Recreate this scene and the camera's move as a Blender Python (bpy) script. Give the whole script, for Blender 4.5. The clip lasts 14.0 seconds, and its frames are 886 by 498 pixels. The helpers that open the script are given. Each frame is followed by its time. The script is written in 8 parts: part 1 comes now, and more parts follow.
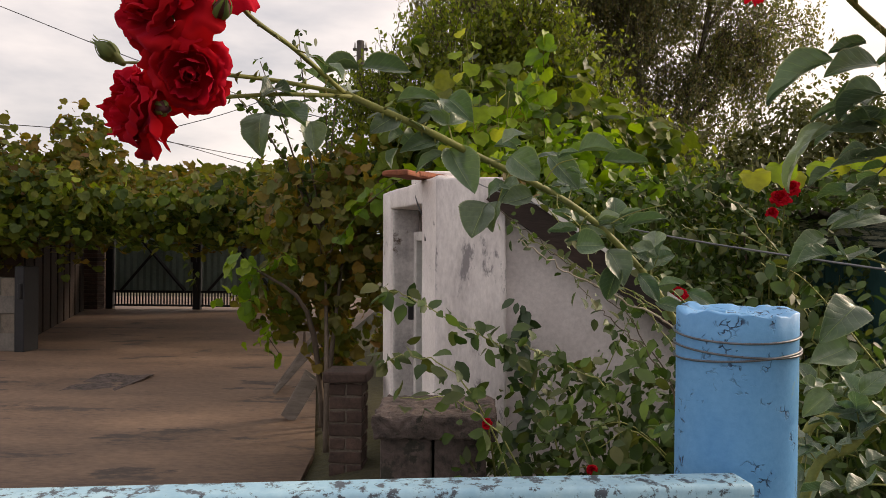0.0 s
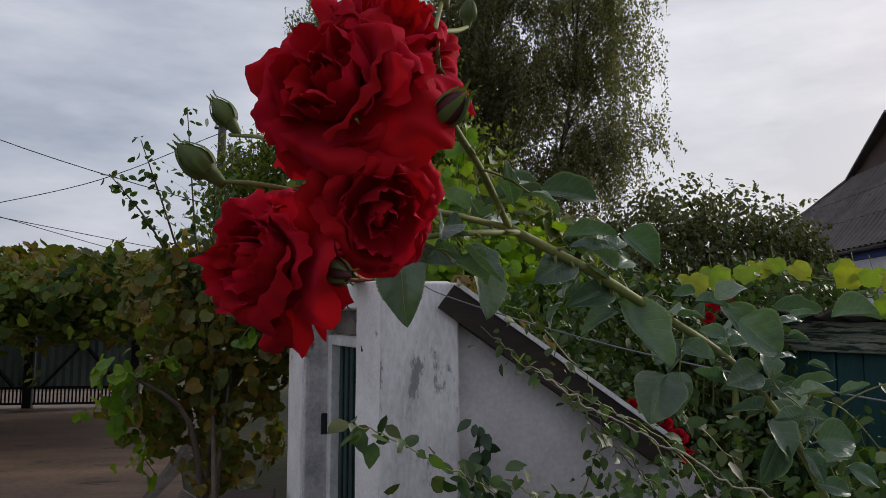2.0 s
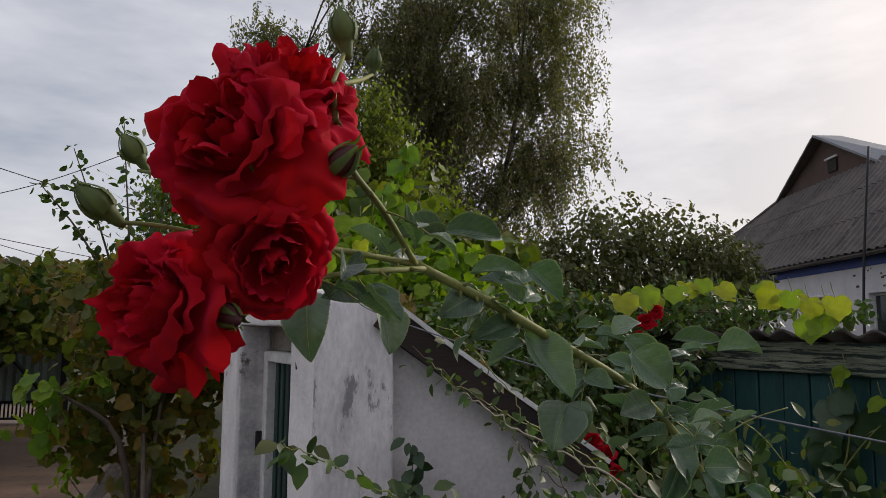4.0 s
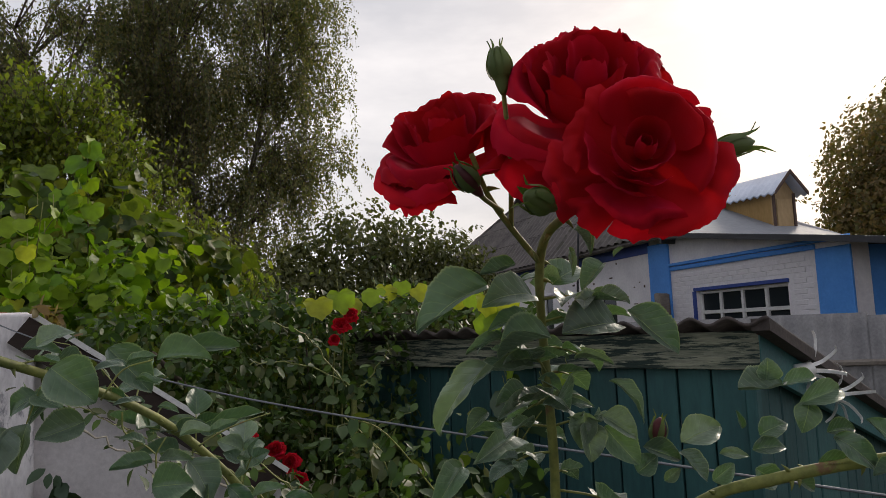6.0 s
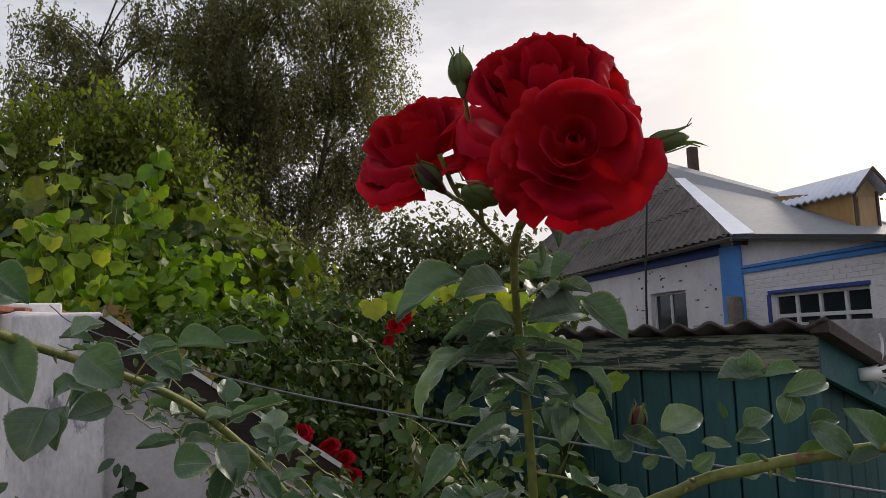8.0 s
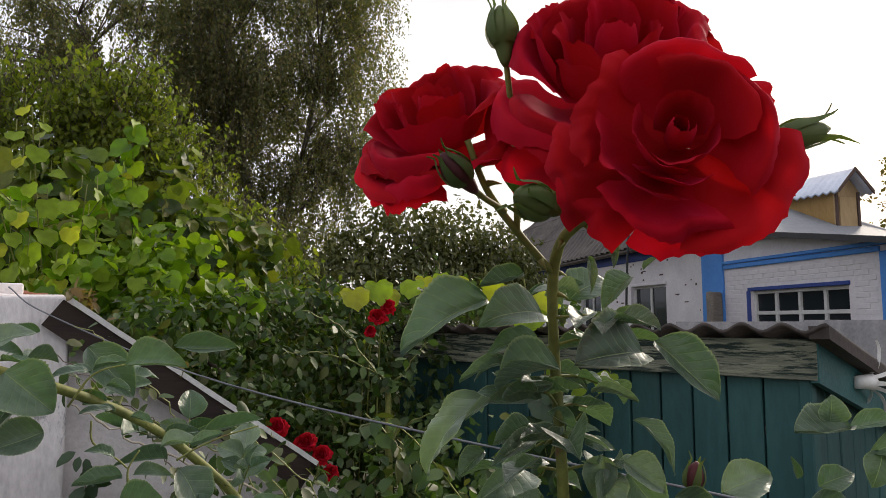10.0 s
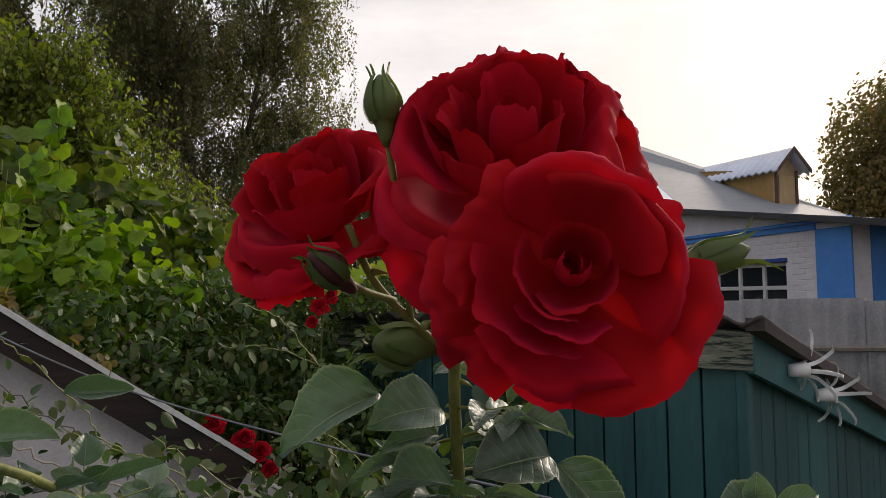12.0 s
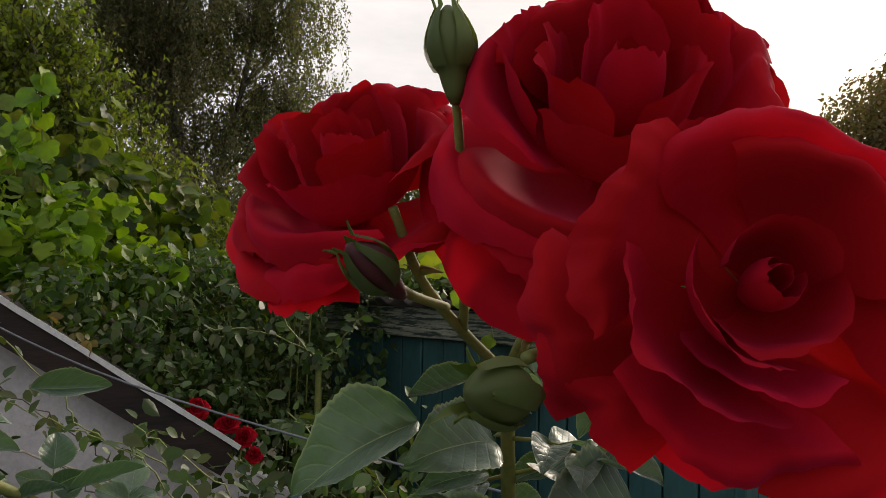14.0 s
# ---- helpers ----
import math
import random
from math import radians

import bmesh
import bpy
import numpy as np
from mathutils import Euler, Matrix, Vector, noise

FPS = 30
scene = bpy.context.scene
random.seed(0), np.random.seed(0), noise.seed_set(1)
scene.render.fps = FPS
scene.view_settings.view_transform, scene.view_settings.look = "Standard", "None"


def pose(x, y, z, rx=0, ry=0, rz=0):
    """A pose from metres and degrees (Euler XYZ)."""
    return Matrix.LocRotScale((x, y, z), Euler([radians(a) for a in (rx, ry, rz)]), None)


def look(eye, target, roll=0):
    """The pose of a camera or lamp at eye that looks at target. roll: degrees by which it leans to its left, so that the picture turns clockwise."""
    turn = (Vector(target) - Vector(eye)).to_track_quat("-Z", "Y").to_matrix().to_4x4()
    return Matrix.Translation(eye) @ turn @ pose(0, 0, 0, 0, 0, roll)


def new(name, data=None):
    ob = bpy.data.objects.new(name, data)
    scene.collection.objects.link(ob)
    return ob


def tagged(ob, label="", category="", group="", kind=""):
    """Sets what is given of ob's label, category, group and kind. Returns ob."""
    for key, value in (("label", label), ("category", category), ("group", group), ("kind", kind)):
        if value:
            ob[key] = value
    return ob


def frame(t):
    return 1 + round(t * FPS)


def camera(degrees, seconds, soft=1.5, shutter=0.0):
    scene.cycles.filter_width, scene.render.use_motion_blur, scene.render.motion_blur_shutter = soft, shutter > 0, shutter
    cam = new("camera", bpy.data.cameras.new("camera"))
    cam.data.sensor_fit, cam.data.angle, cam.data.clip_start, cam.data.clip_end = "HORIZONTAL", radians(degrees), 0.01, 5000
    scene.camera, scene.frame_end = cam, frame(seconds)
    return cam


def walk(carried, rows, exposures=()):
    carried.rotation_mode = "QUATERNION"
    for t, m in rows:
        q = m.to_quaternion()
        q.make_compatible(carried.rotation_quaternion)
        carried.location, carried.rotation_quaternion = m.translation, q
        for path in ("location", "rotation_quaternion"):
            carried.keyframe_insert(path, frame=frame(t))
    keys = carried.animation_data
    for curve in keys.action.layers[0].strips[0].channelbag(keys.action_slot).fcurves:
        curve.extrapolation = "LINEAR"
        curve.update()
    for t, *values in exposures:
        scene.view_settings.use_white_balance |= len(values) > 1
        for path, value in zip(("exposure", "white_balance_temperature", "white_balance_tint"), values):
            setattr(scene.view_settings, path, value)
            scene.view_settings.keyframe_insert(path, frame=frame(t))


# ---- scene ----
cam = camera(63.7, 14.0, soft=0.6)
PATH = [
    (0, (0.184, 0.202, 1.227), (0.021, 2.195, 1.184), 0.2),
    (0.5, (0.093, 0.284, 1.249), (-0.004, 2.282, 1.276), 0.2),
    (1, (-0.036, 0.385, 1.29), (0.022, 2.382, 1.389), -1.6),
    (1.5, (-0.105, 0.45, 1.31), (0.079, 2.437, 1.444), -0.3),
    (2, (-0.14, 0.483, 1.326), (0.097, 2.46, 1.512), 0.1),
    (2.2, (-0.144, 0.482, 1.337), (0.099, 2.458, 1.532), 0.9),
    (4.3, (-0.09, 0.45, 1.344), (0.372, 2.383, 1.569), 0.1),
    (4.5, (-0.07, 0.448, 1.342), (0.472, 2.361, 1.56), -0.0),
    (5, (0.009, 0.442, 1.338), (0.826, 2.259, 1.513), -1.2),
    (5.5, (0.106, 0.425, 1.335), (1.071, 2.165, 1.543), -1.5),
    (6, (0.178, 0.403, 1.341), (1.18, 2.119, 1.57), -2.1),
    (6.5, (0.22, 0.392, 1.344), (1.185, 2.126, 1.595), -2.3),
    (7, (0.219, 0.366, 1.343), (1.138, 2.124, 1.598), -2.8),
    (7.5, (0.221, 0.348, 1.329), (1.09, 2.13, 1.591), -2.6),
    (7.7, (0.22, 0.343, 1.328), (1.063, 2.14, 1.58), -2.3),
    (9.8, (0.248, 0.433, 1.347), (1.108, 2.225, 1.575), 0.4),
    (10, (0.249, 0.459, 1.359), (1.132, 2.241, 1.563), -0.1),
    (10.5, (0.251, 0.469, 1.381), (1.211, 2.215, 1.56), 0.4),
    (11, (0.263, 0.459, 1.385), (1.248, 2.193, 1.536), -0.8),
    (11.5, (0.271, 0.478, 1.408), (1.282, 2.199, 1.53), -0.4),
    (12, (0.299, 0.483, 1.422), (1.305, 2.207, 1.554), -0.5),
    (12.5, (0.308, 0.522, 1.44), (1.341, 2.23, 1.566), 0.2),
    (13, (0.32, 0.532, 1.436), (1.367, 2.23, 1.577), -0.0),
    (13.5, (0.314, 0.557, 1.434), (1.365, 2.255, 1.553), 0.4),
    (14, (0.312, 0.565, 1.43), (1.35, 2.272, 1.518), 1.1),
]
EXPOSURE = [(0, 0.68, 8300, 17), (0.8, 0.58, 8000, 17), (1.5, 0.12, 6950, 13), (2.2, -0.04, 6500, 12), (4.3, 0.15, 6950, 12), (5.0, 0.22, 7050, 12), (7.5, 0.14, 6950, 12), (10.0, 0.68, 7150, 12), (10.9, 0.68, 7350, 13), (11.5, 0.32, 7250, 13), (12.5, 0.25, 7250, 13), (14.0, 0.26, 7350, 12)]
walk(cam, [(t, look(eye, target, roll)) for t, eye, target, roll in PATH], EXPOSURE)

# ---- daylight ----
SUN_AZ, SUN_EL = radians(62), radians(24)      # azimuth from +y towards +x
SUN_DIR = Vector((math.sin(SUN_AZ) * math.cos(SUN_EL), math.cos(SUN_AZ) * math.cos(SUN_EL), math.sin(SUN_EL)))


def node(nt, kind, **inputs):
    n = nt.nodes.new(kind)
    for key, value in inputs.items():
        n.inputs[key.replace("_", " ")].default_value = value
    return n


def build_world():
    w = bpy.data.worlds.new("sky")
    scene.world = w
    w.use_nodes = True
    nt = w.node_tree
    nt.nodes.clear()
    out = nt.nodes.new("ShaderNodeOutputWorld")
    bg = nt.nodes.new("ShaderNodeBackground")
    sky = nt.nodes.new("ShaderNodeTexSky")
    sky.sky_type, sky.sun_disc = "NISHITA", False
    sky.sun_elevation, sky.sun_rotation = SUN_EL, SUN_AZ
    sky.dust_density, sky.air_density, sky.ozone_density = 3.0, 1.2, 1.5
    tc = nt.nodes.new("ShaderNodeTexCoord")
    # cloud deck: soft stretched noise
    mp = nt.nodes.new("ShaderNodeMapping")
    mp.inputs["Scale"].default_value = (1.0, 1.0, 3.2)
    nz = node(nt, "ShaderNodeTexNoise", Scale=2.3, Detail=6.0, Roughness=0.55)
    ramp = nt.nodes.new("ShaderNodeValToRGB")
    ramp.color_ramp.elements[0].position, ramp.color_ramp.elements[0].color = 0.38, (0.37, 0.42, 0.52, 1)
    ramp.color_ramp.elements[1].position, ramp.color_ramp.elements[1].color = 0.64, (0.68, 0.71, 0.79, 1)
    # glow of the sun behind the cloud
    dot = nt.nodes.new("ShaderNodeVectorMath")
    dot.operation = "DOT_PRODUCT"
    dot.inputs[1].default_value = SUN_DIR
    mr = nt.nodes.new("ShaderNodeMapRange")
    mr.interpolation_type = "SMOOTHSTEP"
    mr.inputs["From Min"].default_value, mr.inputs["From Max"].default_value = 0.25, 0.95
    mr.inputs["To Min"].default_value, mr.inputs["To Max"].default_value = 0.0, 1.0
    glow = nt.nodes.new("ShaderNodeMix")
    glow.data_type, glow.blend_type = "RGBA", "ADD"
    glow.inputs["B"].default_value = (0.24, 0.21, 0.18, 1)
    sm = nt.nodes.new("ShaderNodeMix")
    sm.data_type, sm.blend_type = "RGBA", "MULTIPLY"
    sm.inputs["Factor"].default_value = 1.0
    sm.inputs["B"].default_value = (0.10, 0.10, 0.10, 1)
    mix = nt.nodes.new("ShaderNodeMix")
    mix.data_type = "RGBA"
    mix.inputs["Factor"].default_value = 0.86
    nt.links.new(tc.outputs["Generated"], mp.inputs["Vector"])
    nt.links.new(mp.outputs["Vector"], nz.inputs["Vector"])
    nt.links.new(nz.outputs["Fac"], ramp.inputs["Fac"])
    nt.links.new(tc.outputs["Generated"], dot.inputs[0])
    nt.links.new(dot.outputs["Value"], mr.inputs["Value"])
    nt.links.new(mr.outputs["Result"], glow.inputs["Factor"])
    nt.links.new(ramp.outputs["Color"], glow.inputs["A"])
    nt.links.new(sky.outputs["Color"], sm.inputs["A"])
    nt.links.new(sm.outputs["Result"], mix.inputs["A"])
    nt.links.new(glow.outputs["Result"], mix.inputs["B"])
    nt.links.new(mix.outputs["Result"], bg.inputs["Color"])
    bg.inputs["Strength"].default_value = 1.0
    nt.links.new(bg.outputs["Background"], out.inputs["Surface"])


build_world()
sun_data = bpy.data.lights.new("sun", "SUN")
sun_data.energy, sun_data.angle, sun_data.color = 1.9, radians(12), (1.0, 0.93, 0.84)
sun = new("sun", sun_data)
sun.matrix_world = look(SUN_DIR * 60, (0, 0, 0))


# ---- materials ----
def srgb(r, g, b):
    f = lambda c: c / 12.92 if c <= 0.04045 else ((c + 0.055) / 1.055) ** 2.4
    return (f(r / 255), f(g / 255), f(b / 255), 1)


def base_material(name):
    m = bpy.data.materials.new(name)
    m.use_nodes = True
    nt = m.node_tree
    return m, nt, nt.nodes["Principled BSDF"]


def surface(name, dark, light, rough=0.8, scale=4.0, grain=60.0, bump=0.3, metal=0.0, stretch=(1, 1, 1), spot=None, spot_scale=3.0, spot_cut=0.6, vary=0.0, bump_dist=0.01):
    """A two-scale noise material: broad stains and fine grain, bump, an optional worn second colour, a tint that changes piece by piece."""
    m, nt, p = base_material(name)
    tc = nt.nodes.new("ShaderNodeTexCoord")
    mp = nt.nodes.new("ShaderNodeMapping")
    mp.inputs["Scale"].default_value = stretch
    nt.links.new(tc.outputs["Object"], mp.inputs["Vector"])
    n1 = node(nt, "ShaderNodeTexNoise", Scale=scale, Detail=5.0, Roughness=0.6)
    n2 = node(nt, "ShaderNodeTexNoise", Scale=grain, Detail=4.0, Roughness=0.65)
    for n in (n1, n2):
        nt.links.new(mp.outputs["Vector"], n.inputs["Vector"])
    add = nt.nodes.new("ShaderNodeMath")
    add.operation = "MULTIPLY_ADD"
    add.inputs[1].default_value = 0.45
    nt.links.new(n2.outputs["Fac"], add.inputs[0])
    sc = nt.nodes.new("ShaderNodeMath")
    sc.operation = "MULTIPLY"
    sc.inputs[1].default_value = 0.62
    nt.links.new(n1.outputs["Fac"], sc.inputs[0])
    nt.links.new(sc.outputs[0], add.inputs[2])
    ramp = nt.nodes.new("ShaderNodeValToRGB")
    ramp.color_ramp.elements[0].position, ramp.color_ramp.elements[0].color = 0.36, dark
    ramp.color_ramp.elements[1].position, ramp.color_ramp.elements[1].color = 0.70, light
    nt.links.new(add.outputs[0], ramp.inputs["Fac"])
    col = ramp.outputs["Color"]
    if spot:
        n3 = node(nt, "ShaderNodeTexNoise", Scale=spot_scale, Detail=8.0, Roughness=0.7)
        nt.links.new(mp.outputs["Vector"], n3.inputs["Vector"])
        cut = nt.nodes.new("ShaderNodeMapRange")
        cut.inputs["From Min"].default_value, cut.inputs["From Max"].default_value = spot_cut, spot_cut + 0.05
        nt.links.new(n3.outputs["Fac"], cut.inputs["Value"])
        mx = nt.nodes.new("ShaderNodeMix")
        mx.data_type = "RGBA"
        mx.inputs["B"].default_value = spot
        nt.links.new(cut.outputs["Result"], mx.inputs["Factor"])
        nt.links.new(col, mx.inputs["A"])
        col = mx.outputs["Result"]
    if vary:
        oi = nt.nodes.new("ShaderNodeObjectInfo")
        hs = nt.nodes.new("ShaderNodeHueSaturation")
        vr = nt.nodes.new("ShaderNodeMapRange")
        vr.inputs["To Min"].default_value, vr.inputs["To Max"].default_value = 1 - vary, 1 + vary
        nt.links.new(oi.outputs["Random"], vr.inputs["Value"])
        nt.links.new(vr.outputs["Result"], hs.inputs["Value"])
        nt.links.new(col, hs.inputs["Color"])
        col = hs.outputs["Color"]
    nt.links.new(col, p.inputs["Base Color"])
    rr = nt.nodes.new("ShaderNodeMapRange")
    rr.inputs["To Min"].default_value, rr.inputs["To Max"].default_value = max(rough - 0.12, 0.05), min(rough + 0.12, 1)
    nt.links.new(n1.outputs["Fac"], rr.inputs["Value"])
    nt.links.new(rr.outputs["Result"], p.inputs["Roughness"])
    p.inputs["Metallic"].default_value = metal
    b = nt.nodes.new("ShaderNodeBump")
    b.inputs["Strength"].default_value, b.inputs["Distance"].default_value = bump, bump_dist
    nt.links.new(add.outputs[0], b.inputs["Height"])
    nt.links.new(b.outputs["Normal"], p.inputs["Normal"])
    return m


def leafy(name, colours, trans=0.3, rough=0.5, spec=0.4, veins=False, by_object=False, trans_tint=(1.3, 1.5, 0.6)):
    """Foliage: colour changes leaf by leaf, light passes through the blade."""
    m, nt, p = base_material(name)
    out = nt.nodes["Material Output"]
    if by_object:
        rnd = nt.nodes.new("ShaderNodeObjectInfo").outputs["Random"]
    else:
        rnd = nt.nodes.new("ShaderNodeNewGeometry").outputs["Random Per Island"]
    ramp = nt.nodes.new("ShaderNodeValToRGB")
    els = ramp.color_ramp.elements
    els[0].color, els[1].color = colours[0], colours[-1]
    for i, c in enumerate(colours[1:-1], 1):
        els.new(i / (len(colours) - 1)).color = c
    nt.links.new(rnd, ramp.inputs["Fac"])
    col = ramp.outputs["Color"]
    tc = nt.nodes.new("ShaderNodeTexCoord")
    nz = node(nt, "ShaderNodeTexNoise", Scale=26.0 if not veins else 6.0, Detail=4.0)
    nt.links.new(tc.outputs["Object"], nz.inputs["Vector"])
    hs = nt.nodes.new("ShaderNodeHueSaturation")
    vr = nt.nodes.new("ShaderNodeMapRange")
    vr.inputs["To Min"].default_value, vr.inputs["To Max"].default_value = 0.6, 1.4
    nt.links.new(nz.outputs["Fac"], vr.inputs["Value"])
    nt.links.new(vr.outputs["Result"], hs.inputs["Value"])
    nt.links.new(col, hs.inputs["Color"])
    col = hs.outputs["Color"]
    if veins:
        # side veins run from the midrib to the edge; uv: x across (-1..1 as 0..1), y along
        uv = nt.nodes.new("ShaderNodeSeparateXYZ")
        nt.links.new(tc.outputs["UV"], uv.inputs[0])
        ax = nt.nodes.new("ShaderNodeMath")
        ax.operation = "SUBTRACT"
        ax.inputs[1].default_value = 0.5
        nt.links.new(uv.outputs["X"], ax.inputs[0])
        ab = nt.nodes.new("ShaderNodeMath")
        ab.operation = "ABSOLUTE"
        nt.links.new(ax.outputs[0], ab.inputs[0])
        sh = nt.nodes.new("ShaderNodeMath")
        sh.operation = "MULTIPLY_ADD"
        sh.inputs[1].default_value = -0.55
        nt.links.new(ab.outputs[0], sh.inputs[0])
        nt.links.new(uv.outputs["Y"], sh.inputs[2])
        fr = nt.nodes.new("ShaderNodeMath")
        fr.operation = "PINGPONG"
        fr.inputs[1].default_value = 0.065
        nt.links.new(sh.outputs[0], fr.inputs[0])
        vein = nt.nodes.new("ShaderNodeMapRange")
        vein.inputs["From Min"].default_value, vein.inputs["From Max"].default_value = 0.0, 0.014
        vein.inputs["To Min"].default_value, vein.inputs["To Max"].default_value = 1.0, 0.0
        nt.links.new(fr.outputs[0], vein.inputs["Value"])
        mid = nt.nodes.new("ShaderNodeMapRange")
        mid.inputs["From Min"].default_value, mid.inputs["From Max"].default_value = 0.003, 0.012
        mid.inputs["To Min"].default_value, mid.inputs["To Max"].default_value = 1.0, 0.0
        nt.links.new(ab.outputs[0], mid.inputs["Value"])
        mxm = nt.nodes.new("ShaderNodeMath")
        mxm.operation = "MAXIMUM"
        half = nt.nodes.new("ShaderNodeMath")
        half.operation = "MULTIPLY"
        half.inputs[1].default_value = 0.15
        nt.links.new(vein.outputs["Result"], half.inputs[0])
        nt.links.new(half.outputs[0], mxm.inputs[0])
        nt.links.new(mid.outputs["Result"], mxm.inputs[1])
        lt = nt.nodes.new("ShaderNodeMix")
        lt.data_type = "RGBA"
        lt.inputs["B"].default_value = srgb(134, 152, 104)
        nt.links.new(mxm.outputs[0], lt.inputs["Factor"])
        nt.links.new(col, lt.inputs["A"])
        col = lt.outputs["Result"]
        # thin pale rim: light caught on the blade's edge, put into the colour
        rim_light = nt.nodes.new("ShaderNodeMapRange")
        rim_light.inputs["From Min"].default_value, rim_light.inputs["From Max"].default_value = 0.455, 0.495
        rim_light.inputs["To Max"].default_value = 0.55
        nt.links.new(ab.outputs[0], rim_light.inputs["Value"])
        rm = nt.nodes.new("ShaderNodeMix")
        rm.data_type = "RGBA"
        rm.inputs["B"].default_value = srgb(150, 162, 122)
        nt.links.new(rim_light.outputs["Result"], rm.inputs["Factor"])
        nt.links.new(col, rm.inputs["A"])
        col = rm.outputs["Result"]
        b = nt.nodes.new("ShaderNodeBump")
        b.inputs["Strength"].default_value, b.inputs["Distance"].default_value = 0.5, 0.0016
        inv = nt.nodes.new("ShaderNodeMath")
        inv.operation = "SUBTRACT"
        quilt = nt.nodes.new("ShaderNodeMath")
        quilt.operation = "MULTIPLY_ADD"
        quilt.inputs[1].default_value = 1.6
        nt.links.new(fr.outputs[0], quilt.inputs[0])
        nt.links.new(nz.outputs["Fac"], quilt.inputs[2])
        nt.links.new(quilt.outputs[0], inv.inputs[0])
        nt.links.new(mxm.outputs[0], inv.inputs[1])
        nt.links.new(inv.outputs[0], b.inputs["Height"])
        nt.links.new(b.outputs["Normal"], p.inputs["Normal"])
    nt.links.new(col, p.inputs["Base Color"])
    p.inputs["Roughness"].default_value = rough
    p.inputs["Specular IOR Level"].default_value = spec
    tr = nt.nodes.new("ShaderNodeBsdfTranslucent")
    tm = nt.nodes.new("ShaderNodeMix")
    tm.data_type, tm.blend_type = "RGBA", "MULTIPLY"
    tm.inputs["Factor"].default_value = 1.0
    tm.inputs["B"].default_value = (*trans_tint, 1)
    nt.links.new(col, tm.inputs["A"])
    nt.links.new(tm.outputs["Result"], tr.inputs["Color"])
    mixs = nt.nodes.new("ShaderNodeMixShader")
    mixs.inputs["Fac"].default_value = trans
    nt.links.new(p.outputs["BSDF"], mixs.inputs[1])
    nt.links.new(tr.outputs["BSDF"], mixs.inputs[2])
    nt.links.new(mixs.outputs["Shader"], out.inputs["Surface"])
    return m


G = srgb
M_PETAL = leafy("rose_petal", [G(166, 20, 24), G(180, 22, 27), G(186, 20, 40), G(172, 20, 25)], trans=0.22, rough=0.8, spec=0.06, by_object=True, trans_tint=(1.3, 0.9, 0.75))
velvet = M_PETAL.node_tree.nodes["Principled BSDF"]
velvet.inputs["Sheen Weight"].default_value, velvet.inputs["Sheen Roughness"].default_value = 0.20, 0.6
velvet.inputs["Sheen Tint"].default_value = (0.95, 0.06, 0.28, 1)
M_ROSE_LEAF = leafy("rose_leaf", [G(54, 80, 58), G(68, 96, 68), G(90, 114, 88), G(48, 72, 52), G(112, 130, 108)], trans=0.18, rough=0.43, spec=0.85, veins=True, by_object=True, trans_tint=(1.4, 1.6, 0.6))
dusty = M_ROSE_LEAF.node_tree.nodes["Principled BSDF"]
dusty.inputs["Sheen Weight"].default_value, dusty.inputs["Sheen Roughness"].default_value = 0.32, 0.45
dusty.inputs["Sheen Tint"].default_value = (0.78, 0.86, 0.82, 1)
M_SEPAL = leafy("sepal", [G(74, 92, 48), G(98, 110, 60), G(86, 98, 54)], trans=0.25, rough=0.6, by_object=True)
M_CANE = surface("rose_cane", G(88, 94, 44), G(138, 140, 70), rough=0.68, scale=14, grain=160, bump=0.25, spot=G(112, 84, 58), spot_scale=22, spot_cut=0.62, bump_dist=0.002)
M_BUSH = leafy("rose_bush_leaf", [G(38, 58, 28), G(62, 86, 40), G(88, 110, 56), G(50, 70, 33), G(86, 88, 46), G(44, 62, 30), G(74, 96, 46), G(54, 74, 36)], trans=0.28, rough=0.5, spec=0.35)
M_BUD_DARK = leafy("dark_bud", [G(78, 34, 40), G(92, 40, 44), G(70, 38, 38)], trans=0.1, rough=0.6, by_object=True)
M_VINE = leafy("vine_leaf", [G(40, 58, 24), G(78, 100, 34), G(122, 136, 44), G(52, 72, 28), G(114, 116, 44), G(66, 86, 32), G(44, 60, 26)], trans=0.34, rough=0.5, spec=0.28)
M_VINE_AUTUMN = leafy("vine_leaf_turning", [G(76, 86, 40), G(96, 104, 44), G(112, 106, 48), G(84, 94, 42), G(150, 118, 50), G(92, 98, 42), G(120, 88, 52), G(100, 110, 46)], trans=0.45, rough=0.5, spec=0.35)
M_VINE_FRESH = leafy("vine_leaf_fresh", [G(74, 104, 30), G(98, 128, 34), G(130, 150, 40), G(82, 112, 32)], trans=0.42, rough=0.5, spec=0.3)
M_YELLOW = leafy("vine_leaf_yellow", [G(140, 148, 40), G(164, 164, 48), G(116, 138, 40)], trans=0.45, rough=0.5, spec=0.3)
M_BIRCH = leafy("birch_leaf", [G(84, 90, 64), G(106, 110, 76), G(138, 126, 88), G(90, 95, 66)], trans=0.46, rough=0.5, spec=0.3)
M_PLUM = leafy("plum_leaf", [G(92, 106, 42), G(112, 124, 46), G(134, 138, 52), G(100, 112, 44), G(78, 92, 38)], trans=0.5, rough=0.5, spec=0.3)
M_APPLE = leafy("fruit_tree_leaf", [G(72, 78, 46), G(88, 92, 52), G(106, 104, 60), G(78, 82, 48)], trans=0.3, rough=0.45, spec=0.4)
M_IVY = leafy("ivy_leaf", [G(40, 60, 38), G(54, 76, 46), G(46, 66, 40)], trans=0.15, rough=0.4, spec=0.5)
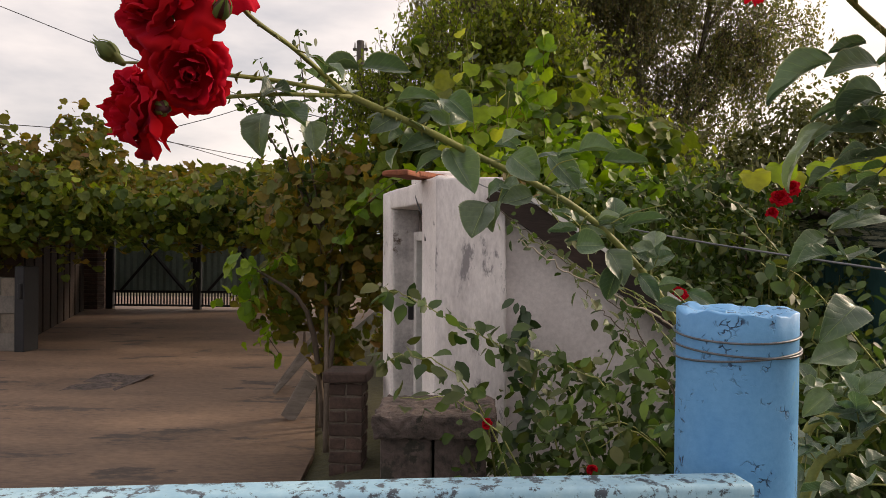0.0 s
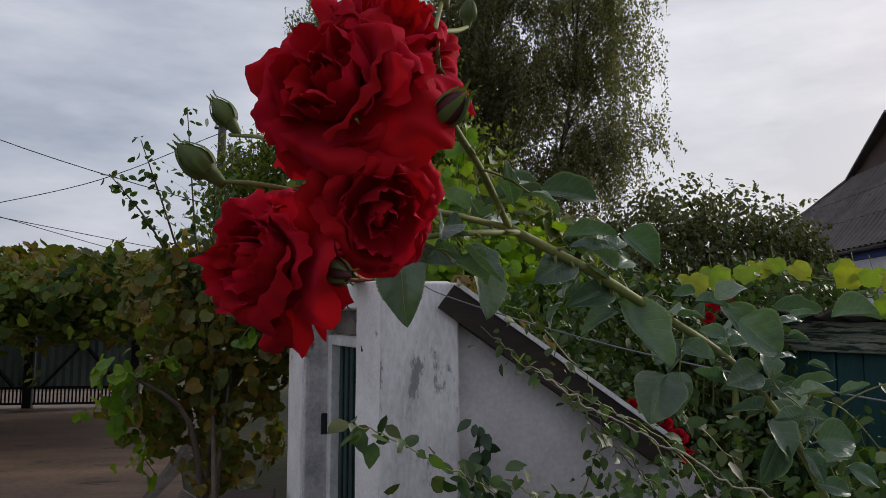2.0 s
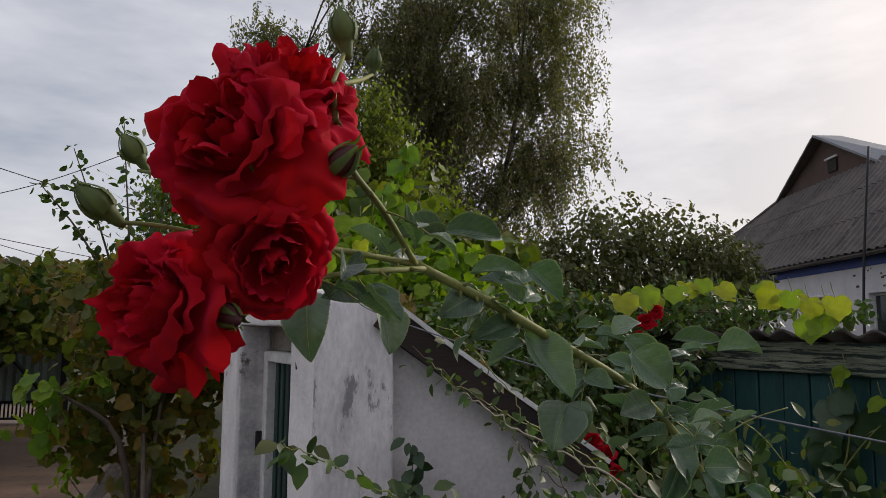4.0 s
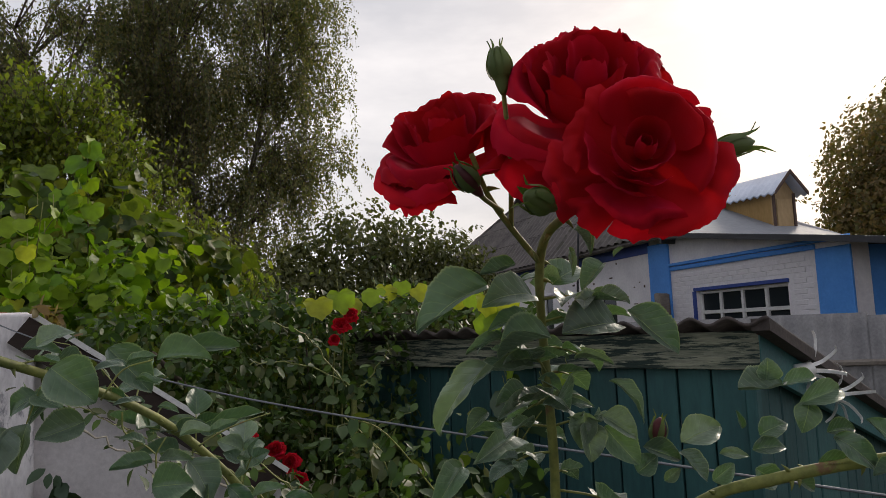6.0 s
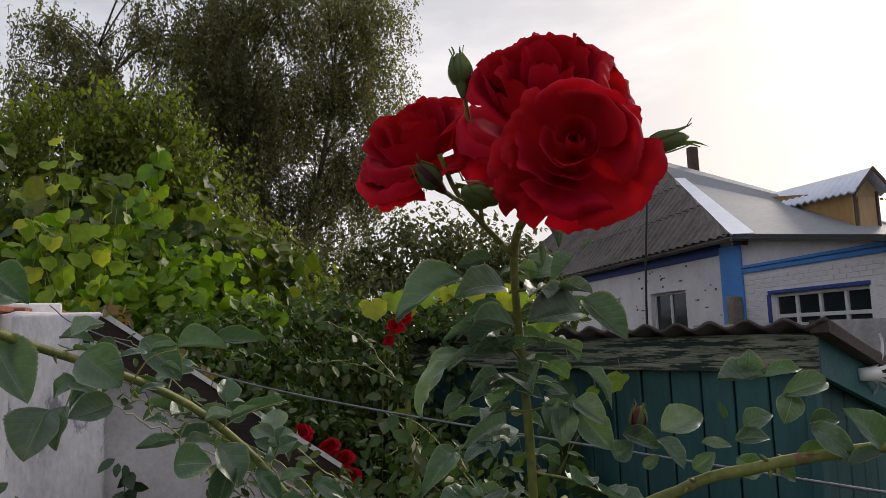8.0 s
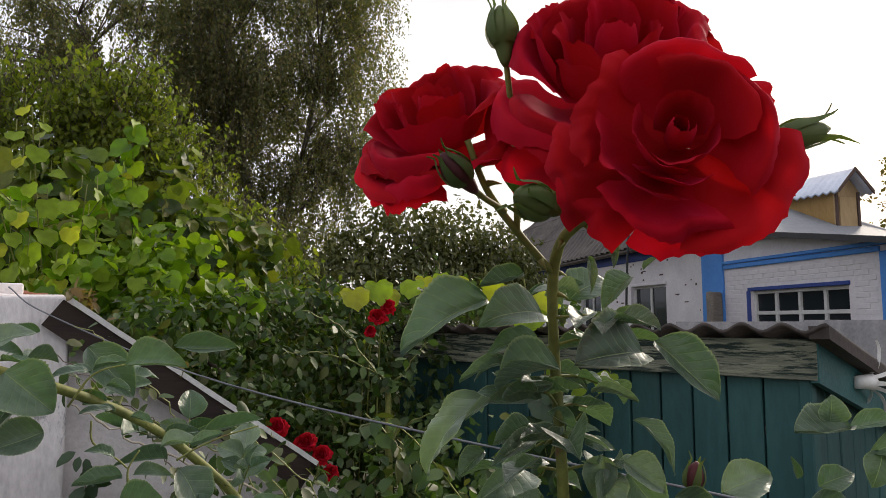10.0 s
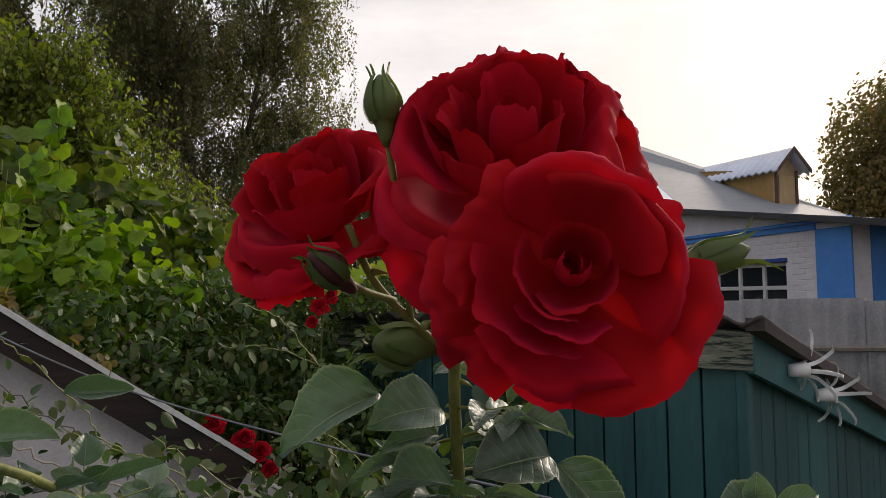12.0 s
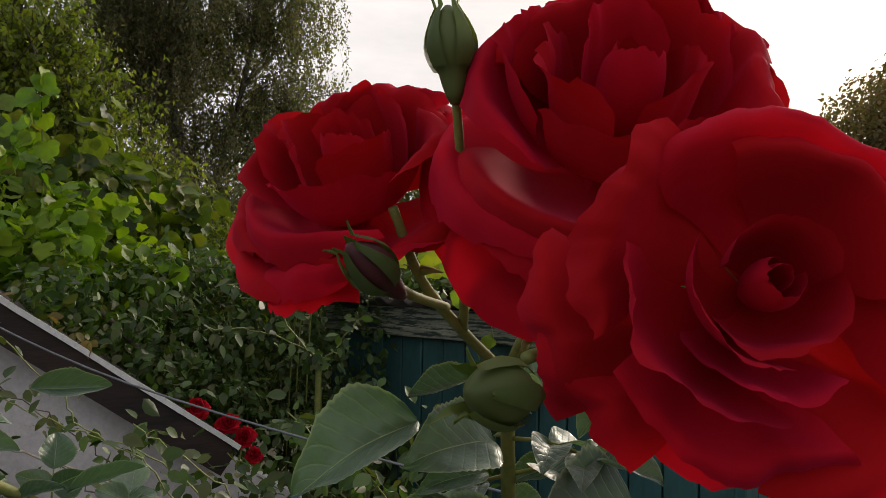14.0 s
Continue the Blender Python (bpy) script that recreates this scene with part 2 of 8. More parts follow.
M_WALNUT = leafy("walnut_leaf", [G(92, 82, 50), G(124, 98, 62), G(84, 84, 46), G(134, 110, 70)], trans=0.4, rough=0.6)
M_STEM = surface("green_shoot", G(112, 118, 62), G(152, 154, 92), rough=0.55, scale=10, grain=90, bump=0.2, spot=G(128, 104, 74), spot_scale=14, spot_cut=0.62, bump_dist=0.002)
M_DRY = surface("dry_pale_cane", G(126, 116, 98), G(174, 164, 146), rough=0.8, scale=14, grain=90, bump=0.4, bump_dist=0.002)
M_BARK = surface("bark", G(62, 52, 44), G(112, 98, 86), rough=0.9, scale=6, grain=40, bump=0.8, stretch=(1, 1, 0.3))
M_BIRCH_BARK = surface("birch_bark", G(84, 78, 72), G(150, 144, 136), rough=0.8, scale=5, grain=30, bump=0.4, stretch=(1, 1, 2.4), spot=G(40, 36, 33), spot_scale=4, spot_cut=0.58)
M_WHITEWASH = surface("whitewash", G(210, 202, 201), G(245, 238, 236), rough=0.9, scale=5, grain=70, bump=0.6, spot=G(158, 150, 150), spot_scale=9, spot_cut=0.63, bump_dist=0.012)
M_STAINED = surface("stained_whitewash", G(186, 178, 179), G(238, 231, 230), rough=0.9, scale=7, grain=60, bump=0.6, stretch=(1.2, 1.2, 0.42), spot=G(140, 135, 138), spot_scale=9, spot_cut=0.565, bump_dist=0.012)
M_REVEAL = surface("bare_plaster", G(150, 145, 146), G(214, 208, 206), rough=0.95, scale=7, grain=50, bump=0.7, spot=G(96, 82, 72), spot_scale=5, spot_cut=0.6, bump_dist=0.015)
M_WALL_GREY = surface("grey_limewash", G(180, 172, 172), G(218, 210, 209), rough=0.9, scale=3, grain=60, bump=0.35, spot=G(120, 112, 110), spot_scale=5, spot_cut=0.68)
M_YARD = surface("yard_concrete", G(70, 53, 44), G(128, 104, 86), rough=0.72, scale=1.3, grain=24, bump=0.25, stretch=(0.6, 1.5, 1), spot=G(62, 52, 47), spot_scale=1.4, spot_cut=0.57, bump_dist=0.01)
M_SOIL = surface("soil_and_grass", G(44, 42, 28), G(74, 72, 44), rough=0.95, scale=1.2, grain=18, bump=0.8, bump_dist=0.03)
M_BLUE = surface("blue_oil_paint", G(78, 150, 206), G(104, 172, 222), rough=0.5, scale=8, grain=120, bump=0.25, spot=G(120, 164, 190), spot_scale=14, spot_cut=0.62, bump_dist=0.003)
M_BLUE_WORN = surface("worn_blue_paint", G(126, 176, 202), G(164, 204, 220), rough=0.5, scale=10, grain=90, bump=0.4, spot=G(58, 70, 82), spot_scale=70, spot_cut=0.53, bump_dist=0.003)
M_WIRE = surface("galvanised_wire", G(86, 88, 92), G(128, 130, 134), rough=0.5, scale=20, grain=200, bump=0.1, metal=0.7)
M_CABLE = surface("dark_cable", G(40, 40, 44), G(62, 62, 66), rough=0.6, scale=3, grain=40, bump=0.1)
M_GREEN_PAINT = surface("dark_green_paint", G(23, 61, 64), G(44, 88, 87), rough=0.6, scale=3, grain=40, bump=0.4, stretch=(1, 1, 0.25), spot=G(70, 92, 88), spot_scale=14, spot_cut=0.72, vary=0.15)
M_DOOR = surface("dark_door_paint", G(16, 36, 34), G(34, 62, 56), rough=0.6, scale=6, grain=60, bump=0.4, stretch=(1, 1, 0.25))
M_TEAL = surface("teal_paint", G(28, 76, 80), G(50, 106, 106), rough=0.55, scale=6, grain=60, bump=0.4, spot=G(40, 66, 66), spot_scale=16, spot_cut=0.64)
M_WEATHERED = surface("weathered_board", G(66, 74, 64), G(152, 152, 132), rough=0.85, scale=10, grain=44, bump=0.9, stretch=(0.8, 0.3, 4.5), spot=G(34, 50, 45), spot_scale=13, spot_cut=0.49)
M_ASBESTOS = surface("asbestos_cement", G(56, 48, 46), G(92, 82, 78), rough=0.9, scale=4, grain=50, bump=0.4, spot=G(54, 50, 44), spot_scale=5, spot_cut=0.6)
M_ASB_LIGHT = surface("grey_asbestos_fence", G(112, 110, 112), G(150, 147, 147), rough=0.9, scale=3, grain=40, bump=0.3)
M_ROOF_OLD = surface("old_slate_roof", G(76, 70, 68), G(118, 110, 106), rough=0.9, scale=0.9, grain=9, bump=0.3, spot=G(74, 72, 62), spot_scale=1.6, spot_cut=0.6)
M_METAL_ROOF = surface("grey_sheet_roof", G(122, 124, 130), G(146, 148, 154), rough=0.7, scale=0.8, grain=9, bump=0.1, metal=0.15)
M_FLASH = surface("zinc_flashing", G(196, 204, 222), G(226, 232, 246), rough=0.4, scale=2, grain=20, bump=0.1, metal=0.2)
M_HOUSE = surface("white_painted_brick", G(206, 200, 206), G(232, 227, 230), rough=0.85, scale=2, grain=22, bump=0.35, vary=0.03)
M_HOUSE_BLUE = surface("house_blue_paint", G(60, 128, 206), G(82, 150, 224), rough=0.7, scale=2, grain=24, bump=0.3)
M_DEEP_BLUE = surface("deep_blue_paint", G(36, 58, 128), G(54, 78, 150), rough=0.7, scale=2, grain=24, bump=0.3)
M_WIN_WHITE = surface("white_window_paint", G(196, 194, 194), G(224, 222, 222), rough=0.6, scale=6, grain=60, bump=0.2)
M_OCHRE = surface("ochre_boarding", G(150, 116, 66), G(182, 146, 92), rough=0.8, scale=2, grain=24, bump=0.4, stretch=(1, 1, 0.3))
M_OCHRE_PALE = surface("pale_ochre_boarding", G(160, 130, 92), G(190, 160, 120), rough=0.8, scale=2, grain=24, bump=0.4, stretch=(1, 1, 0.3))
M_GABLE = surface("dark_gable_boards", G(74, 58, 52), G(98, 78, 70), rough=0.9, scale=2, grain=24, bump=0.4, stretch=(1, 1, 0.3))
M_BRICK_RED = surface("old_red_brick", G(98, 58, 44), G(150, 88, 62), rough=0.9, scale=8, grain=70, bump=0.6, vary=0.15)
M_BRICK_GREY = surface("sooty_brick", G(58, 46, 42), G(96, 76, 68), rough=0.95, scale=8, grain=70, bump=0.7, vary=0.18)
M_MORTAR = surface("mortar", G(92, 84, 76), G(122, 112, 102), rough=0.95, scale=10, grain=80, bump=0.6)
M_STONE = surface("mossy_concrete", G(42, 35, 33), G(104, 90, 86), rough=0.95, scale=16, grain=46, bump=1.0, spot=G(52, 50, 44), spot_scale=14, spot_cut=0.55, bump_dist=0.02)
M_OLD_WOOD = surface("grey_old_wood", G(96, 88, 82), G(146, 136, 126), rough=0.85, scale=6, grain=40, bump=0.7, stretch=(0.2, 1, 1))
M_BEAM_TOP = surface("limewashed_edge", G(188, 184, 182), G(228, 225, 222), rough=0.85, scale=9, grain=60, bump=0.6, spot=G(110, 102, 98), spot_scale=14, spot_cut=0.62)
# near-black, also carries shade under the cellar roof and the pergola
M_BEAM_DARK = surface("tarred_shaded_board", G(24, 18, 16), G(58, 44, 38), rough=0.9, scale=6, grain=40, bump=0.8, stretch=(0.2, 1, 1))
M_BLACK_IRON = surface("black_iron", G(24, 24, 28), G(40, 40, 44), rough=0.55, scale=6, grain=80, bump=0.2, metal=0.3)
M_GATE = surface("green_grey_sheet", G(92, 112, 108), G(120, 138, 132), rough=0.5, scale=1.5, grain=24, bump=0.1)
M_WALL_DARK = surface("grey_block_wall", G(84, 80, 76), G(118, 112, 106), rough=0.9, scale=4, grain=40, bump=0.5, vary=0.08)
M_PLASTIC = surface("white_plastic", G(214, 210, 208), G(236, 233, 230), rough=0.35, scale=20, grain=120, bump=0.05)
M_POLE = surface("concrete_pole", G(58, 53, 51), G(84, 77, 73), rough=0.9, scale=3, grain=40, bump=0.3)



def add_cracks(mat, scale, colour, width, patch_scale, patch_cut):
    """Flaking paint: dark curled cracks, in patches."""
    nt = mat.node_tree
    p = nt.nodes["Principled BSDF"]
    tc = nt.nodes.new("ShaderNodeTexCoord")
    warp = node(nt, "ShaderNodeTexNoise", Scale=scale * 0.6, Detail=3.0)
    nt.links.new(tc.outputs["Object"], warp.inputs["Vector"])
    shift = nt.nodes.new("ShaderNodeVectorMath")
    shift.operation = "MULTIPLY_ADD"
    shift.inputs[1].default_value = (0.03, 0.03, 0.03)
    nt.links.new(warp.outputs["Color"], shift.inputs[0])
    nt.links.new(tc.outputs["Object"], shift.inputs[2])
    vor = nt.nodes.new("ShaderNodeTexVoronoi")
    vor.feature = "DISTANCE_TO_EDGE"
    vor.inputs["Scale"].default_value = scale
    nt.links.new(shift.outputs["Vector"], vor.inputs["Vector"])
    line = nt.nodes.new("ShaderNodeMapRange")
    line.inputs["From Min"].default_value, line.inputs["From Max"].default_value = width * 0.5, width
    line.inputs["To Min"].default_value, line.inputs["To Max"].default_value = 1.0, 0.0
    nt.links.new(vor.outputs["Distance"], line.inputs["Value"])
    pn = node(nt, "ShaderNodeTexNoise", Scale=patch_scale, Detail=3.0)
    nt.links.new(tc.outputs["Object"], pn.inputs["Vector"])
    pm = nt.nodes.new("ShaderNodeMapRange")
    pm.inputs["From Min"].default_value, pm.inputs["From Max"].default_value = patch_cut, patch_cut + 0.06
    nt.links.new(pn.outputs["Fac"], pm.inputs["Value"])
    bn = node(nt, "ShaderNodeTexNoise", Scale=scale * 0.9, Detail=2.0)
    nt.links.new(tc.outputs["Object"], bn.inputs["Vector"])
    bk = nt.nodes.new("ShaderNodeMapRange")
    bk.inputs["From Min"].default_value, bk.inputs["From Max"].default_value = 0.47, 0.53
    nt.links.new(bn.outputs["Fac"], bk.inputs["Value"])
    bits = nt.nodes.new("ShaderNodeMath")
    bits.operation = "MULTIPLY"
    nt.links.new(line.outputs["Result"], bits.inputs[0])
    nt.links.new(bk.outputs["Result"], bits.inputs[1])
    mask = nt.nodes.new("ShaderNodeMath")
    mask.operation = "MULTIPLY"
    nt.links.new(bits.outputs[0], mask.inputs[0])
    nt.links.new(pm.outputs["Result"], mask.inputs[1])
    mx = nt.nodes.new("ShaderNodeMix")
    mx.data_type = "RGBA"
    mx.inputs["B"].default_value = colour
    nt.links.new(p.inputs["Base Color"].links[0].from_socket, mx.inputs["A"])
    nt.links.new(mask.outputs[0], mx.inputs["Factor"])
    nt.links.new(mx.outputs["Result"], p.inputs["Base Color"])
    b = nt.nodes.new("ShaderNodeBump")
    b.invert = True
    b.inputs["Strength"].default_value, b.inputs["Distance"].default_value = 0.9, 0.002
    nt.links.new(mask.outputs[0], b.inputs["Height"])
    nt.links.new(p.inputs["Normal"].links[0].from_socket, b.inputs["Normal"])
    nt.links.new(b.outputs["Normal"], p.inputs["Normal"])


add_cracks(M_BLUE, 85, G(34, 70, 104), 0.075, 20, 0.55)


def glass_material():
    m, nt, p = base_material("dark_window_glass")
    p.inputs["Base Color"].default_value = (0.02, 0.025, 0.03, 1)
    p.inputs["Roughness"].default_value = 0.06
    p.inputs["Specular IOR Level"].default_value = 0.3
    return m


M_GLASS = glass_material()


# ---- mesh helpers ----
def part(name, bm, material, parent=None, label="", smooth=False):
    """Links a bmesh as one mesh object, under a thing or a part."""
    me = bpy.data.meshes.new(name)
    bm.normal_update()
    bm.to_mesh(me)
    bm.free()
    me.materials.append(material)
    if smooth:
        me.shade_smooth()
    return link(name, me, parent, label)


def link(name, me, parent=None, label=""):
    ob = new(name, me)
    if parent is not None:
        ob.parent = parent
    if label:
        ob["label"] = label
    return ob


def thing(name, label, category, group="", kind="", at=(0, 0, 0)):
    ob = new(name)
    ob.location = at
    return tagged(ob, label, category, group, kind)


def fast_mesh(name, verts, faces, material, smooth=True):
    """A mesh from numpy arrays: verts (n, 3), faces (m, k)."""
    me = bpy.data.meshes.new(name)
    k = faces.shape[1]
    me.vertices.add(len(verts))
    me.vertices.foreach_set("co", np.ascontiguousarray(verts, dtype=np.float32).ravel())
    me.loops.add(faces.size)
    me.loops.foreach_set("vertex_index", np.ascontiguousarray(faces, dtype=np.int32).ravel())
    me.polygons.add(len(faces))
    me.polygons.foreach_set("loop_start", np.arange(0, faces.size, k, dtype=np.int32))
    me.update(calc_edges=True)
    me.validate()
    if smooth:
        me.shade_smooth()
    me.materials.append(material)
    return me


def add_box(bm, lo, hi, m=None):
    x0, y0, z0 = lo
    x1, y1, z1 = hi
    vs = [bm.verts.new(v) for v in ((x0, y0, z0), (x1, y0, z0), (x1, y1, z0), (x0, y1, z0), (x0, y0, z1), (x1, y0, z1), (x1, y1, z1), (x0, y1, z1))]
    for f in ((0, 3, 2, 1), (4, 5, 6, 7), (0, 1, 5, 4), (1, 2, 6, 5), (2, 3, 7, 6), (3, 0, 4, 7)):
        bm.faces.new([vs[i] for i in f])
    if m is not None:
        bmesh.ops.transform(bm, matrix=m, verts=vs)
    return vs


def box_bm(lo, hi, bevel=0.0, seg=1, m=None):
    bm = bmesh.new()
    add_box(bm, lo, hi)
    if bevel:
        bmesh.ops.bevel(bm, geom=list(bm.edges), offset=bevel, segments=seg, affect="EDGES", profile=0.5)
    if m is not None:
        bmesh.ops.transform(bm, matrix=m, verts=bm.verts)
    return bm


def roughen(bm, amount, scale, seed=0.0):
    for v in bm.verts:
        d = noise.noise_vector(v.co * scale + Vector((seed, seed * 1.7, 0)))
        v.co += d * amount


def worn_block(lo, hi, cuts=4, amount=0.01, scale=6.0, bevel=0.015, seed=0.0):
    bm = box_bm(lo, hi, bevel, 2)
    long = [e for e in bm.edges if e.calc_length() > 3 * max(bevel, 0.01)]
    bmesh.ops.subdivide_edges(bm, edges=long, cuts=cuts, use_grid_fill=True)
    roughen(bm, amount, scale, seed)
    return bm


def prism(points, depth_vec):
    """A solid from a flat outline, pushed along depth_vec."""
    bm = bmesh.new()
    d = Vector(depth_vec)
    a = [bm.verts.new(Vector(p)) for p in points]
    b = [bm.verts.new(Vector(p) + d) for p in points]
    n = len(points)
    bm.faces.new(a)
    bm.faces.new(b[::-1])
    for i in range(n):
        bm.faces.new([a[i], b[i], b[(i + 1) % n], a[(i + 1) % n]][::-1])
    bmesh.ops.recalc_face_normals(bm, faces=bm.faces)
    return bm


def curve_points(pts, n):
    """Points on a smooth line through pts (Catmull-Rom)."""
    P = [Vector(p) for p in pts]
    P = [2 * P[0] - P[1]] + P + [2 * P[-1] - P[-2]]
    out = []
    for i in range(1, len(P) - 2):
        a, b, c, d = P[i - 1 : i + 3]
        for k in range(n):
            t = k / n
            out.append(0.5 * (2 * b + (c - a) * t + (2 * a - 5 * b + 4 * c - d) * t * t + (3 * b - a - 3 * c + d) * t ** 3))
    out.append(P[-2])
    return out


def add_tube(bm, pts, r0, r1=None, sides=8, cap=True, lumpy=0.0):
    r1 = r0 if r1 is None else r1
    n = len(pts)
    rings = []
    ref = Vector((0.31, 0.17, 0.93))
    for i, p in enumerate(pts):
        d = (pts[min(i + 1, n - 1)] - pts[max(i - 1, 0)]).normalized()
        u = d.cross(ref).normalized() if abs(d.dot(ref)) < 0.98 else d.cross(Vector((1, 0, 0))).normalized()
        w = d.cross(u)
        r = r0 + (r1 - r0) * i / max(n - 1, 1)
        if lumpy:
            r *= 1 + lumpy * noise.noise(p * 60)
        rings.append([bm.verts.new(p + (u * math.cos(a) + w * math.sin(a)) * r) for a in (2 * math.pi * k / sides for k in range(sides))])
    for a, b in zip(rings, rings[1:]):
        for k in range(sides):
            bm.faces.new((a[k], a[(k + 1) % sides], b[(k + 1) % sides], b[k]))
    if cap:
        bm.faces.new(rings[0][::-1])
        bm.faces.new(rings[-1])
    return rings


def tube(name, pts, r0, r1, material, parent=None, sides=8, n=6, label="", lumpy=0.0):
    bm = bmesh.new()
    add_tube(bm, curve_points(pts, n) if len(pts) > 2 else [Vector(p) for p in pts], r0, r1, sides, lumpy=lumpy)
    return part(name, bm, material, parent, label, smooth=True)


# ---- foliage by the thousand ----
def leaf_template(kind):
    if kind == "ovate":
        v = [(0, 0, 0), (-0.24, 0.22, 0.05), (-0.30, 0.5, 0.06), (-0.17, 0.8, 0.03), (0, 1, -0.05), (0.17, 0.8, 0.03), (0.30, 0.5, 0.06), (0.24, 0.22, 0.05), (0, 0.5, 0.0)]
        f = [(8, 0, 1), (8, 1, 2), (8, 2, 3), (8, 3, 4), (8, 4, 5), (8, 5, 6), (8, 6, 7), (8, 7, 0)]
    elif kind == "small":
        v = [(0, 0, 0), (-0.28, 0.4, 0.07), (0, 1, -0.04), (0.28, 0.4, 0.07)]
        f = [(0, 2, 1), (0, 3, 2)]
    else:  # grape: five lobes
        v = [(0, 0.1, 0.0)]
        half = ((13, .66), (25, .59), (38, .62), (52, .64), (67, .57), (82, .58), (98, .59), (117, .55), (136, .50), (158, .34))
        lobes = [(-a, r) for a, r in half[::-1]] + [(0, .76)] + list(half)
        for a, r in lobes:
            x, y = r * math.sin(radians(a)), 0.3 + r * math.cos(radians(a))
            v.append((x * 0.95, y, 0.16 * abs(x) - 0.22 * max(0, y - 0.3) ** 2 + 0.05 * math.cos(radians(a * 4.7))))
        v.append((0, 0.02, 0.0))
        f = [(0, i + 1, i) for i in range(1, len(lobes))] + [(0, len(v) - 1, len(lobes)), (0, 1, len(v) - 1)]
    return np.array(v, float), np.array(f, int)


def leaf_cloud(name, pos, nrm, size, kind, material, rng, droop=0.35, spread=0.7, size_var=0.35):
    """One mesh of leaves: positions, the way they face, blade length."""
    tv, tf = leaf_template(kind)
    n = len(pos)
    face = nrm + rng.normal(0, spread, (n, 3))
    face /= np.linalg.norm(face, axis=1)[:, None] + 1e-9
    down = np.tile((0.0, 0.0, -1.0), (n, 1)) * droop * 2 + rng.normal(0, 0.7, (n, 3))
    tip = down - (down * face).sum(1)[:, None] * face
    tip /= np.linalg.norm(tip, axis=1)[:, None] + 1e-9
    side = np.cross(tip, face)
    s = size * (1 + size_var * rng.uniform(-1, 1, n))
    loc = tv[None] * s[:, None, None]
    loc[:, :, 2] *= rng.uniform(0.4, 1.8, n)[:, None]
    V = pos[:, None, :] + loc[:, :, :1] * side[:, None, :] + loc[:, :, 1:2] * tip[:, None, :] + loc[:, :, 2:3] * face[:, None, :]
    F = tf[None] + (np.arange(n) * len(tv))[:, None, None]
    return fast_mesh(name, V.reshape(-1, 3), F.reshape(-1, 3), material, smooth=(kind != "small"))


def shell_points(rng, n, blobs, thick=0.35):
    """Points in the outer shell of a heap of ellipsoids (centre, radii); what lies deep inside another is left out."""
    C = np.array([b[0] for b in blobs], float)
    R = np.array([b[1] for b in blobs], float)
    vol = np.prod(R, axis=1) ** (2 / 3)
    pos, nrm = [], []
    while sum(len(p) for p in pos) < n:
        pick = rng.choice(len(blobs), size=n, p=vol / vol.sum())
        d = rng.normal(0, 1, (n, 3))
        d /= np.linalg.norm(d, axis=1)[:, None]
        ph = pick[:, None] * np.array([1.7, 2.9, 4.1])
        lump = np.sin(d[:, 0] * 5.3 + ph[:, 0] + 2 * d[:, 1]) + np.sin(d[:, 1] * 6.1 + ph[:, 1] + 2 * d[:, 2]) + np.sin(d[:, 2] * 5.7 + ph[:, 2] + 2 * d[:, 0])
        rad = (1 - thick * rng.uniform(0, 1, n) ** 1.5) * (1 + 0.085 * lump) + np.abs(rng.normal(0, 0.06, n))
        p = C[pick] + d * R[pick] * rad[:, None]
        q = (p[:, None, :] - C[None]) / R[None]
        depth = np.linalg.norm(q, axis=2)
        keep = depth.min(axis=1) > 1 - thick - 0.1
        pos.append(p[keep])
        g = d / R[pick]
        nrm.append((g / np.linalg.norm(g, axis=1)[:, None])[keep])
    return np.concatenate(pos)[:n], np.concatenate(nrm)[:n]


# ---- ground ----
# the yard falls gently away from the path: a turn about the spot where one enters it
YARD_AT = Vector((-0.04, 0.38, 1.27))
YARD = Matrix.Translation(YARD_AT + Vector((0.014, 0.001, 0.018))) @ pose(0, 0, 0, -1.38, 0, 1.22) @ Matrix.Translation(-YARD_AT)


def settle(ob):
    """Sets a thing of the yard down on its slope."""
    ob.matrix_world = YARD @ ob.matrix_world
    return ob


def build_ground():
    """One sheet to the horizon: level garden, dipping under the yard."""
    edge = {1.0: -0.4, 2.2: -0.70, 4.4: -1.0, 8.0: -1.9, 18.0: -2.6, 19.0: -2.7, 30.0: -2.7}
    ys = [-700, 1.0, 2.2, 4.4, 8.0, 18.0, 19.0, 30.0, 700]
    bm = bmesh.new()
    rows = []
    for y in ys:
        e = edge.get(y, -0.4 if y < 0 else -2.7)
        dip = (YARD @ Vector((e, y, 0))).z - 0.05 if 2.0 < y < 20 else -0.02
        rows.append([bm.verts.new((x, y, z)) for x, z in ((-700, -0.02), (-14, dip), (e, dip), (e + 0.45, -0.02), (60, -0.02), (700, -0.02))])
    for p, q in zip(rows, rows[1:]):
        for k in range(5):
            bm.faces.new((p[k], p[k + 1], q[k + 1], q[k]))
    return part("ground", bm, M_SOIL)


ground = tagged(build_ground(), "dark garden soil with sparse grass", "ground", kind="structure")


def build_yard():
    bm = prism([(-9.5, 2.2, -0.05), (-0.62, 2.2, -0.05), (-0.85, 4.4, -0.05), (-1.7, 8.0, -0.05), (-2.2, 18.0, -0.05), (-9.5, 18.0, -0.05)], (0, 0, 0.055))
    yard = part("pavement", bm, M_YARD)
    return tagged(yard, "worn brown-grey concrete yard with damp stains", "yard", kind="structure")


yard = build_yard()
patch = tagged(part("concrete_patch", worn_block((-3.45, 5.95, 0.0), (-2.95, 6.75, 0.012), 6, 0.05, 3.0, 0.004), M_STONE), "darker repair patch set in the concrete yard", "patch", kind="structure")


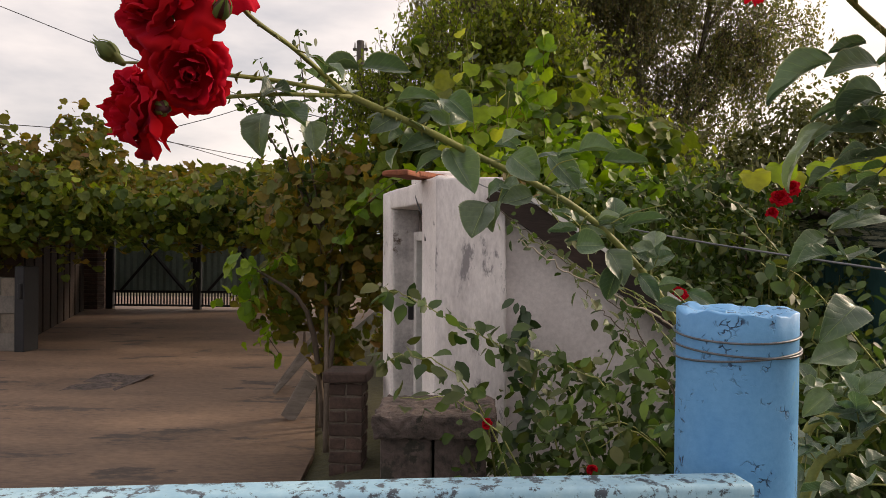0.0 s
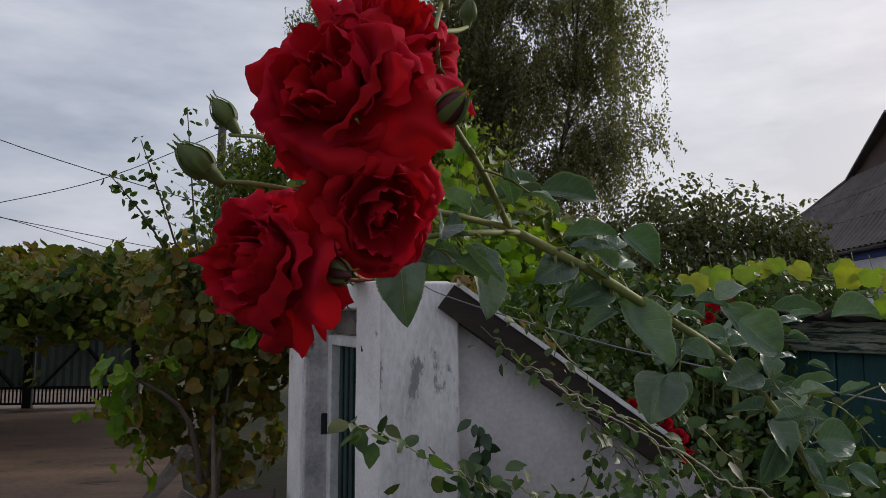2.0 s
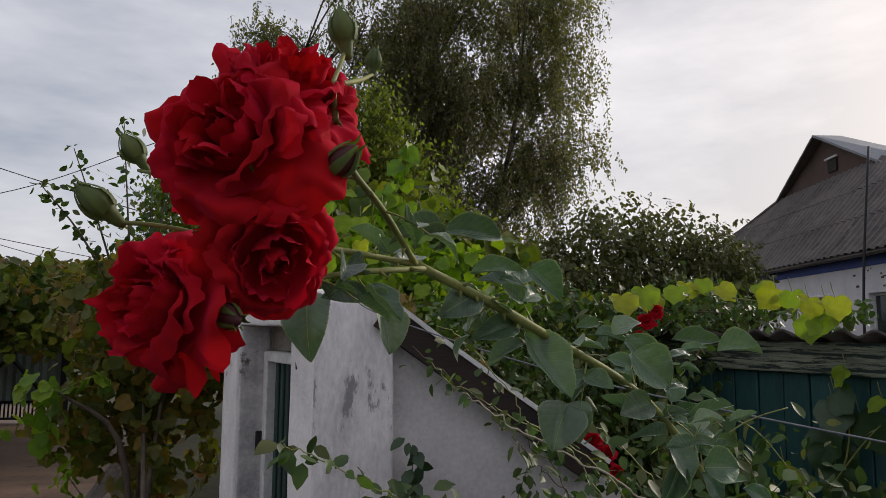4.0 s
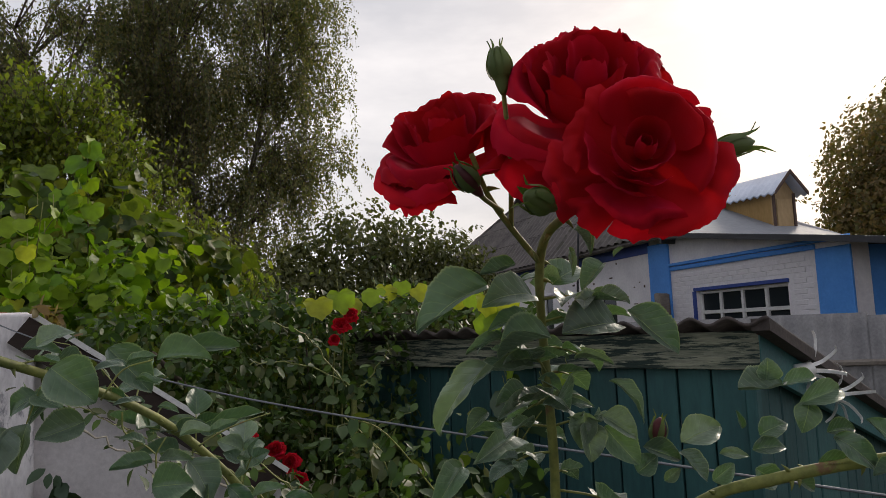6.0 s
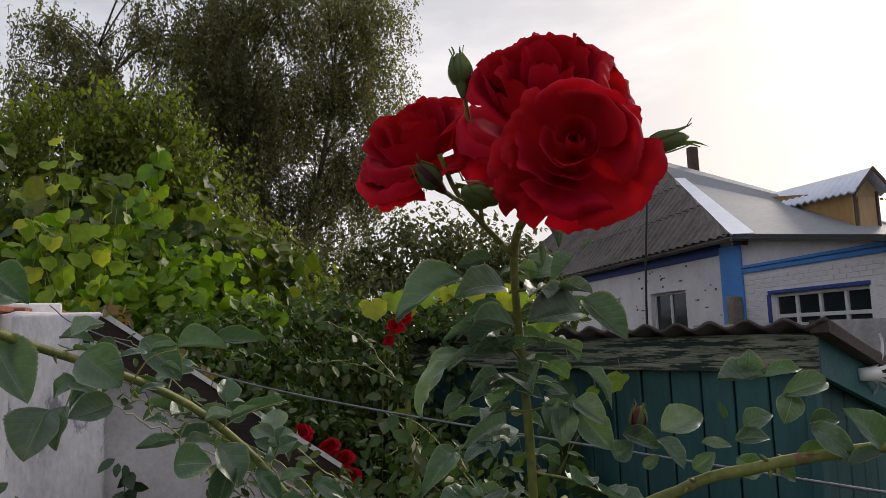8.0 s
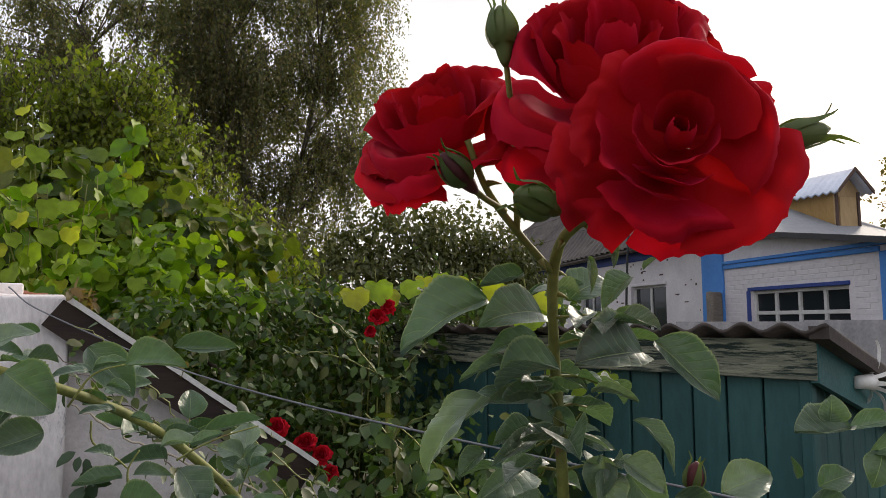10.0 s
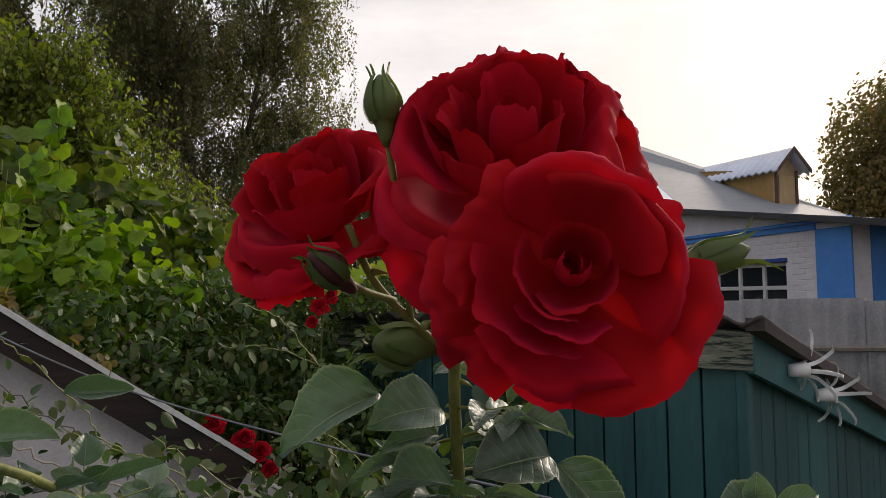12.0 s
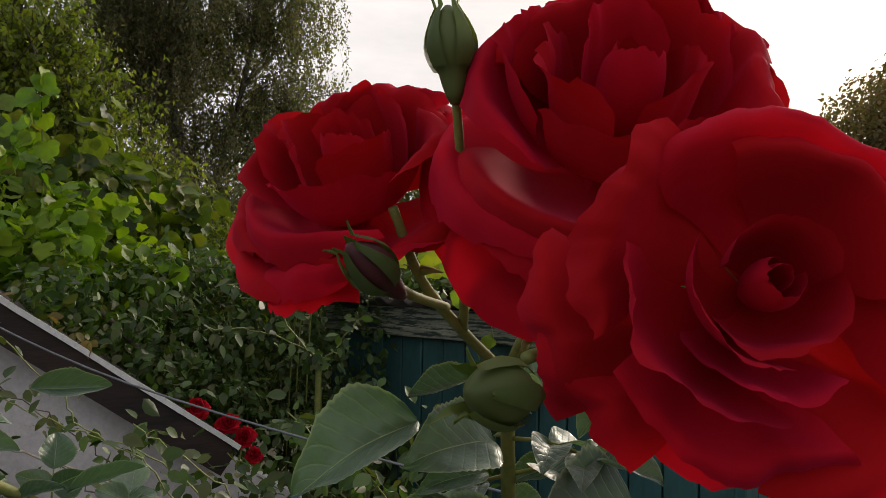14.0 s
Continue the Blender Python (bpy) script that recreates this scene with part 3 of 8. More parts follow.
# ---- cellar entrance ----
def build_cellar():
    c = thing("cellar_entrance", "whitewashed masonry cellar entrance with peeling plaster", "cellar")
    C0 = Vector((-0.02, 2.88, 0))
    f = Vector((-0.314, 0.949, 0))          # along the doorway front
    n = Vector((0.949, 0.314, 0))           # into the cellar
    m = Matrix(((f.x, n.x, 0, C0.x), (f.y, n.y, 0, C0.y), (0, 0, 1, 0), (0, 0, 0, 1)))

    def block(name, lo, hi, mat, label="", cuts=5, amt=0.006, bev=0.008):
        bm = worn_block(lo, hi, cuts, amt, 5.0, bev, seed=lo[0] + hi[2])
        bmesh.ops.transform(bm, matrix=m, verts=bm.verts)
        bmesh.ops.recalc_face_normals(bm, faces=bm.faces)
        return part(name, bm, mat, c, label, smooth=True)

    block("pillar", (0.0, 0.0, 0), (0.265, 0.26, 1.47), M_WHITEWASH, "rough whitewashed door pillar", 8, 0.008, 0.010)
    block("jamb", (1.06, 0.0, 0), (1.31, 0.24, 1.475), M_WHITEWASH, "whitewashed far door jamb")
    block("reveal", (1.040, 0.012, 0), (1.062, 0.15, 1.38), M_REVEAL, "bare crumbling plaster in the doorway")
    block("lintel", (0.255, 0.003, 1.375), (1.07, 0.24, 1.472), M_WHITEWASH, "whitewashed lintel over the door")
    block("parapet", (0.30, 0.02, 1.474), (0.62, 0.22, 1.515), M_WHITEWASH)
    # door with its frame
    for name, lo, hi in (("door_frame", (0.99, 0.12, 0.02), (1.05, 0.18, 1.26)), ("door_frame", (0.262, 0.12, 0.02), (0.30, 0.18, 1.26)), ("door_frame", (0.30, 0.12, 1.215), (0.99, 0.18, 1.262))):
        bm = box_bm(lo, hi, 0.005)
        bmesh.ops.transform(bm, matrix=m, verts=bm.verts)
        part(name, bm, M_BEAM_TOP, c, "pale wooden door frame")
    for i in range(18):
        y0 = 0.303 + i * 0.0381
        bm = box_bm((y0, 0.150 + 0.010 * (i % 2), 0.03), (y0 + 0.036, 0.176, 1.212), 0.004)
        bmesh.ops.transform(bm, matrix=m, verts=bm.verts)
        part("door_plank", bm, M_DOOR, c, "dark green door plank")
    bm = box_bm((0.29, 0.16, 1.265), (1.05, 0.20, 1.375), 0.004)
    bmesh.ops.transform(bm, matrix=m, verts=bm.verts)
    part("transom", bm, M_OLD_WOOD, c)
    bm = box_bm((1.035, 0.09, 0.80), (1.06, 0.13, 0.90), 0.006)
    bmesh.ops.transform(bm, matrix=m, verts=bm.verts)
    part("latch", bm, M_BLACK_IRON, c, "rusty iron latch plate")
    # near side wall: pilaster-like end, then the lower wall under the sloping roof
    bm = worn_block((-0.022, 2.862, 0), (0.243, 3.10, 1.462), 8, 0.008, 5.0, 0.010, 3.0)
    part("side_pillar", bm, M_STAINED, c, "whitewashed side pillar with grey stains", smooth=True)
    pts = [(0.235, 2.93, 0), (1.35, 2.93, 0), (1.35, 2.93, 0.62), (0.235, 2.93, 1.40)]
    bm = prism(pts, (0, 0.16, 0))
    bmesh.ops.subdivide_edges(bm, edges=[e for e in bm.edges if e.calc_length() > 0.3], cuts=5, use_grid_fill=True)
    roughen(bm, 0.008, 4.0, 5.0)
    part("side_wall", bm, M_WALL_GREY, c, "grey limewashed side wall", smooth=False)
    pts = [(0.235, 4.05, 0), (1.35, 4.05, 0), (1.35, 4.05, 0.62), (0.235, 4.05, 1.40)]
    part("back_wall", prism(pts, (0, 0.16, 0)), M_WALL_GREY, c)
    # sloping roof over the steps
    sl = Vector((0.73, 0, -0.515)).normalized()
    up = Vector((0.515, 0, 0.73)).normalized()
    o = Vector((0.225, 2.84, 1.458))
    L = 0.945

    def slab(name, a0, a1, y0, y1, h0, h1, mat, label=""):
        pts = [o + sl * a0 + up * h0, o + sl * a1 + up * h0, o + sl * a1 + up * h1, o + sl * a0 + up * h1]
        bm = prism([(p.x, y0, p.z) for p in pts], (0, y1 - y0, 0))
        bmesh.ops.subdivide_edges(bm, edges=[e for e in bm.edges if e.calc_length() > 0.4], cuts=10, use_grid_fill=True)
        roughen(bm, 0.0025, 14.0, 2.0)
        return part(name, bm, mat, c, label)

    slab("roof_edge", 0.012, L, 2.834, 2.850, -0.006, 0.010, M_BEAM_TOP, "pale weathered edge board of the sloping roof")
    # beam darkened to include the shaded gap below the edge board
    slab("roof_beam", 0.0, L, 2.842, 2.926, -0.098, -0.007, M_BEAM_DARK, "dark roof beam, its colour taking in the shade under the edge")
    slab("roof_deck", 0.062, L, 2.852, 4.25, -0.03, 0.004, M_BEAM_DARK, "dark tarred sloping cellar roof")
    # loose red bricks and flat stones on the top
    rng = random.Random(4)
    for i in range(5):
        b = worn_block((-0.12, -0.055, 0), (0.12, 0.055, 0.022), 2, 0.004, 20, 0.006, i)
        bmesh.ops.transform(b, matrix=pose(-0.15 + 0.05 * i, 3.02 + 0.11 * i, 1.474 + 0.004 * (i % 2), 0, 0, rng.uniform(60, 120)), verts=b.verts)
        part("brick", b, M_BRICK_RED, c, "broken red brick on top")
    return c


cellar = build_cellar()
cellar.location = (-0.04, 0.0, -0.025)
tube_wire = tube("hanging_cord", [(-0.20, 3.55, 1.56), (-0.19, 3.30, 1.40), (-0.13, 3.12, 1.27), (-0.12, 3.05, 1.20)], 0.004, 0.004, M_CABLE)
tagged(tube_wire, "thin dark cord hanging over the cellar lintel", "cord")


# ---- stone slab on blocks, brick pier, boards by the yard ----
def build_stone_bench():
    b = thing("stone_slab", "rough mossy concrete slab resting on two blocks", "slab")
    part("slab", worn_block((-0.150, 2.16, 0.680), (0.195, 2.46, 0.746), 18, 0.010, 34.0, 0.008, 2.0), M_STONE, b, smooth=False)
    # blocks widened in dark stone to stand for the shade beneath the slab
    part("block", worn_block((-0.13, 2.19, -0.02), (0.016, 2.42, 0.684), 3, 0.006, 8.0, 0.012, 4.0), M_STONE, b, "supporting block, widened and darkened for the shaded gap")
    part("block", worn_block((0.024, 2.19, -0.02), (0.17, 2.42, 0.684), 3, 0.006, 8.0, 0.012, 5.0), M_STONE, b, "supporting block, widened and darkened for the shaded gap")
    return b


stone_bench = build_stone_bench()


def build_pier():
    p = thing("brick_pier", "sooty brick pier with a flat cap by the yard", "pier")
    x0, y0, w = -0.665, 3.95, 0.18
    part("core", box_bm((x0 + 0.008, y0 + 0.008, -0.02), (x0 + w - 0.008, y0 + w - 0.008, 0.50)), M_MORTAR, p)
    me = None
    for k in range(7):
        z = 0.0 + k * 0.072
        for side in range(2):
            bm = worn_block((0, 0, 0), (w * 0.48, w, 0.062), 2, 0.006, 18, 0.007, k + side * 9)
            turn = pose(x0 + side * w * 0.52, y0, z) if k % 2 == 0 else pose(x0 + w, y0 + side * w * 0.52, z, 0, 0, 90)
            bmesh.ops.transform(bm, matrix=turn, verts=bm.verts)
            part("brick", bm, M_BRICK_GREY, p)
    part("cap", worn_block((x0 - 0.03, y0 - 0.03, 0.503), (x0 + w + 0.03, y0 + w + 0.03, 0.56), 3, 0.006, 10, 0.012), M_BRICK_GREY, p, "flat stone cap")
    return p


pier = build_pier()


def build_boards():
    rng = random.Random(12)
    for k, (foot, top, n, w) in enumerate((((-1.66, 6.40, 0.0), (-1.30, 6.40, 0.42), 7, 0.035), ((-1.24, 5.22, 0.0), (-1.09, 5.22, 0.30), 2, 0.11))):
        d = Vector(top) - Vector(foot)
        for i in range(n):
            L = d.length * rng.uniform(1.0, 1.25)
            bm = worn_block((-w / 2, -0.008, 0), (w / 2, 0.008, L), 3, 0.003, 9, 0.003, i + k * 9)
            turn = math.degrees(math.atan2(d.x, d.z))
            bmesh.ops.transform(bm, matrix=pose(foot[0] + 0.012 * i, foot[1] - 0.06 * i, 0.012, 0, turn + rng.uniform(-5, 5), rng.uniform(-12, 12)), verts=bm.verts)
            ob = part("old_board", bm, M_OLD_WOOD)
            tagged(ob, "grey weathered slat leaning under the vines" if k == 0 else "short grey board leaning by the brick pier", "board", group="leaning boards")


build_boards()


# ---- yard gate ----
def build_gate():
    g = thing("yard_gate", "black iron double gate with green-grey corrugated sheets", "gate")
    y = 14.2
    posts = (-7.42, -5.62, -3.82)
    for x in posts:
        part("post", box_bm((x - 0.075, y - 0.06, 0), (x + 0.075, y + 0.06, 2.1), 0.006), M_BLACK_IRON, g)
    for x0, x1 in zip(posts, posts[1:]):
        a, b = x0 + 0.085, x1 - 0.085
        bm = bmesh.new()
        n = 48
        cols = []
        for i in range(n + 1):
            x = a + (b - a) * i / n
            yy = y + 0.03 + 0.012 * math.sin(i * math.pi / 2)
            cols.append((bm.verts.new((x, yy, 0.36)), bm.verts.new((x, yy, 1.98))))
        for c, d in zip(cols, cols[1:]):
            bm.faces.new((c[0], d[0], d[1], c[1]))
        part("sheet", bm, M_GATE, g, "green-grey corrugated metal sheet")
        for z0, z1 in ((0.06, 0.10), (0.33, 0.38), (1.95, 2.0)):
            part("rail", box_bm((a, y - 0.03, z0), (b, y + 0.012, z1), 0.004), M_BLACK_IRON, g)
        for k in range(26):
            x = a + (b - a) * (k + 0.5) / 26
            part("bar", box_bm((x - 0.014, y - 0.012, 0.10), (x + 0.014, y + 0.0, 0.33)), M_BLACK_IRON, g)
        for s in (0, 1):
            p0, p1 = (a + 0.15, 0.38) if not s else (b - 0.15, 0.38), (b - 0.1, 1.95) if not s else (a + 0.1, 1.95)
            bm = bmesh.new()
            add_tube(bm, [Vector((p0[0], y - 0.02 - 0.02 * s, p0[1])), Vector((p1[0], y - 0.02 - 0.02 * s, p1[1]))], 0.035, 0.035, 4)
            part("brace", bm, M_BLACK_IRON, g)
    part("lock_box", box_bm((-5.72, y - 0.1, 0.95), (-5.60, y - 0.06, 1.15), 0.01), M_BLACK_IRON, g)
    return g


gate = build_gate()


def build_left_side():
    w = thing("wall_west", "grey concrete block wall along the yard", "wall", kind="structure")
    part("core", box_bm((-9.5, 8.22, 0), (-5.32, 8.42, 0.86)), M_MORTAR, w)
    for k in range(4):
        for i in range(10):
            x1 = -5.30 - i * 0.41 - (0.2 if k % 2 else 0)
            bm = box_bm((x1 - 0.40, 8.2, 0.005 + k * 0.22), (x1, 8.3, 0.005 + k * 0.22 + 0.208), 0.008)
            part("block", bm, M_WALL_DARK, w)
    part("post", box_bm((-5.30, 8.16, 0), (-5.18, 8.44, 1.0), 0.01), M_BLACK_IRON, w, "dark iron gate post")
    part("latch", box_bm((-5.24, 8.12, 0.62), (-5.20, 8.16, 0.80), 0.008), M_BLACK_IRON, w)
    s = thing("outbuilding", "dim grey outbuilding behind the grapevine", "shed")
    # wall and boards coloured dark for the shade under the pergola
    part("wall", prism([(-5.75, 9.0, 0), (-7.75, 13.8, 0), (-11.5, 13.8, 0), (-11.5, 9.0, 0)], (0, 0, 1.9)), M_GABLE, s, "boarded wall with the pergola's shade in its dark colour")
    part("roof", prism([(-5.5, 8.8, 1.9), (-7.6, 14.0, 1.9), (-11.7, 14.0, 2.3), (-11.7, 8.8, 2.3)], (0, 0, 0.07)), M_ASBESTOS, s)
    for k in range(9):
        f = k / 9
        x, y = -5.75 - 2.0 * f, 9.0 + 4.8 * f
        bm = box_bm((-0.02, 0.02, 0.0), (0.012, 0.48, 1.86), 0.006)
        bmesh.ops.transform(bm, matrix=pose(x + 0.012, y, 0, 0, 0, 22.6), verts=bm.verts)
        part("board", bm, M_BEAM_DARK, s)
    p = thing("brick_gatepost", "sooty brick gatepost with pale courses", "gatepost")
    for k in range(22):
        z = k * 0.08
        bm = box_bm((-7.92, 13.95, z), (-7.55, 14.3, z + 0.07), 0.008)
        part("brick", bm, M_BRICK_GREY, p)
    part("core", box_bm((-7.9, 13.97, 0), (-7.57, 14.28, 1.75)), M_MORTAR, p)


build_left_side()


# ---- wooden shed with a corrugated roof ----
SA = Vector((2.316, 1.994, 0))
SU = Vector((-0.29, 0.957, 0))
SV = Vector((0.957, 0.29, 0))


def shed_matrix():
    return Matrix(((SU.x, SV.x, 0, SA.x), (SU.y, SV.y, 0, SA.y), (0, 0, 1, 0), (0, 0, 0, 1)))


def build_shed():
    s = thing("wooden_shed", "dark green plank shed with a corrugated grey roof", "shed")
    m = shed_matrix()
    rng = random.Random(3)

    def put(name, bm, mat, label="", smooth=False):
        bmesh.ops.transform(bm, matrix=m, verts=bm.verts)
        bmesh.ops.recalc_face_normals(bm, faces=bm.faces)
        return part(name, bm, mat, s, label, smooth)

    slope = 0.275
    for i in range(16):
        a = 0.05 + i * 0.128
        put("plank", box_bm((a, 0.035 + rng.uniform(0, 0.006), 0.02), (a + 0.12, 0.06, 1.28), 0.004), M_GREEN_PAINT)
    put("corner_post", box_bm((0.012, 0.02, 0.0), (0.052, 0.07, 1.26), 0.005), M_GREEN_PAINT, "lighter green corner post")
    for i in range(16):
        v = 0.075 + i * 0.128
        top = 1.25 - slope * (v + 0.12)
        put("plank", box_bm((0.03 + rng.uniform(0, 0.006), v, 0.02), (0.05, v + 0.12, top), 0.004), M_GREEN_PAINT)
    put("back", box_bm((0.06, 2.05, 0.0), (2.05, 2.09, 0.66)), M_GREEN_PAINT)
    put("far_end", box_bm((2.06, 0.06, 0.0), (2.10, 2.05, 0.66)), M_GREEN_PAINT)
    bm = worn_block((-0.015, 0.0, 1.172), (2.10, 0.028, 1.303), 6, 0.003, 8, 0.004)
    put("fascia", bm, M_WEATHERED, "weathered fascia board with flaking green paint")
    # sloping barge board on the near end
    pts = [(-0.02, 0.005, 1.165), (-0.02, 0.005, 1.30), (-0.02, 2.2, 1.30 - slope * 2.2), (-0.02, 2.2, 1.165 - slope * 2.2)]
    put("barge_board", prism(pts, (0.025, 0, 0)), M_TEAL, "teal painted barge board")
    # corrugated sheet
    bm = bmesh.new()
    nu, nv = 150, 14
    u0, u1, v0, v1 = -0.07, 2.15, -0.06, 2.25
    grid = []
    for j in range(nv + 1):
        v = v0 + (v1 - v0) * j / nv
        row = []
        for i in range(nu + 1):
            u = u0 + (u1 - u0) * i / nu
            z = 1.327 - slope * v + 0.013 * math.cos(2 * math.pi * (u - 0.06) / 0.132) + 0.004 * noise.noise(Vector((u * 3, v * 3, 0)))
            row.append((bm.verts.new((u, v, z)), bm.verts.new((u, v, z - 0.012))))
        grid.append(row)
    for j in range(nv):
        for i in range(nu):
            for k in (0, 1):
                q = [grid[j][i][k], grid[j][i + 1][k], grid[j + 1][i + 1][k], grid[j + 1][i][k]]
                bm.faces.new(q if k else q[::-1])
    for i in range(nu):
        bm.faces.new((grid[0][i][0], grid[0][i + 1][0], grid[0][i + 1][1], grid[0][i][1]))
        bm.faces.new((grid[nv][i][0], grid[nv][i][1], grid[nv][i + 1][1], grid[nv][i + 1][0]))
    for j in range(nv):
        bm.faces.new((grid[j][0][0], grid[j][0][1], grid[j + 1][0][1], grid[j + 1][0][0]))
        bm.faces.new((grid[j][nu][0], grid[j + 1][nu][0], grid[j + 1][nu][1], grid[j][nu][1]))
    put("corrugated_roof", bm, M_ASBESTOS, "grey-brown corrugated cement sheet", True)
    pts = [(-0.075, -0.05, 1.305), (-0.075, -0.05, 1.345), (-0.075, 2.25, 1.345 - slope * 2.3), (-0.075, 2.25, 1.305 - slope * 2.3)]
    put("verge", prism(pts, (0.06, 0, 0)), M_ASBESTOS, "dark edge of the corrugated sheet")
    return s


shed = build_shed()


def build_plastic_flower(v, z, seed):
    """A flower cut from a white plastic bottle, nailed to the barge board."""
    rng = random.Random(seed)
    o = SA + SV * v + SU * -0.03 + Vector((0, 0, z))
    fl = thing("bottle_flower", "white flower cut from a plastic bottle on the shed", "ornament", group="bottle flowers", at=o)
    ax = (-SU * 0.45 + SV * 0.85 + Vector((0, 0, 0.0))).normalized()
    up = Vector((0, 0, 1))
    sd = ax.cross(up).normalized()
    up = sd.cross(ax)
    bm = bmesh.new()
    add_tube(bm, [ax * -0.01, ax * 0.035, ax * 0.06], 0.022, 0.03, 12)
    part("neck", bm, M_PLASTIC, fl, smooth=True)
    for k in range(8):
        a = 2 * math.pi * k / 8 + rng.uniform(-0.15, 0.15)
        d = sd * math.cos(a) + up * math.sin(a)
        sw = d.cross(ax).normalized()
        L = rng.uniform(0.075, 0.11)
        bm = bmesh.new()
        pts = curve_points([ax * 0.055 + d * 0.026, ax * 0.09 + d * 0.05, ax * 0.105 + d * (0.05 + L * 0.6), ax * (0.10 - rng.uniform(0.0, 0.03)) + d * (0.04 + L)], 4)
        prev = None
        for i, p in enumerate(pts):
            w = 0.008 * (1 - 0.4 * i / len(pts))
            t = 0.0015
            q = [bm.verts.new(p + sw * w), bm.verts.new(p - sw * w), bm.verts.new(p - sw * w + ax * t), bm.verts.new(p + sw * w + ax * t)]
            if prev:
                for e in range(4):
                    bm.faces.new((prev[e], prev[(e + 1) % 4], q[(e + 1) % 4], q[e]))
            else:
                bm.faces.new(q)
            prev = q
        bm.faces.new(prev[::-1])
        bmesh.ops.recalc_face_normals(bm, faces=bm.faces)
        part("strip", bm, M_PLASTIC, fl)


build_plastic_flower(0.33, 1.15, 1)
build_plastic_flower(0.64, 1.03, 2)


def build_grey_fence():
    f = thing("sheet_fence", "grey corrugated cement sheet fence on wooden rails", "fence")
    o, d = Vector((4.9, 5.2, 0)), Vector((0.875, -0.485, 0)).normalized()
    n = Vector((-d.y, d.x, 0))
    for k in range(5):
        bm = bmesh.new()
        cols = []
        for i in range(43):
            a = k * 1.10 + 1.12 * i / 42
            p = o + d * a + n * (0.022 * math.cos(2 * math.pi * a / 0.16) + 0.006 * (k % 2))
            top = 1.36 + 0.015 * math.sin(k * 2.1)
            cols.append([bm.verts.new(p + Vector((0, 0, z)) + n * e) for z, e in ((0.0, 0), (top, 0), (top, 0.008), (0.0, 0.008))])
        for a, b in zip(cols, cols[1:]):
            for e in range(4):
                bm.faces.new((a[e], b[e], b[(e + 1) % 4], a[(e + 1) % 4]))
        bmesh.ops.recalc_face_normals(bm, faces=bm.faces)
        part("sheet", bm, M_ASB_LIGHT, f, smooth=True)
    bm = bmesh.new()
    a, b = o + d * 1.0 - n * 0.05, o + d * 5.5 - n * 0.05
    add_tube(bm, [a + Vector((0, 0, 0.93)), b + Vector((0, 0, 0.90))], 0.03, 0.03, 6)
    part("rail", bm, M_OLD_WOOD, f, "brown wooden fence rail")


build_grey_fence()

# ---- blue fence by the path ----
def build_blue_post():
    p = thing("fence_post", "thick pipe post with flaking bright blue paint", "post")
    bm = bmesh.new()
    n, r = 56, 0.068
    cx, cy = 0.463, 1.075
    rings = []
    for z, rr in ((-0.02, r), (0.5, r), (1.0, r), (1.05, r), (1.10, r), (1.137, r), (1.1385, r - 0.0015), (1.1385, r - 0.012), (1.134, r - 0.020), (1.132, r - 0.055)):
        ring = []
        for k in range(n):
            a = 2 * math.pi * k / n
            d = rr + 0.0012 * noise.noise(Vector((math.cos(a) * 3, math.sin(a) * 3, z * 14)))
            jag = 0.007 * noise.noise(Vector((math.cos(a) * 2, math.sin(a) * 2, 9))) + 0.004 * noise.noise(Vector((math.cos(a) * 9, math.sin(a) * 9, 4))) if z > 1.12 else 0
            ring.append(bm.verts.new((cx + d * math.cos(a), cy + d * math.sin(a), z + jag)))
        rings.append(ring)
    for a, b in zip(rings, rings[1:]):
        for k in range(n):
            bm.faces.new((a[k], a[(k + 1) % n], b[(k + 1) % n], b[k]))
    bm.faces.new(rings[-1])
    part("pipe", bm, M_BLUE, p, smooth=True)
    for z0, sl, ph in ((1.113, 0.006, 0.3), (1.089, 0.007, 1.6), (1.095, -0.004, 2.5)):
        pts = [Vector((cx + 0.0705 * math.cos(a), cy + 0.0705 * math.sin(a), z0 + sl * math.sin(a + ph))) for a in (2 * math.pi * k / 32 for k in range(33))]
        bm = bmesh.new()
        add_tube(bm, pts, 0.0014, 0.0014, 6, cap=False)
        part("wire_turn", bm, M_WIRE, p, "twisted galvanised wire", smooth=True)
    return p


build_blue_post()


RAIL_TURN = 8.3


def build_rail():
    r = thing("fence_rail", "blue fence rail with worn speckled paint", "rail")
    bm = worn_block((-2.6, 0.950, 0.900), (0.475, 0.995, 0.938), 8, 0.0025, 9, 0.006)
    part("rail_bar", bm, M_BLUE_WORN, r, smooth=True)
    for x in (-2.5, -1.4):
        part("post", box_bm((x - 0.025, 0.957, -0.02), (x + 0.025, 0.993, 0.901), 0.003), M_BLUE_WORN, r)
    for k in range(18):
        x = -2.42 + k * 0.16
        part("picket", box_bm((x - 0.022, 0.998, 0.06), (x + 0.022, 1.012, 0.86), 0.003), M_BLUE_WORN, r)
    pivot = Vector((0.44, 0.97, 0))
    r.matrix_world = Matrix.Translation(pivot + Vector((-0.035, -0.010, 0.030))) @ pose(0, 0, 0, 0, 0, RAIL_TURN) @ Matrix.Translation(-pivot)
    part("lower_rail", box_bm((-2.6, 0.96, 0.2), (0.40, 0.99, 0.235), 0.003), M_BLUE_WORN, r)


build_rail()
wire = tube("garden_wire", [(0.04, 2.855, 1.462), (0.141, 2.72, 1.387), (0.50, 1.93, 1.238), (1.014, 1.069, 1.134), (1.5, 0.27, 1.06)], 0.0021, 0.0021, M_WIRE, sides=6, n=8)
tagged(wire, "thin slack garden wire strung across the bed", "wire")


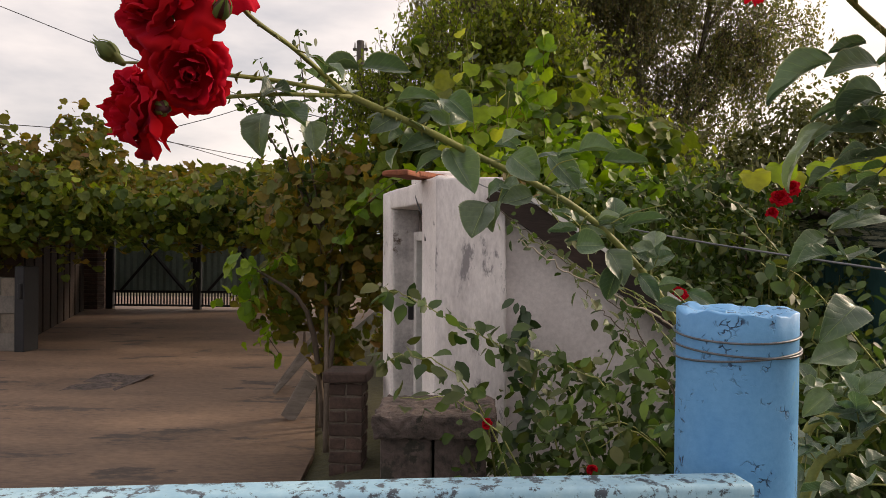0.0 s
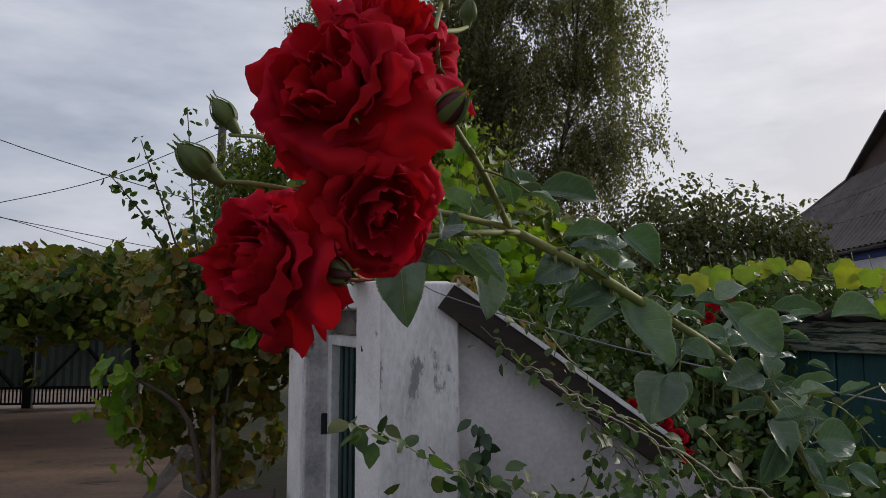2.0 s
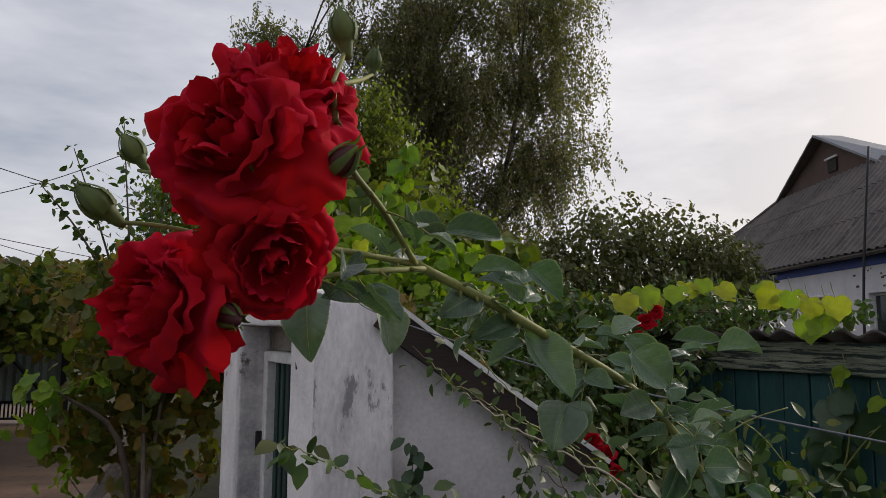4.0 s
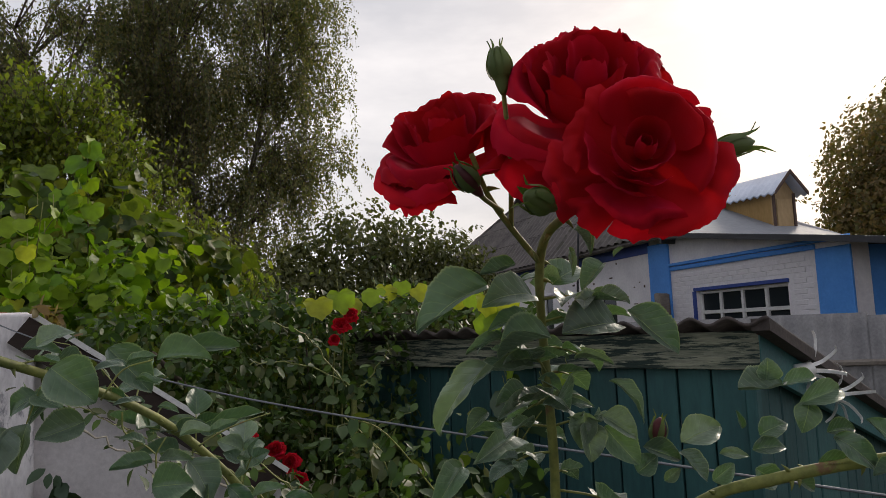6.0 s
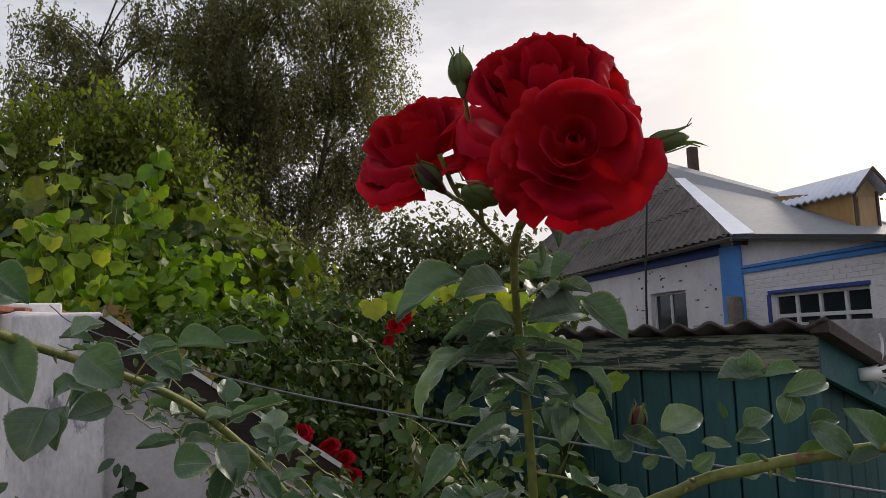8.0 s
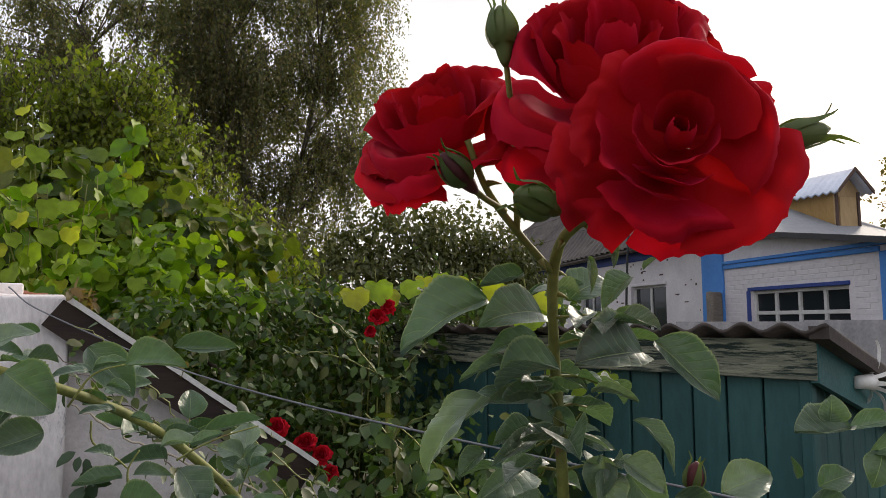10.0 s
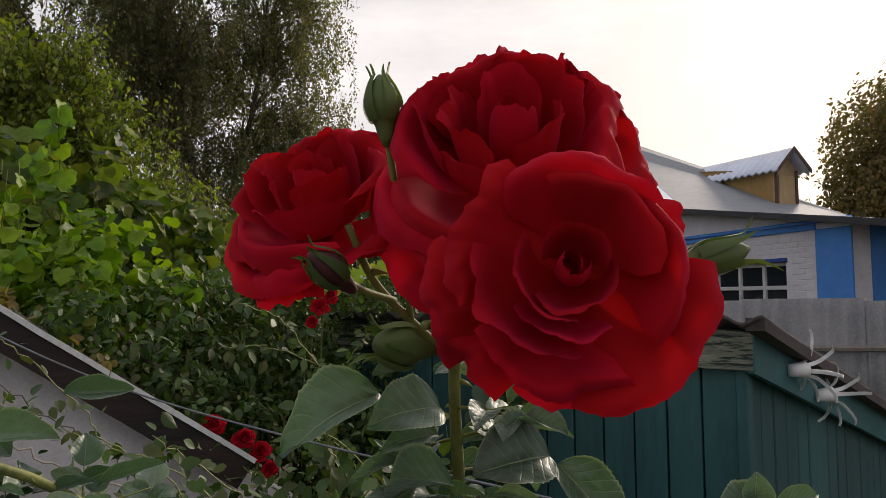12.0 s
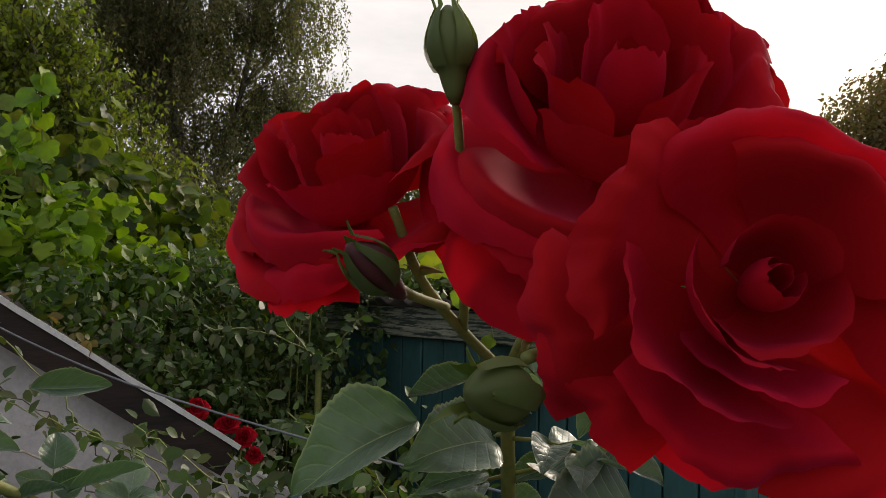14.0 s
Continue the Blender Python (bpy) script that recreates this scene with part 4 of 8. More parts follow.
# ---- house ----
HO = Vector((10.6, 9.8, 0))
HA = Vector((-0.235142, -0.971961, 0))
HB = Vector((0.971961, -0.235142, 0))


def house_matrix():
    return Matrix(((HA.x, HB.x, 0, HO.x), (HA.y, HB.y, 0, HO.y), (0, 0, 1, 0), (0, 0, 0, 1)))


def build_house():
    h = thing("house", "white painted brick house with blue trim and grey roofs", "house")
    m = house_matrix()

    def put(name, bm, mat, label="", parent=None, smooth=False):
        bmesh.ops.transform(bm, matrix=m, verts=bm.verts)
        bmesh.ops.recalc_face_normals(bm, faces=bm.faces)
        return part(name, bm, mat, parent or h, label, smooth)

    def wall_with_hole(a0, a1, z0, z1, holes, thick=0.3):
        bm = bmesh.new()
        xs = sorted({a0, a1, *[v for hh in holes for v in hh[:2]]})
        zs = sorted({z0, z1, *[v for hh in holes for v in hh[2:]]})
        for i in range(len(xs) - 1):
            for k in range(len(zs) - 1):
                cx, cz = (xs[i] + xs[i + 1]) / 2, (zs[k] + zs[k + 1]) / 2
                if not any(hh[0] < cx < hh[1] and hh[2] < cz < hh[3] for hh in holes):
                    add_box(bm, (xs[i], 0, zs[k]), (xs[i + 1], thick, zs[k + 1]))
        bmesh.ops.remove_doubles(bm, verts=bm.verts, dist=1e-4)
        return bm

    W1, W2 = (-3.55, -2.05, 0.95, 2.15), (0.72, 2.90, 0.75, 1.88)
    put("wall", wall_with_hole(-16.2, 0.0, 0, 2.95, [W1, (-6.4, -5.2, 0.95, 2.15)]), M_HOUSE, "white painted brick wall")
    put("annex_wall", wall_with_hole(0.0, 4.08, 0, 2.33, [W2]), M_HOUSE, "white painted brick wall")
    put("annex_gable", prism([(0.0, 0, 2.33), (4.08, 0, 2.33), (4.08, 0, 2.37), (0.0, 0, 2.95)], (0, 0.3, 0)), M_HOUSE)
    put("side_wall", box_bm((-0.3, 0.31, 0), (0.0, 3.9, 2.90)), M_HOUSE)
    put("annex_side", box_bm((3.8, 0.31, 0), (4.08, 1.3, 2.3)), M_HOUSE_BLUE)
    # brick courses stand a little proud
    rng = random.Random(8)
    me_cache = {}
    for k in range(18):
        z = 1.30 + k * 0.078
        for i in range(20):
            a = 0.03 + i * 0.26 + (0.13 if k % 2 else 0)
            if a + 0.25 > 3.48 or z + 0.07 > 2.30:
                continue
            if a + 0.25 > W2[0] - 0.12 and a < W2[1] + 0.08 and z < W2[3] + 0.1:
                continue
            if "b" not in me_cache:
                b = box_bm((0, -0.008, 0), (0.25, 0.004, 0.068), 0.004)
                bmesh.ops.transform(b, matrix=m.to_3x3().to_4x4(), verts=b.verts)
                me_cache["b"] = part("brick", b, M_HOUSE, h)
                me_cache["b"].location = m @ Vector((a, 0, z))
            else:
                o = link("brick", me_cache["b"].data, h)
                o.location = m @ Vector((a, 0, z))
    put("pilaster", box_bm((-0.66, -0.05, 0), (0.0, -0.002, 2.86), 0.01), M_HOUSE_BLUE, "bright blue corner pilaster")
    put("pilaster", box_bm((3.5, -0.05, 0), (4.10, -0.002, 2.30), 0.01), M_HOUSE_BLUE, "bright blue corner pilaster")
    put("frieze", box_bm((-16.2, -0.03, 2.72), (-0.67, -0.002, 2.93), 0.01), M_DEEP_BLUE, "deep blue painted frieze")
    put("band", box_bm((0.01, -0.06, 2.385), (4.10, -0.002, 2.44), 0.008), M_HOUSE_BLUE, "blue painted brick band")
    put("band", box_bm((0.01, -0.04, 2.30), (3.49, -0.002, 2.375), 0.008), M_HOUSE_BLUE, "blue painted brick band")
    # peeled spots on the wall
    for i in range(34):
        a, z = rng.uniform(-4.4, -0.75), rng.uniform(1.5, 2.65)
        if W1[0] - 0.1 < a < W1[1] + 0.1 and z < W1[3] + 0.1:
            continue
        bm = box_bm((a, -0.006, z), (a + rng.uniform(0.03, 0.16), -0.001, z + rng.uniform(0.02, 0.05)), 0.002)
        put("bare_brick", bm, M_BRICK_GREY)

    def window(name, a0, a1, z0, z1, cols, rows, label, surround):
        w = put(name, box_bm((a0 - 0.06, 0.08, z0 - 0.06), (a1 + 0.06, 0.10, z0 - 0.001)), M_WIN_WHITE, label)
        t = 0.055
        for lo, hi in (((a0, 0.06, z0), (a0 + t, 0.13, z1)), ((a1 - t, 0.06, z0), (a1, 0.13, z1)), ((a0 + t, 0.06, z1 - t), (a1 - t, 0.13, z1)), ((a0 + t, 0.06, z0), (a1 - t, 0.13, z0 + t))):
            put("window_frame", box_bm(lo, hi, 0.006), M_WIN_WHITE, parent=w)
        for i in range(1, cols):
            a = a0 + (a1 - a0) * i / cols
            put("mullion", box_bm((a - 0.03, 0.065, z0 + t), (a + 0.03, 0.125, z1 - t), 0.005), M_WIN_WHITE, parent=w)
        for k in range(1, rows):
            z = z0 + (z1 - z0) * k / rows
            put("glazing_bar", box_bm((a0 + t, 0.07, z - 0.03), (a1 - t, 0.12, z + 0.03), 0.005), M_WIN_WHITE, parent=w)
        for i in range(cols):
            for k in range(rows):
                pa, pb = a0 + (a1 - a0) * i / cols + 0.035, a0 + (a1 - a0) * (i + 1) / cols - 0.035
                pz, pw = z0 + (z1 - z0) * k / rows + 0.035, z0 + (z1 - z0) * (k + 1) / rows - 0.035
                put("pane", box_bm((pa, 0.10, pz), (pb, 0.106, pw)), M_GLASS, parent=w)
        # curtain as one near-black sheet, standing in for the unlit room
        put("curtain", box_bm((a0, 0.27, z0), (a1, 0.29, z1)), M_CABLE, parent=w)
        put("lintel", box_bm((a0 - 0.06, -0.025, z1), (a1 + 0.03, 0.06, z1 + 0.06), 0.006), surround, parent=w)
        put("surround", box_bm((a0 - 0.10, -0.02, z0), (a0 - 0.004, 0.06, z1), 0.006), surround, parent=w)

    window("window", *W1, 2, 1, "white wooden casement window", M_HOUSE)
    window("window", -6.4, -5.2, 0.95, 2.15, 2, 1, "white wooden casement window", M_HOUSE)
    window("window", *W2, 4, 3, "white many-paned veranda window in a blue surround", M_DEEP_BLUE)

    # main roof: ridge along b, hipped foot with a small gable over it
    ER, EL, HR, HL, AP = Vector((0.25, -0.35, 2.93)), Vector((-19.0, -0.35, 2.93)), Vector((-5.9, 1.9, 5.42)), Vector((-12.0, 1.9, 5.62)), Vector((-9.0, 1.9, 7.0))
    RB, BR, BL = Vector((-9.0, 2.4, 7.0)), Vector((0.25, 4.1, 2.93)), Vector((-19.0, 4.1, 2.93))

    def slab(name, pts, mat, t=0.06, label=""):
        n = (pts[1] - pts[0]).cross(pts[2] - pts[0]).normalized()
        return put(name, prism(pts, n * (t if n.z < 0 else -t)), mat, label)

    def corrugated(name, foot0, foot1, top0, top1, mat, pitch=0.30, label=""):
        """Sheets with rolls running up the slope; the strip is cut to a four-cornered outline."""
        bm = bmesh.new()
        n = int((foot1 - foot0).length / pitch * 4)
        nrm = (foot1 - foot0).cross(top0 - foot0).normalized()
        if nrm.z < 0:
            nrm.negate()
        rows = []
        for j in range(7):
            s = j / 6
            for step in ((0.0, 0.02) if 0 < j < 6 and j % 2 == 0 else (0.0,)):
                row = []
                for i in range(n + 1):
                    q = foot0.lerp(foot1, i / n)
                    f = i / n
                    lo, hi = (top0 - foot0).dot((foot1 - foot0).normalized()) / (foot1 - foot0).length, (top1 - foot0).dot((foot1 - foot0).normalized()) / (foot1 - foot0).length
                    g = min(max(f, lo * s), 1 - (1 - hi) * s)
                    base = foot0.lerp(foot1, g)
                    rise = (top0 - foot0) - (foot1 - foot0) * lo
                    row.append(bm.verts.new(base + rise * s + nrm * (0.035 * math.cos(2 * math.pi * g * (foot1 - foot0).length / pitch) + 0.02 - 0.05 * ((s * 3) % 1) + step)))
                rows.append(row)
        for a, b in zip(rows, rows[1:]):
            for i in range(n):
                try:
                    bm.faces.new((a[i], a[i + 1], b[i + 1], b[i]))
                except ValueError:
                    pass
        return put(name, bm, mat, label)

    slab("hip_deck", [ER, HR, HL, EL], M_ROOF_OLD, 0.05)
    corrugated("hip_roof", EL + Vector((0, 0, 0.05)), ER + Vector((0, 0, 0.05)), HL + Vector((0, 0, 0.05)), HR + Vector((0, 0, 0.05)), M_ROOF_OLD, 0.30, "old brown-grey corrugated hip roof")
    put("gable", prism([HL + Vector((0, 0.05, 0)), HR + Vector((0, 0.05, 0)), AP + Vector((0, 0.05, 0))], (0, 0.1, 0)), M_GABLE, "dark boarded gable")
    put("gable_vent", box_bm((-8.85, 1.90, 5.85), (-8.35, 1.94, 6.25), 0.01), M_BEAM_DARK)
    put("vent_frame", box_bm((-8.95, 1.86, 6.22), (-8.3, 1.93, 6.28), 0.01), M_WIN_WHITE)
    AP2, HR2, HL2 = AP + Vector((0, -0.3, 0.02)), HR + Vector((0.1, -0.12, 0.02)), HL + Vector((-0.1, -0.12, 0.02))
    slab("main_roof", [ER, BR, RB, AP2, HR2], M_METAL_ROOF, 0.06, "smooth grey sheet roof")
    slab("far_slope", [EL, BL, RB, AP2, HL2], M_ROOF_OLD, 0.06)
    slab("back_hip", [BR, BL, RB], M_METAL_ROOF, 0.06)
    e, d = ER + Vector((0.0, 0.0, 0.06)), (HR - ER)
    sidev = Vector((0.12, 0.5, 0.02))
    slab("flashing", [e, e + sidev * 0.8, e + d + sidev * 0.8, e + d], M_FLASH, 0.03, "bright zinc hip flashing")
    put("eave_board", box_bm((0.14, -0.3, 2.80), (0.20, 4.0, 2.92)), M_CABLE)
    # lean-to roof of the annex
    slab("annex_roof", [Vector((-0.1, -0.28, 3.04)), Vector((4.9, -0.28, 2.29)), Vector((4.9, 0.9, 2.20)), Vector((-0.1, 0.9, 2.95))], M_ROOF_OLD, 0.05, "low lean-to roof")
    slab("annex_verge", [Vector((-0.1, -0.32, 3.05)), Vector((4.9, -0.32, 2.30)), Vector((4.9, -0.27, 2.30)), Vector((-0.1, -0.27, 3.05))], M_CABLE, 0.09, "dark gutter edge")
    # open porch past the annex corner
    put("porch_post", box_bm((5.2, 0.6, 0), (5.32, 0.72, 2.2), 0.008), M_OLD_WOOD)
    put("porch_back", box_bm((4.1, 2.9, 0), (8.5, 3.0, 2.25)), M_GABLE)
    put("porch_roof", box_bm((4.6, 0.2, 2.2), (8.8, 3.0, 2.27)), M_ROOF_OLD)
    # dormer: its long side wall and a narrow gable end
    b0, b1 = 3.0, 3.56
    bc = (b0 + b1) / 2
    d = put("dormer_wall", prism([(-0.65, b0, 3.05), (-0.65, b0, 3.98), (-3.2, b0, 4.33), (-3.3, b0, 4.4)], (0, b1 - b0, 0)), M_OCHRE, "ochre boarded dormer")
    put("dormer_front", prism([(-0.64, b0 - 0.02, 3.05), (-0.64, b1 + 0.02, 3.05), (-0.64, b1 + 0.02, 3.98), (-0.64, bc, 4.34), (-0.64, b0 - 0.02, 3.98)], (0.03, 0, 0)), M_OCHRE_PALE, parent=d)
    put("dormer_door", box_bm((-0.605, b0 + 0.08, 3.12), (-0.58, b1 - 0.08, 3.86), 0.01), M_OCHRE_PALE, parent=d)
    for b in (b0 + 0.02, b1 - 0.02):
        put("dormer_corner", box_bm((-0.62, b - 0.03, 3.05), (-0.575, b + 0.03, 3.98), 0.008), M_GABLE, parent=d)
    for s, lab in ((-1, "light corrugated dormer roof"), (1, "")):
        bm = bmesh.new()
        rows = []
        for i in range(61):
            a = -0.35 - 3.2 * i / 60
            w = 0.028 * math.cos(i * 2 * math.pi / 4)
            row = []
            for j in range(3):
                q = j / 2
                row.append(bm.verts.new((a, bc + s * 0.42 * q, 4.42 + 0.11 * i / 60 - 0.46 * q + w * q)))
            rows.append(row)
        for a, b in zip(rows, rows[1:]):
            for j in range(2):
                bm.faces.new((a[j], a[j + 1], b[j + 1], b[j]))
        ex = bmesh.ops.extrude_face_region(bm, geom=list(bm.faces))
        bmesh.ops.translate(bm, vec=(0, 0, -0.05), verts=[v for v in ex["geom"] if isinstance(v, bmesh.types.BMVert)])
        put("dormer_roof", bm, M_FLASH, lab, parent=d, smooth=True)
        put("barge", prism([(-0.36, bc, 4.36), (-0.36, bc + s * 0.42, 3.90), (-0.36, bc + s * 0.42, 3.98), (-0.36, bc, 4.44)], (0.03, 0, 0)), M_GABLE, parent=d)
    put("chimney", worn_block((-7.02, 3.2, 4.0), (-6.78, 3.45, 6.6), 2, 0.01, 3, 0.02), M_BRICK_GREY, "sooty brick chimney")
    return h


house = build_house()
hm = house_matrix()
mast = tagged(tube("antenna_mast", [hm @ Vector((-3.1, -0.42, 0)), hm @ Vector((-2.95, -0.42, 2.4)), hm @ Vector((-2.5, -0.42, 5.0))], 0.03, 0.022, M_CABLE, n=6), "thin leaning antenna mast beside the house", "mast")
short_post = tagged(part("short_post", worn_block((-0.14, -0.08, 0), (0.14, 0.08, 1.90), 4, 0.015, 5, 0.04), M_OLD_WOOD, smooth=True), "grey broken wooden post in front of the house", "post")
short_post.location = hm @ Vector((-0.02, -0.22, 0))


# ---- trees and vines ----
def limb_tree(bm, base, height, r, rng, spread, n=16, sides=7, start=0.25):
    """A tapered trunk with limbs."""
    base = Vector(base)
    trunk = [base + Vector((rng.uniform(-1, 1) * 0.05 * height * i / 6, rng.uniform(-1, 1) * 0.03 * height * i / 6, height * i / 6)) for i in range(7)]
    pts = curve_points(trunk, 3)
    add_tube(bm, pts, r, r * 0.15, sides)
    for k in range(n):
        f = start + (0.95 - start) * k / n
        o = pts[int(f * (len(pts) - 1))]
        a = k * 2.4 + rng.uniform(-0.4, 0.4)
        L = spread * (1.1 - 0.6 * f) * rng.uniform(0.7, 1.1)
        tip = o + Vector((math.cos(a) * L, math.sin(a) * L, L * rng.uniform(0.3, 0.8)))
        mid = o.lerp(tip, 0.5) + Vector((0, 0, 0.12 * L))
        add_tube(bm, curve_points([o, mid, tip], 3), r * 0.22 * (1.1 - f), 0.006, 5)


def bough(bm, pts, r0, r1, sides=5):
    P = curve_points(pts, 4)
    add_tube(bm, P, r0, r1, sides)
    return P


def build_birch():
    rng, prng = np.random.default_rng(5), random.Random(5)
    t = thing("birch_tree", "tall weeping birch with dark autumn-green hanging twigs", "tree", at=(0, 0, 0))
    bm = bmesh.new()
    stems = [[(3.3, 15.2, 0), (3.15, 15.2, 3.6), (2.85, 15.2, 5.2), (2.6, 15.25, 8.0), (2.9, 15.2, 12.6)], [(3.4, 15.5, 0), (3.9, 15.5, 3.4), (4.5, 15.4, 6.2), (4.8, 15.3, 10.5)], [(3.2, 15.6, 0), (2.2, 15.7, 3.2), (0.9, 15.8, 5.2), (-0.2, 15.8, 7.4)]]
    trunks = [bough(bm, q, r, 0.02, 8) for q, r in zip(stems, (0.13, 0.10, 0.09))]
    part("trunk", bm, M_BIRCH_BARK, t, "pale birch trunk with dark scars", smooth=True)
    # lobes of the crown: centre, radii, number of boughs
    lobes = (((3.0, 15.2, 8.6), (2.9, 2.0, 4.4), 190), ((4.2, 15.0, 5.6), (1.5, 1.3, 2.0), 46), ((5.3, 15.1, 7.0), (0.95, 0.9, 0.9), 20), ((5.6, 15.1, 5.2), (0.75, 0.8, 0.75), 16), ((0.7, 15.5, 6.3), (1.4, 1.3, 2.0), 44), ((-0.7, 15.7, 6.7), (1.0, 0.9, 1.5), 44), ((4.4, 15.1, 3.7), (1.2, 1.0, 1.1), 26), ((2.4, 15.6, 4.2), (1.3, 0.9, 1.3), 26), ((2.7, 15.3, 7.0), (1.6, 1.2, 2.6), 80), ((5.2, 15.1, 9.2), (1.1, 0.9, 1.5), 34))
    limb = bmesh.new()
    A, O = [], []
    for c, r, n in lobes:
        c, r = Vector(c), Vector(r)
        for k in range(n):
            d = Vector((prng.gauss(0, 1), prng.gauss(0, 1), prng.gauss(0, 1))).normalized() * prng.uniform(0.35, 1.0) ** 0.6
            tip = Vector((c.x + d.x * r.x, c.y + d.y * r.y, c.z + d.z * r.z))
            near = min((p for tr in trunks for p in tr), key=lambda p: abs((p.xy - tip.xy).length) + abs(p.z - tip.z + 0.75 * (p.xy - tip.xy).length))
            o = near.lerp(tip, 0.0)
            span = (tip - o).length
            mid = o.lerp(tip, 0.55) + Vector((0, 0, 0.16 * span))
            end = tip + Vector((d.x, d.y, 0)) * 0.28 + Vector((0, 0, -0.30))
            P = bough(limb, [o, mid, tip, end], 0.008 + 0.005 * span, 0.004, 4)
            for _ in range(12):
                f = prng.uniform(0.35, 1.0)
                q = P[min(int(f * (len(P) - 1)), len(P) - 1)]
                A.append((q.x + prng.gauss(0, 0.20), q.y + prng.gauss(0, 0.20), q.z + prng.gauss(0, 0.18)))
                O.append((d.x, d.y, 0.1))
    part("limb", limb, M_BARK, t, "dark arching limbs", smooth=True)
    pos, out = np.array(A), np.array(O)
    # each twig hangs down with leaves along it
    m = 24
    L = rng.uniform(0.45, 1.35, len(pos)) * (0.7 + 0.3 * np.sin(pos[:, 0] * 3.1 + pos[:, 2]))
    k = np.linspace(0, 1, m)[None, :, None]
    sway = rng.normal(0, 0.10, (len(pos), 1, 3)) * np.array([1, 1, 0])
    P = pos[:, None, :] + (out[:, None, :] * 0.14 + sway) * np.sqrt(k) + np.array([0, 0, -1.0]) * (k * L[:, None, None])
    a, b = P[:, 0, :].copy(), P[:, -1, :].copy()
    P = P + rng.normal(0, 0.045, P.shape)
    N = np.repeat(out[:, None, :], m, axis=1)
    me = leaf_cloud("crown", P.reshape(-1, 3), N.reshape(-1, 3), 0.074, "small", M_BIRCH, rng, droop=0.8, spread=1.0)
    link("crown", me, t, "thin hanging twigs with small dark leaves")
    w = np.array([0.0045, 0.003, 0])
    V = np.stack([a - w, a + w, b + w * 0.4, b - w * 0.4], axis=1).reshape(-1, 3)
    F = np.arange(len(a) * 4).reshape(-1, 4)
    link("hanging_twig", fast_mesh("hanging_twig", V, F, M_BARK, False), t)


build_birch()


def add_shoots(t, rng, pos, nrm, n, length, size, kind, mat, stem_mat, up=0.3):
    """Single shoots that stand out of a heap of leaves, each a thin stem with leaves along it."""
    prng = random.Random(int(rng.integers(1e6)))
    P, N = [], []
    for i in rng.choice(len(pos), n):
        o, d = Vector(pos[i]), Vector(nrm[i])
        d = (d + Vector((prng.gauss(0, 0.5), prng.gauss(0, 0.5), prng.gauss(up, 0.4)))).normalized()
        L = length * prng.uniform(0.5, 1.2)
        sag = Vector((0, 0, -1)) * L * prng.uniform(0.05, 0.6)
        pts = curve_points([o - d * 0.12, o + d * L * 0.5 + sag * 0.2, o + d * L + sag], 5)
        bm = bmesh.new()
        add_tube(bm, pts, max(0.0022, size * 0.035), 0.001, 4)
        part("shoot", bm, stem_mat, t, smooth=True)
        k = max(4, int(L / (size * 0.42)))
        for j in range(k):
            q = pts[int((len(pts) - 1) * (0.2 + 0.8 * j / k))]
            P.append((q.x + prng.gauss(0, size * 0.25), q.y + prng.gauss(0, size * 0.25), q.z + prng.gauss(0, size * 0.2)))
            N.append((d.x * 0.5 + prng.gauss(0, 0.6), d.y * 0.5 - 0.3, 0.6))
    link("shoot_leaves", leaf_cloud("shoot_leaves", np.array(P), np.array(N), size * 0.9, kind, mat, rng, 0.5, 0.5), t)


def build_leaf_tree(name, label, base, height, r, blobs, n, size, mat, seed, kind="ovate", droop=0.4, bark=None, spread=1.2, thick=0.6):
    rng, prng = np.random.default_rng(seed), random.Random(seed)
    t = thing(name, label, "tree")
    bm = bmesh.new()
    limb_tree(bm, base, height, r, prng, spread, 14, 7)
    part("trunk", bm, bark or M_BARK, t, smooth=True)
    pos, nrm = shell_points(rng, n, blobs, thick)
    # clump the leaves on twigs
    pos = pos + 0.12 * np.sin(pos[:, [1, 2, 0]] * 7.0 + seed)
    k = 5.0 / max(size * 8, 0.6)
    f = np.sin(pos[:, 0] * k) + np.sin(pos[:, 2] * k * 1.3 + pos[:, 1] * k) + np.sin((pos[:, 0] - pos[:, 2]) * k * 0.7)
    keep = f + rng.normal(0, 0.6, len(pos)) > -1.3
    pos, nrm = pos[keep], nrm[keep]
    link("crown", leaf_cloud("crown", pos, nrm, size, kind, mat, rng, droop), t)
    add_shoots(t, rng, pos, nrm, 70, size * 7, size, kind, mat, M_BARK, 0.9)
    return t


build_leaf_tree("apple_tree", "low fruit tree behind the hedge with ragged top", (6.6, 13.2, 0), 3.2, 0.10, [((5.6, 13, 2.5), (1.1, 0.9, 1.3)), ((6.8, 13.2, 2.4), (1.0, 0.9, 1.25)), ((7.9, 13.4, 2.2), (1.0, 0.9, 1.2)), ((4.3, 12.8, 2.0), (1.1, 0.8, 1.0)), ((8.6, 13.8, 1.9), (0.8, 0.8, 1.0)), ((2.6, 12.8, 1.8), (1.2, 0.8, 1.2))], 30000, 0.10, M_APPLE, 21)
build_leaf_tree("walnut_tree", "large brownish walnut tree beyond the house", (31.8, 16.2, 0), 9, 0.3, [((31.8, 15.7, 6.5), (4.0, 3.2, 3.8)), ((29.5, 15.8, 5.0), (2.2, 2.2, 2.2)), ((34.7, 15.8, 8), (4, 3, 4)), ((31.5, 15.8, 3.0), (3.5, 2.5, 1.8))], 62000, 0.19, M_WALNUT, 22, spread=3)


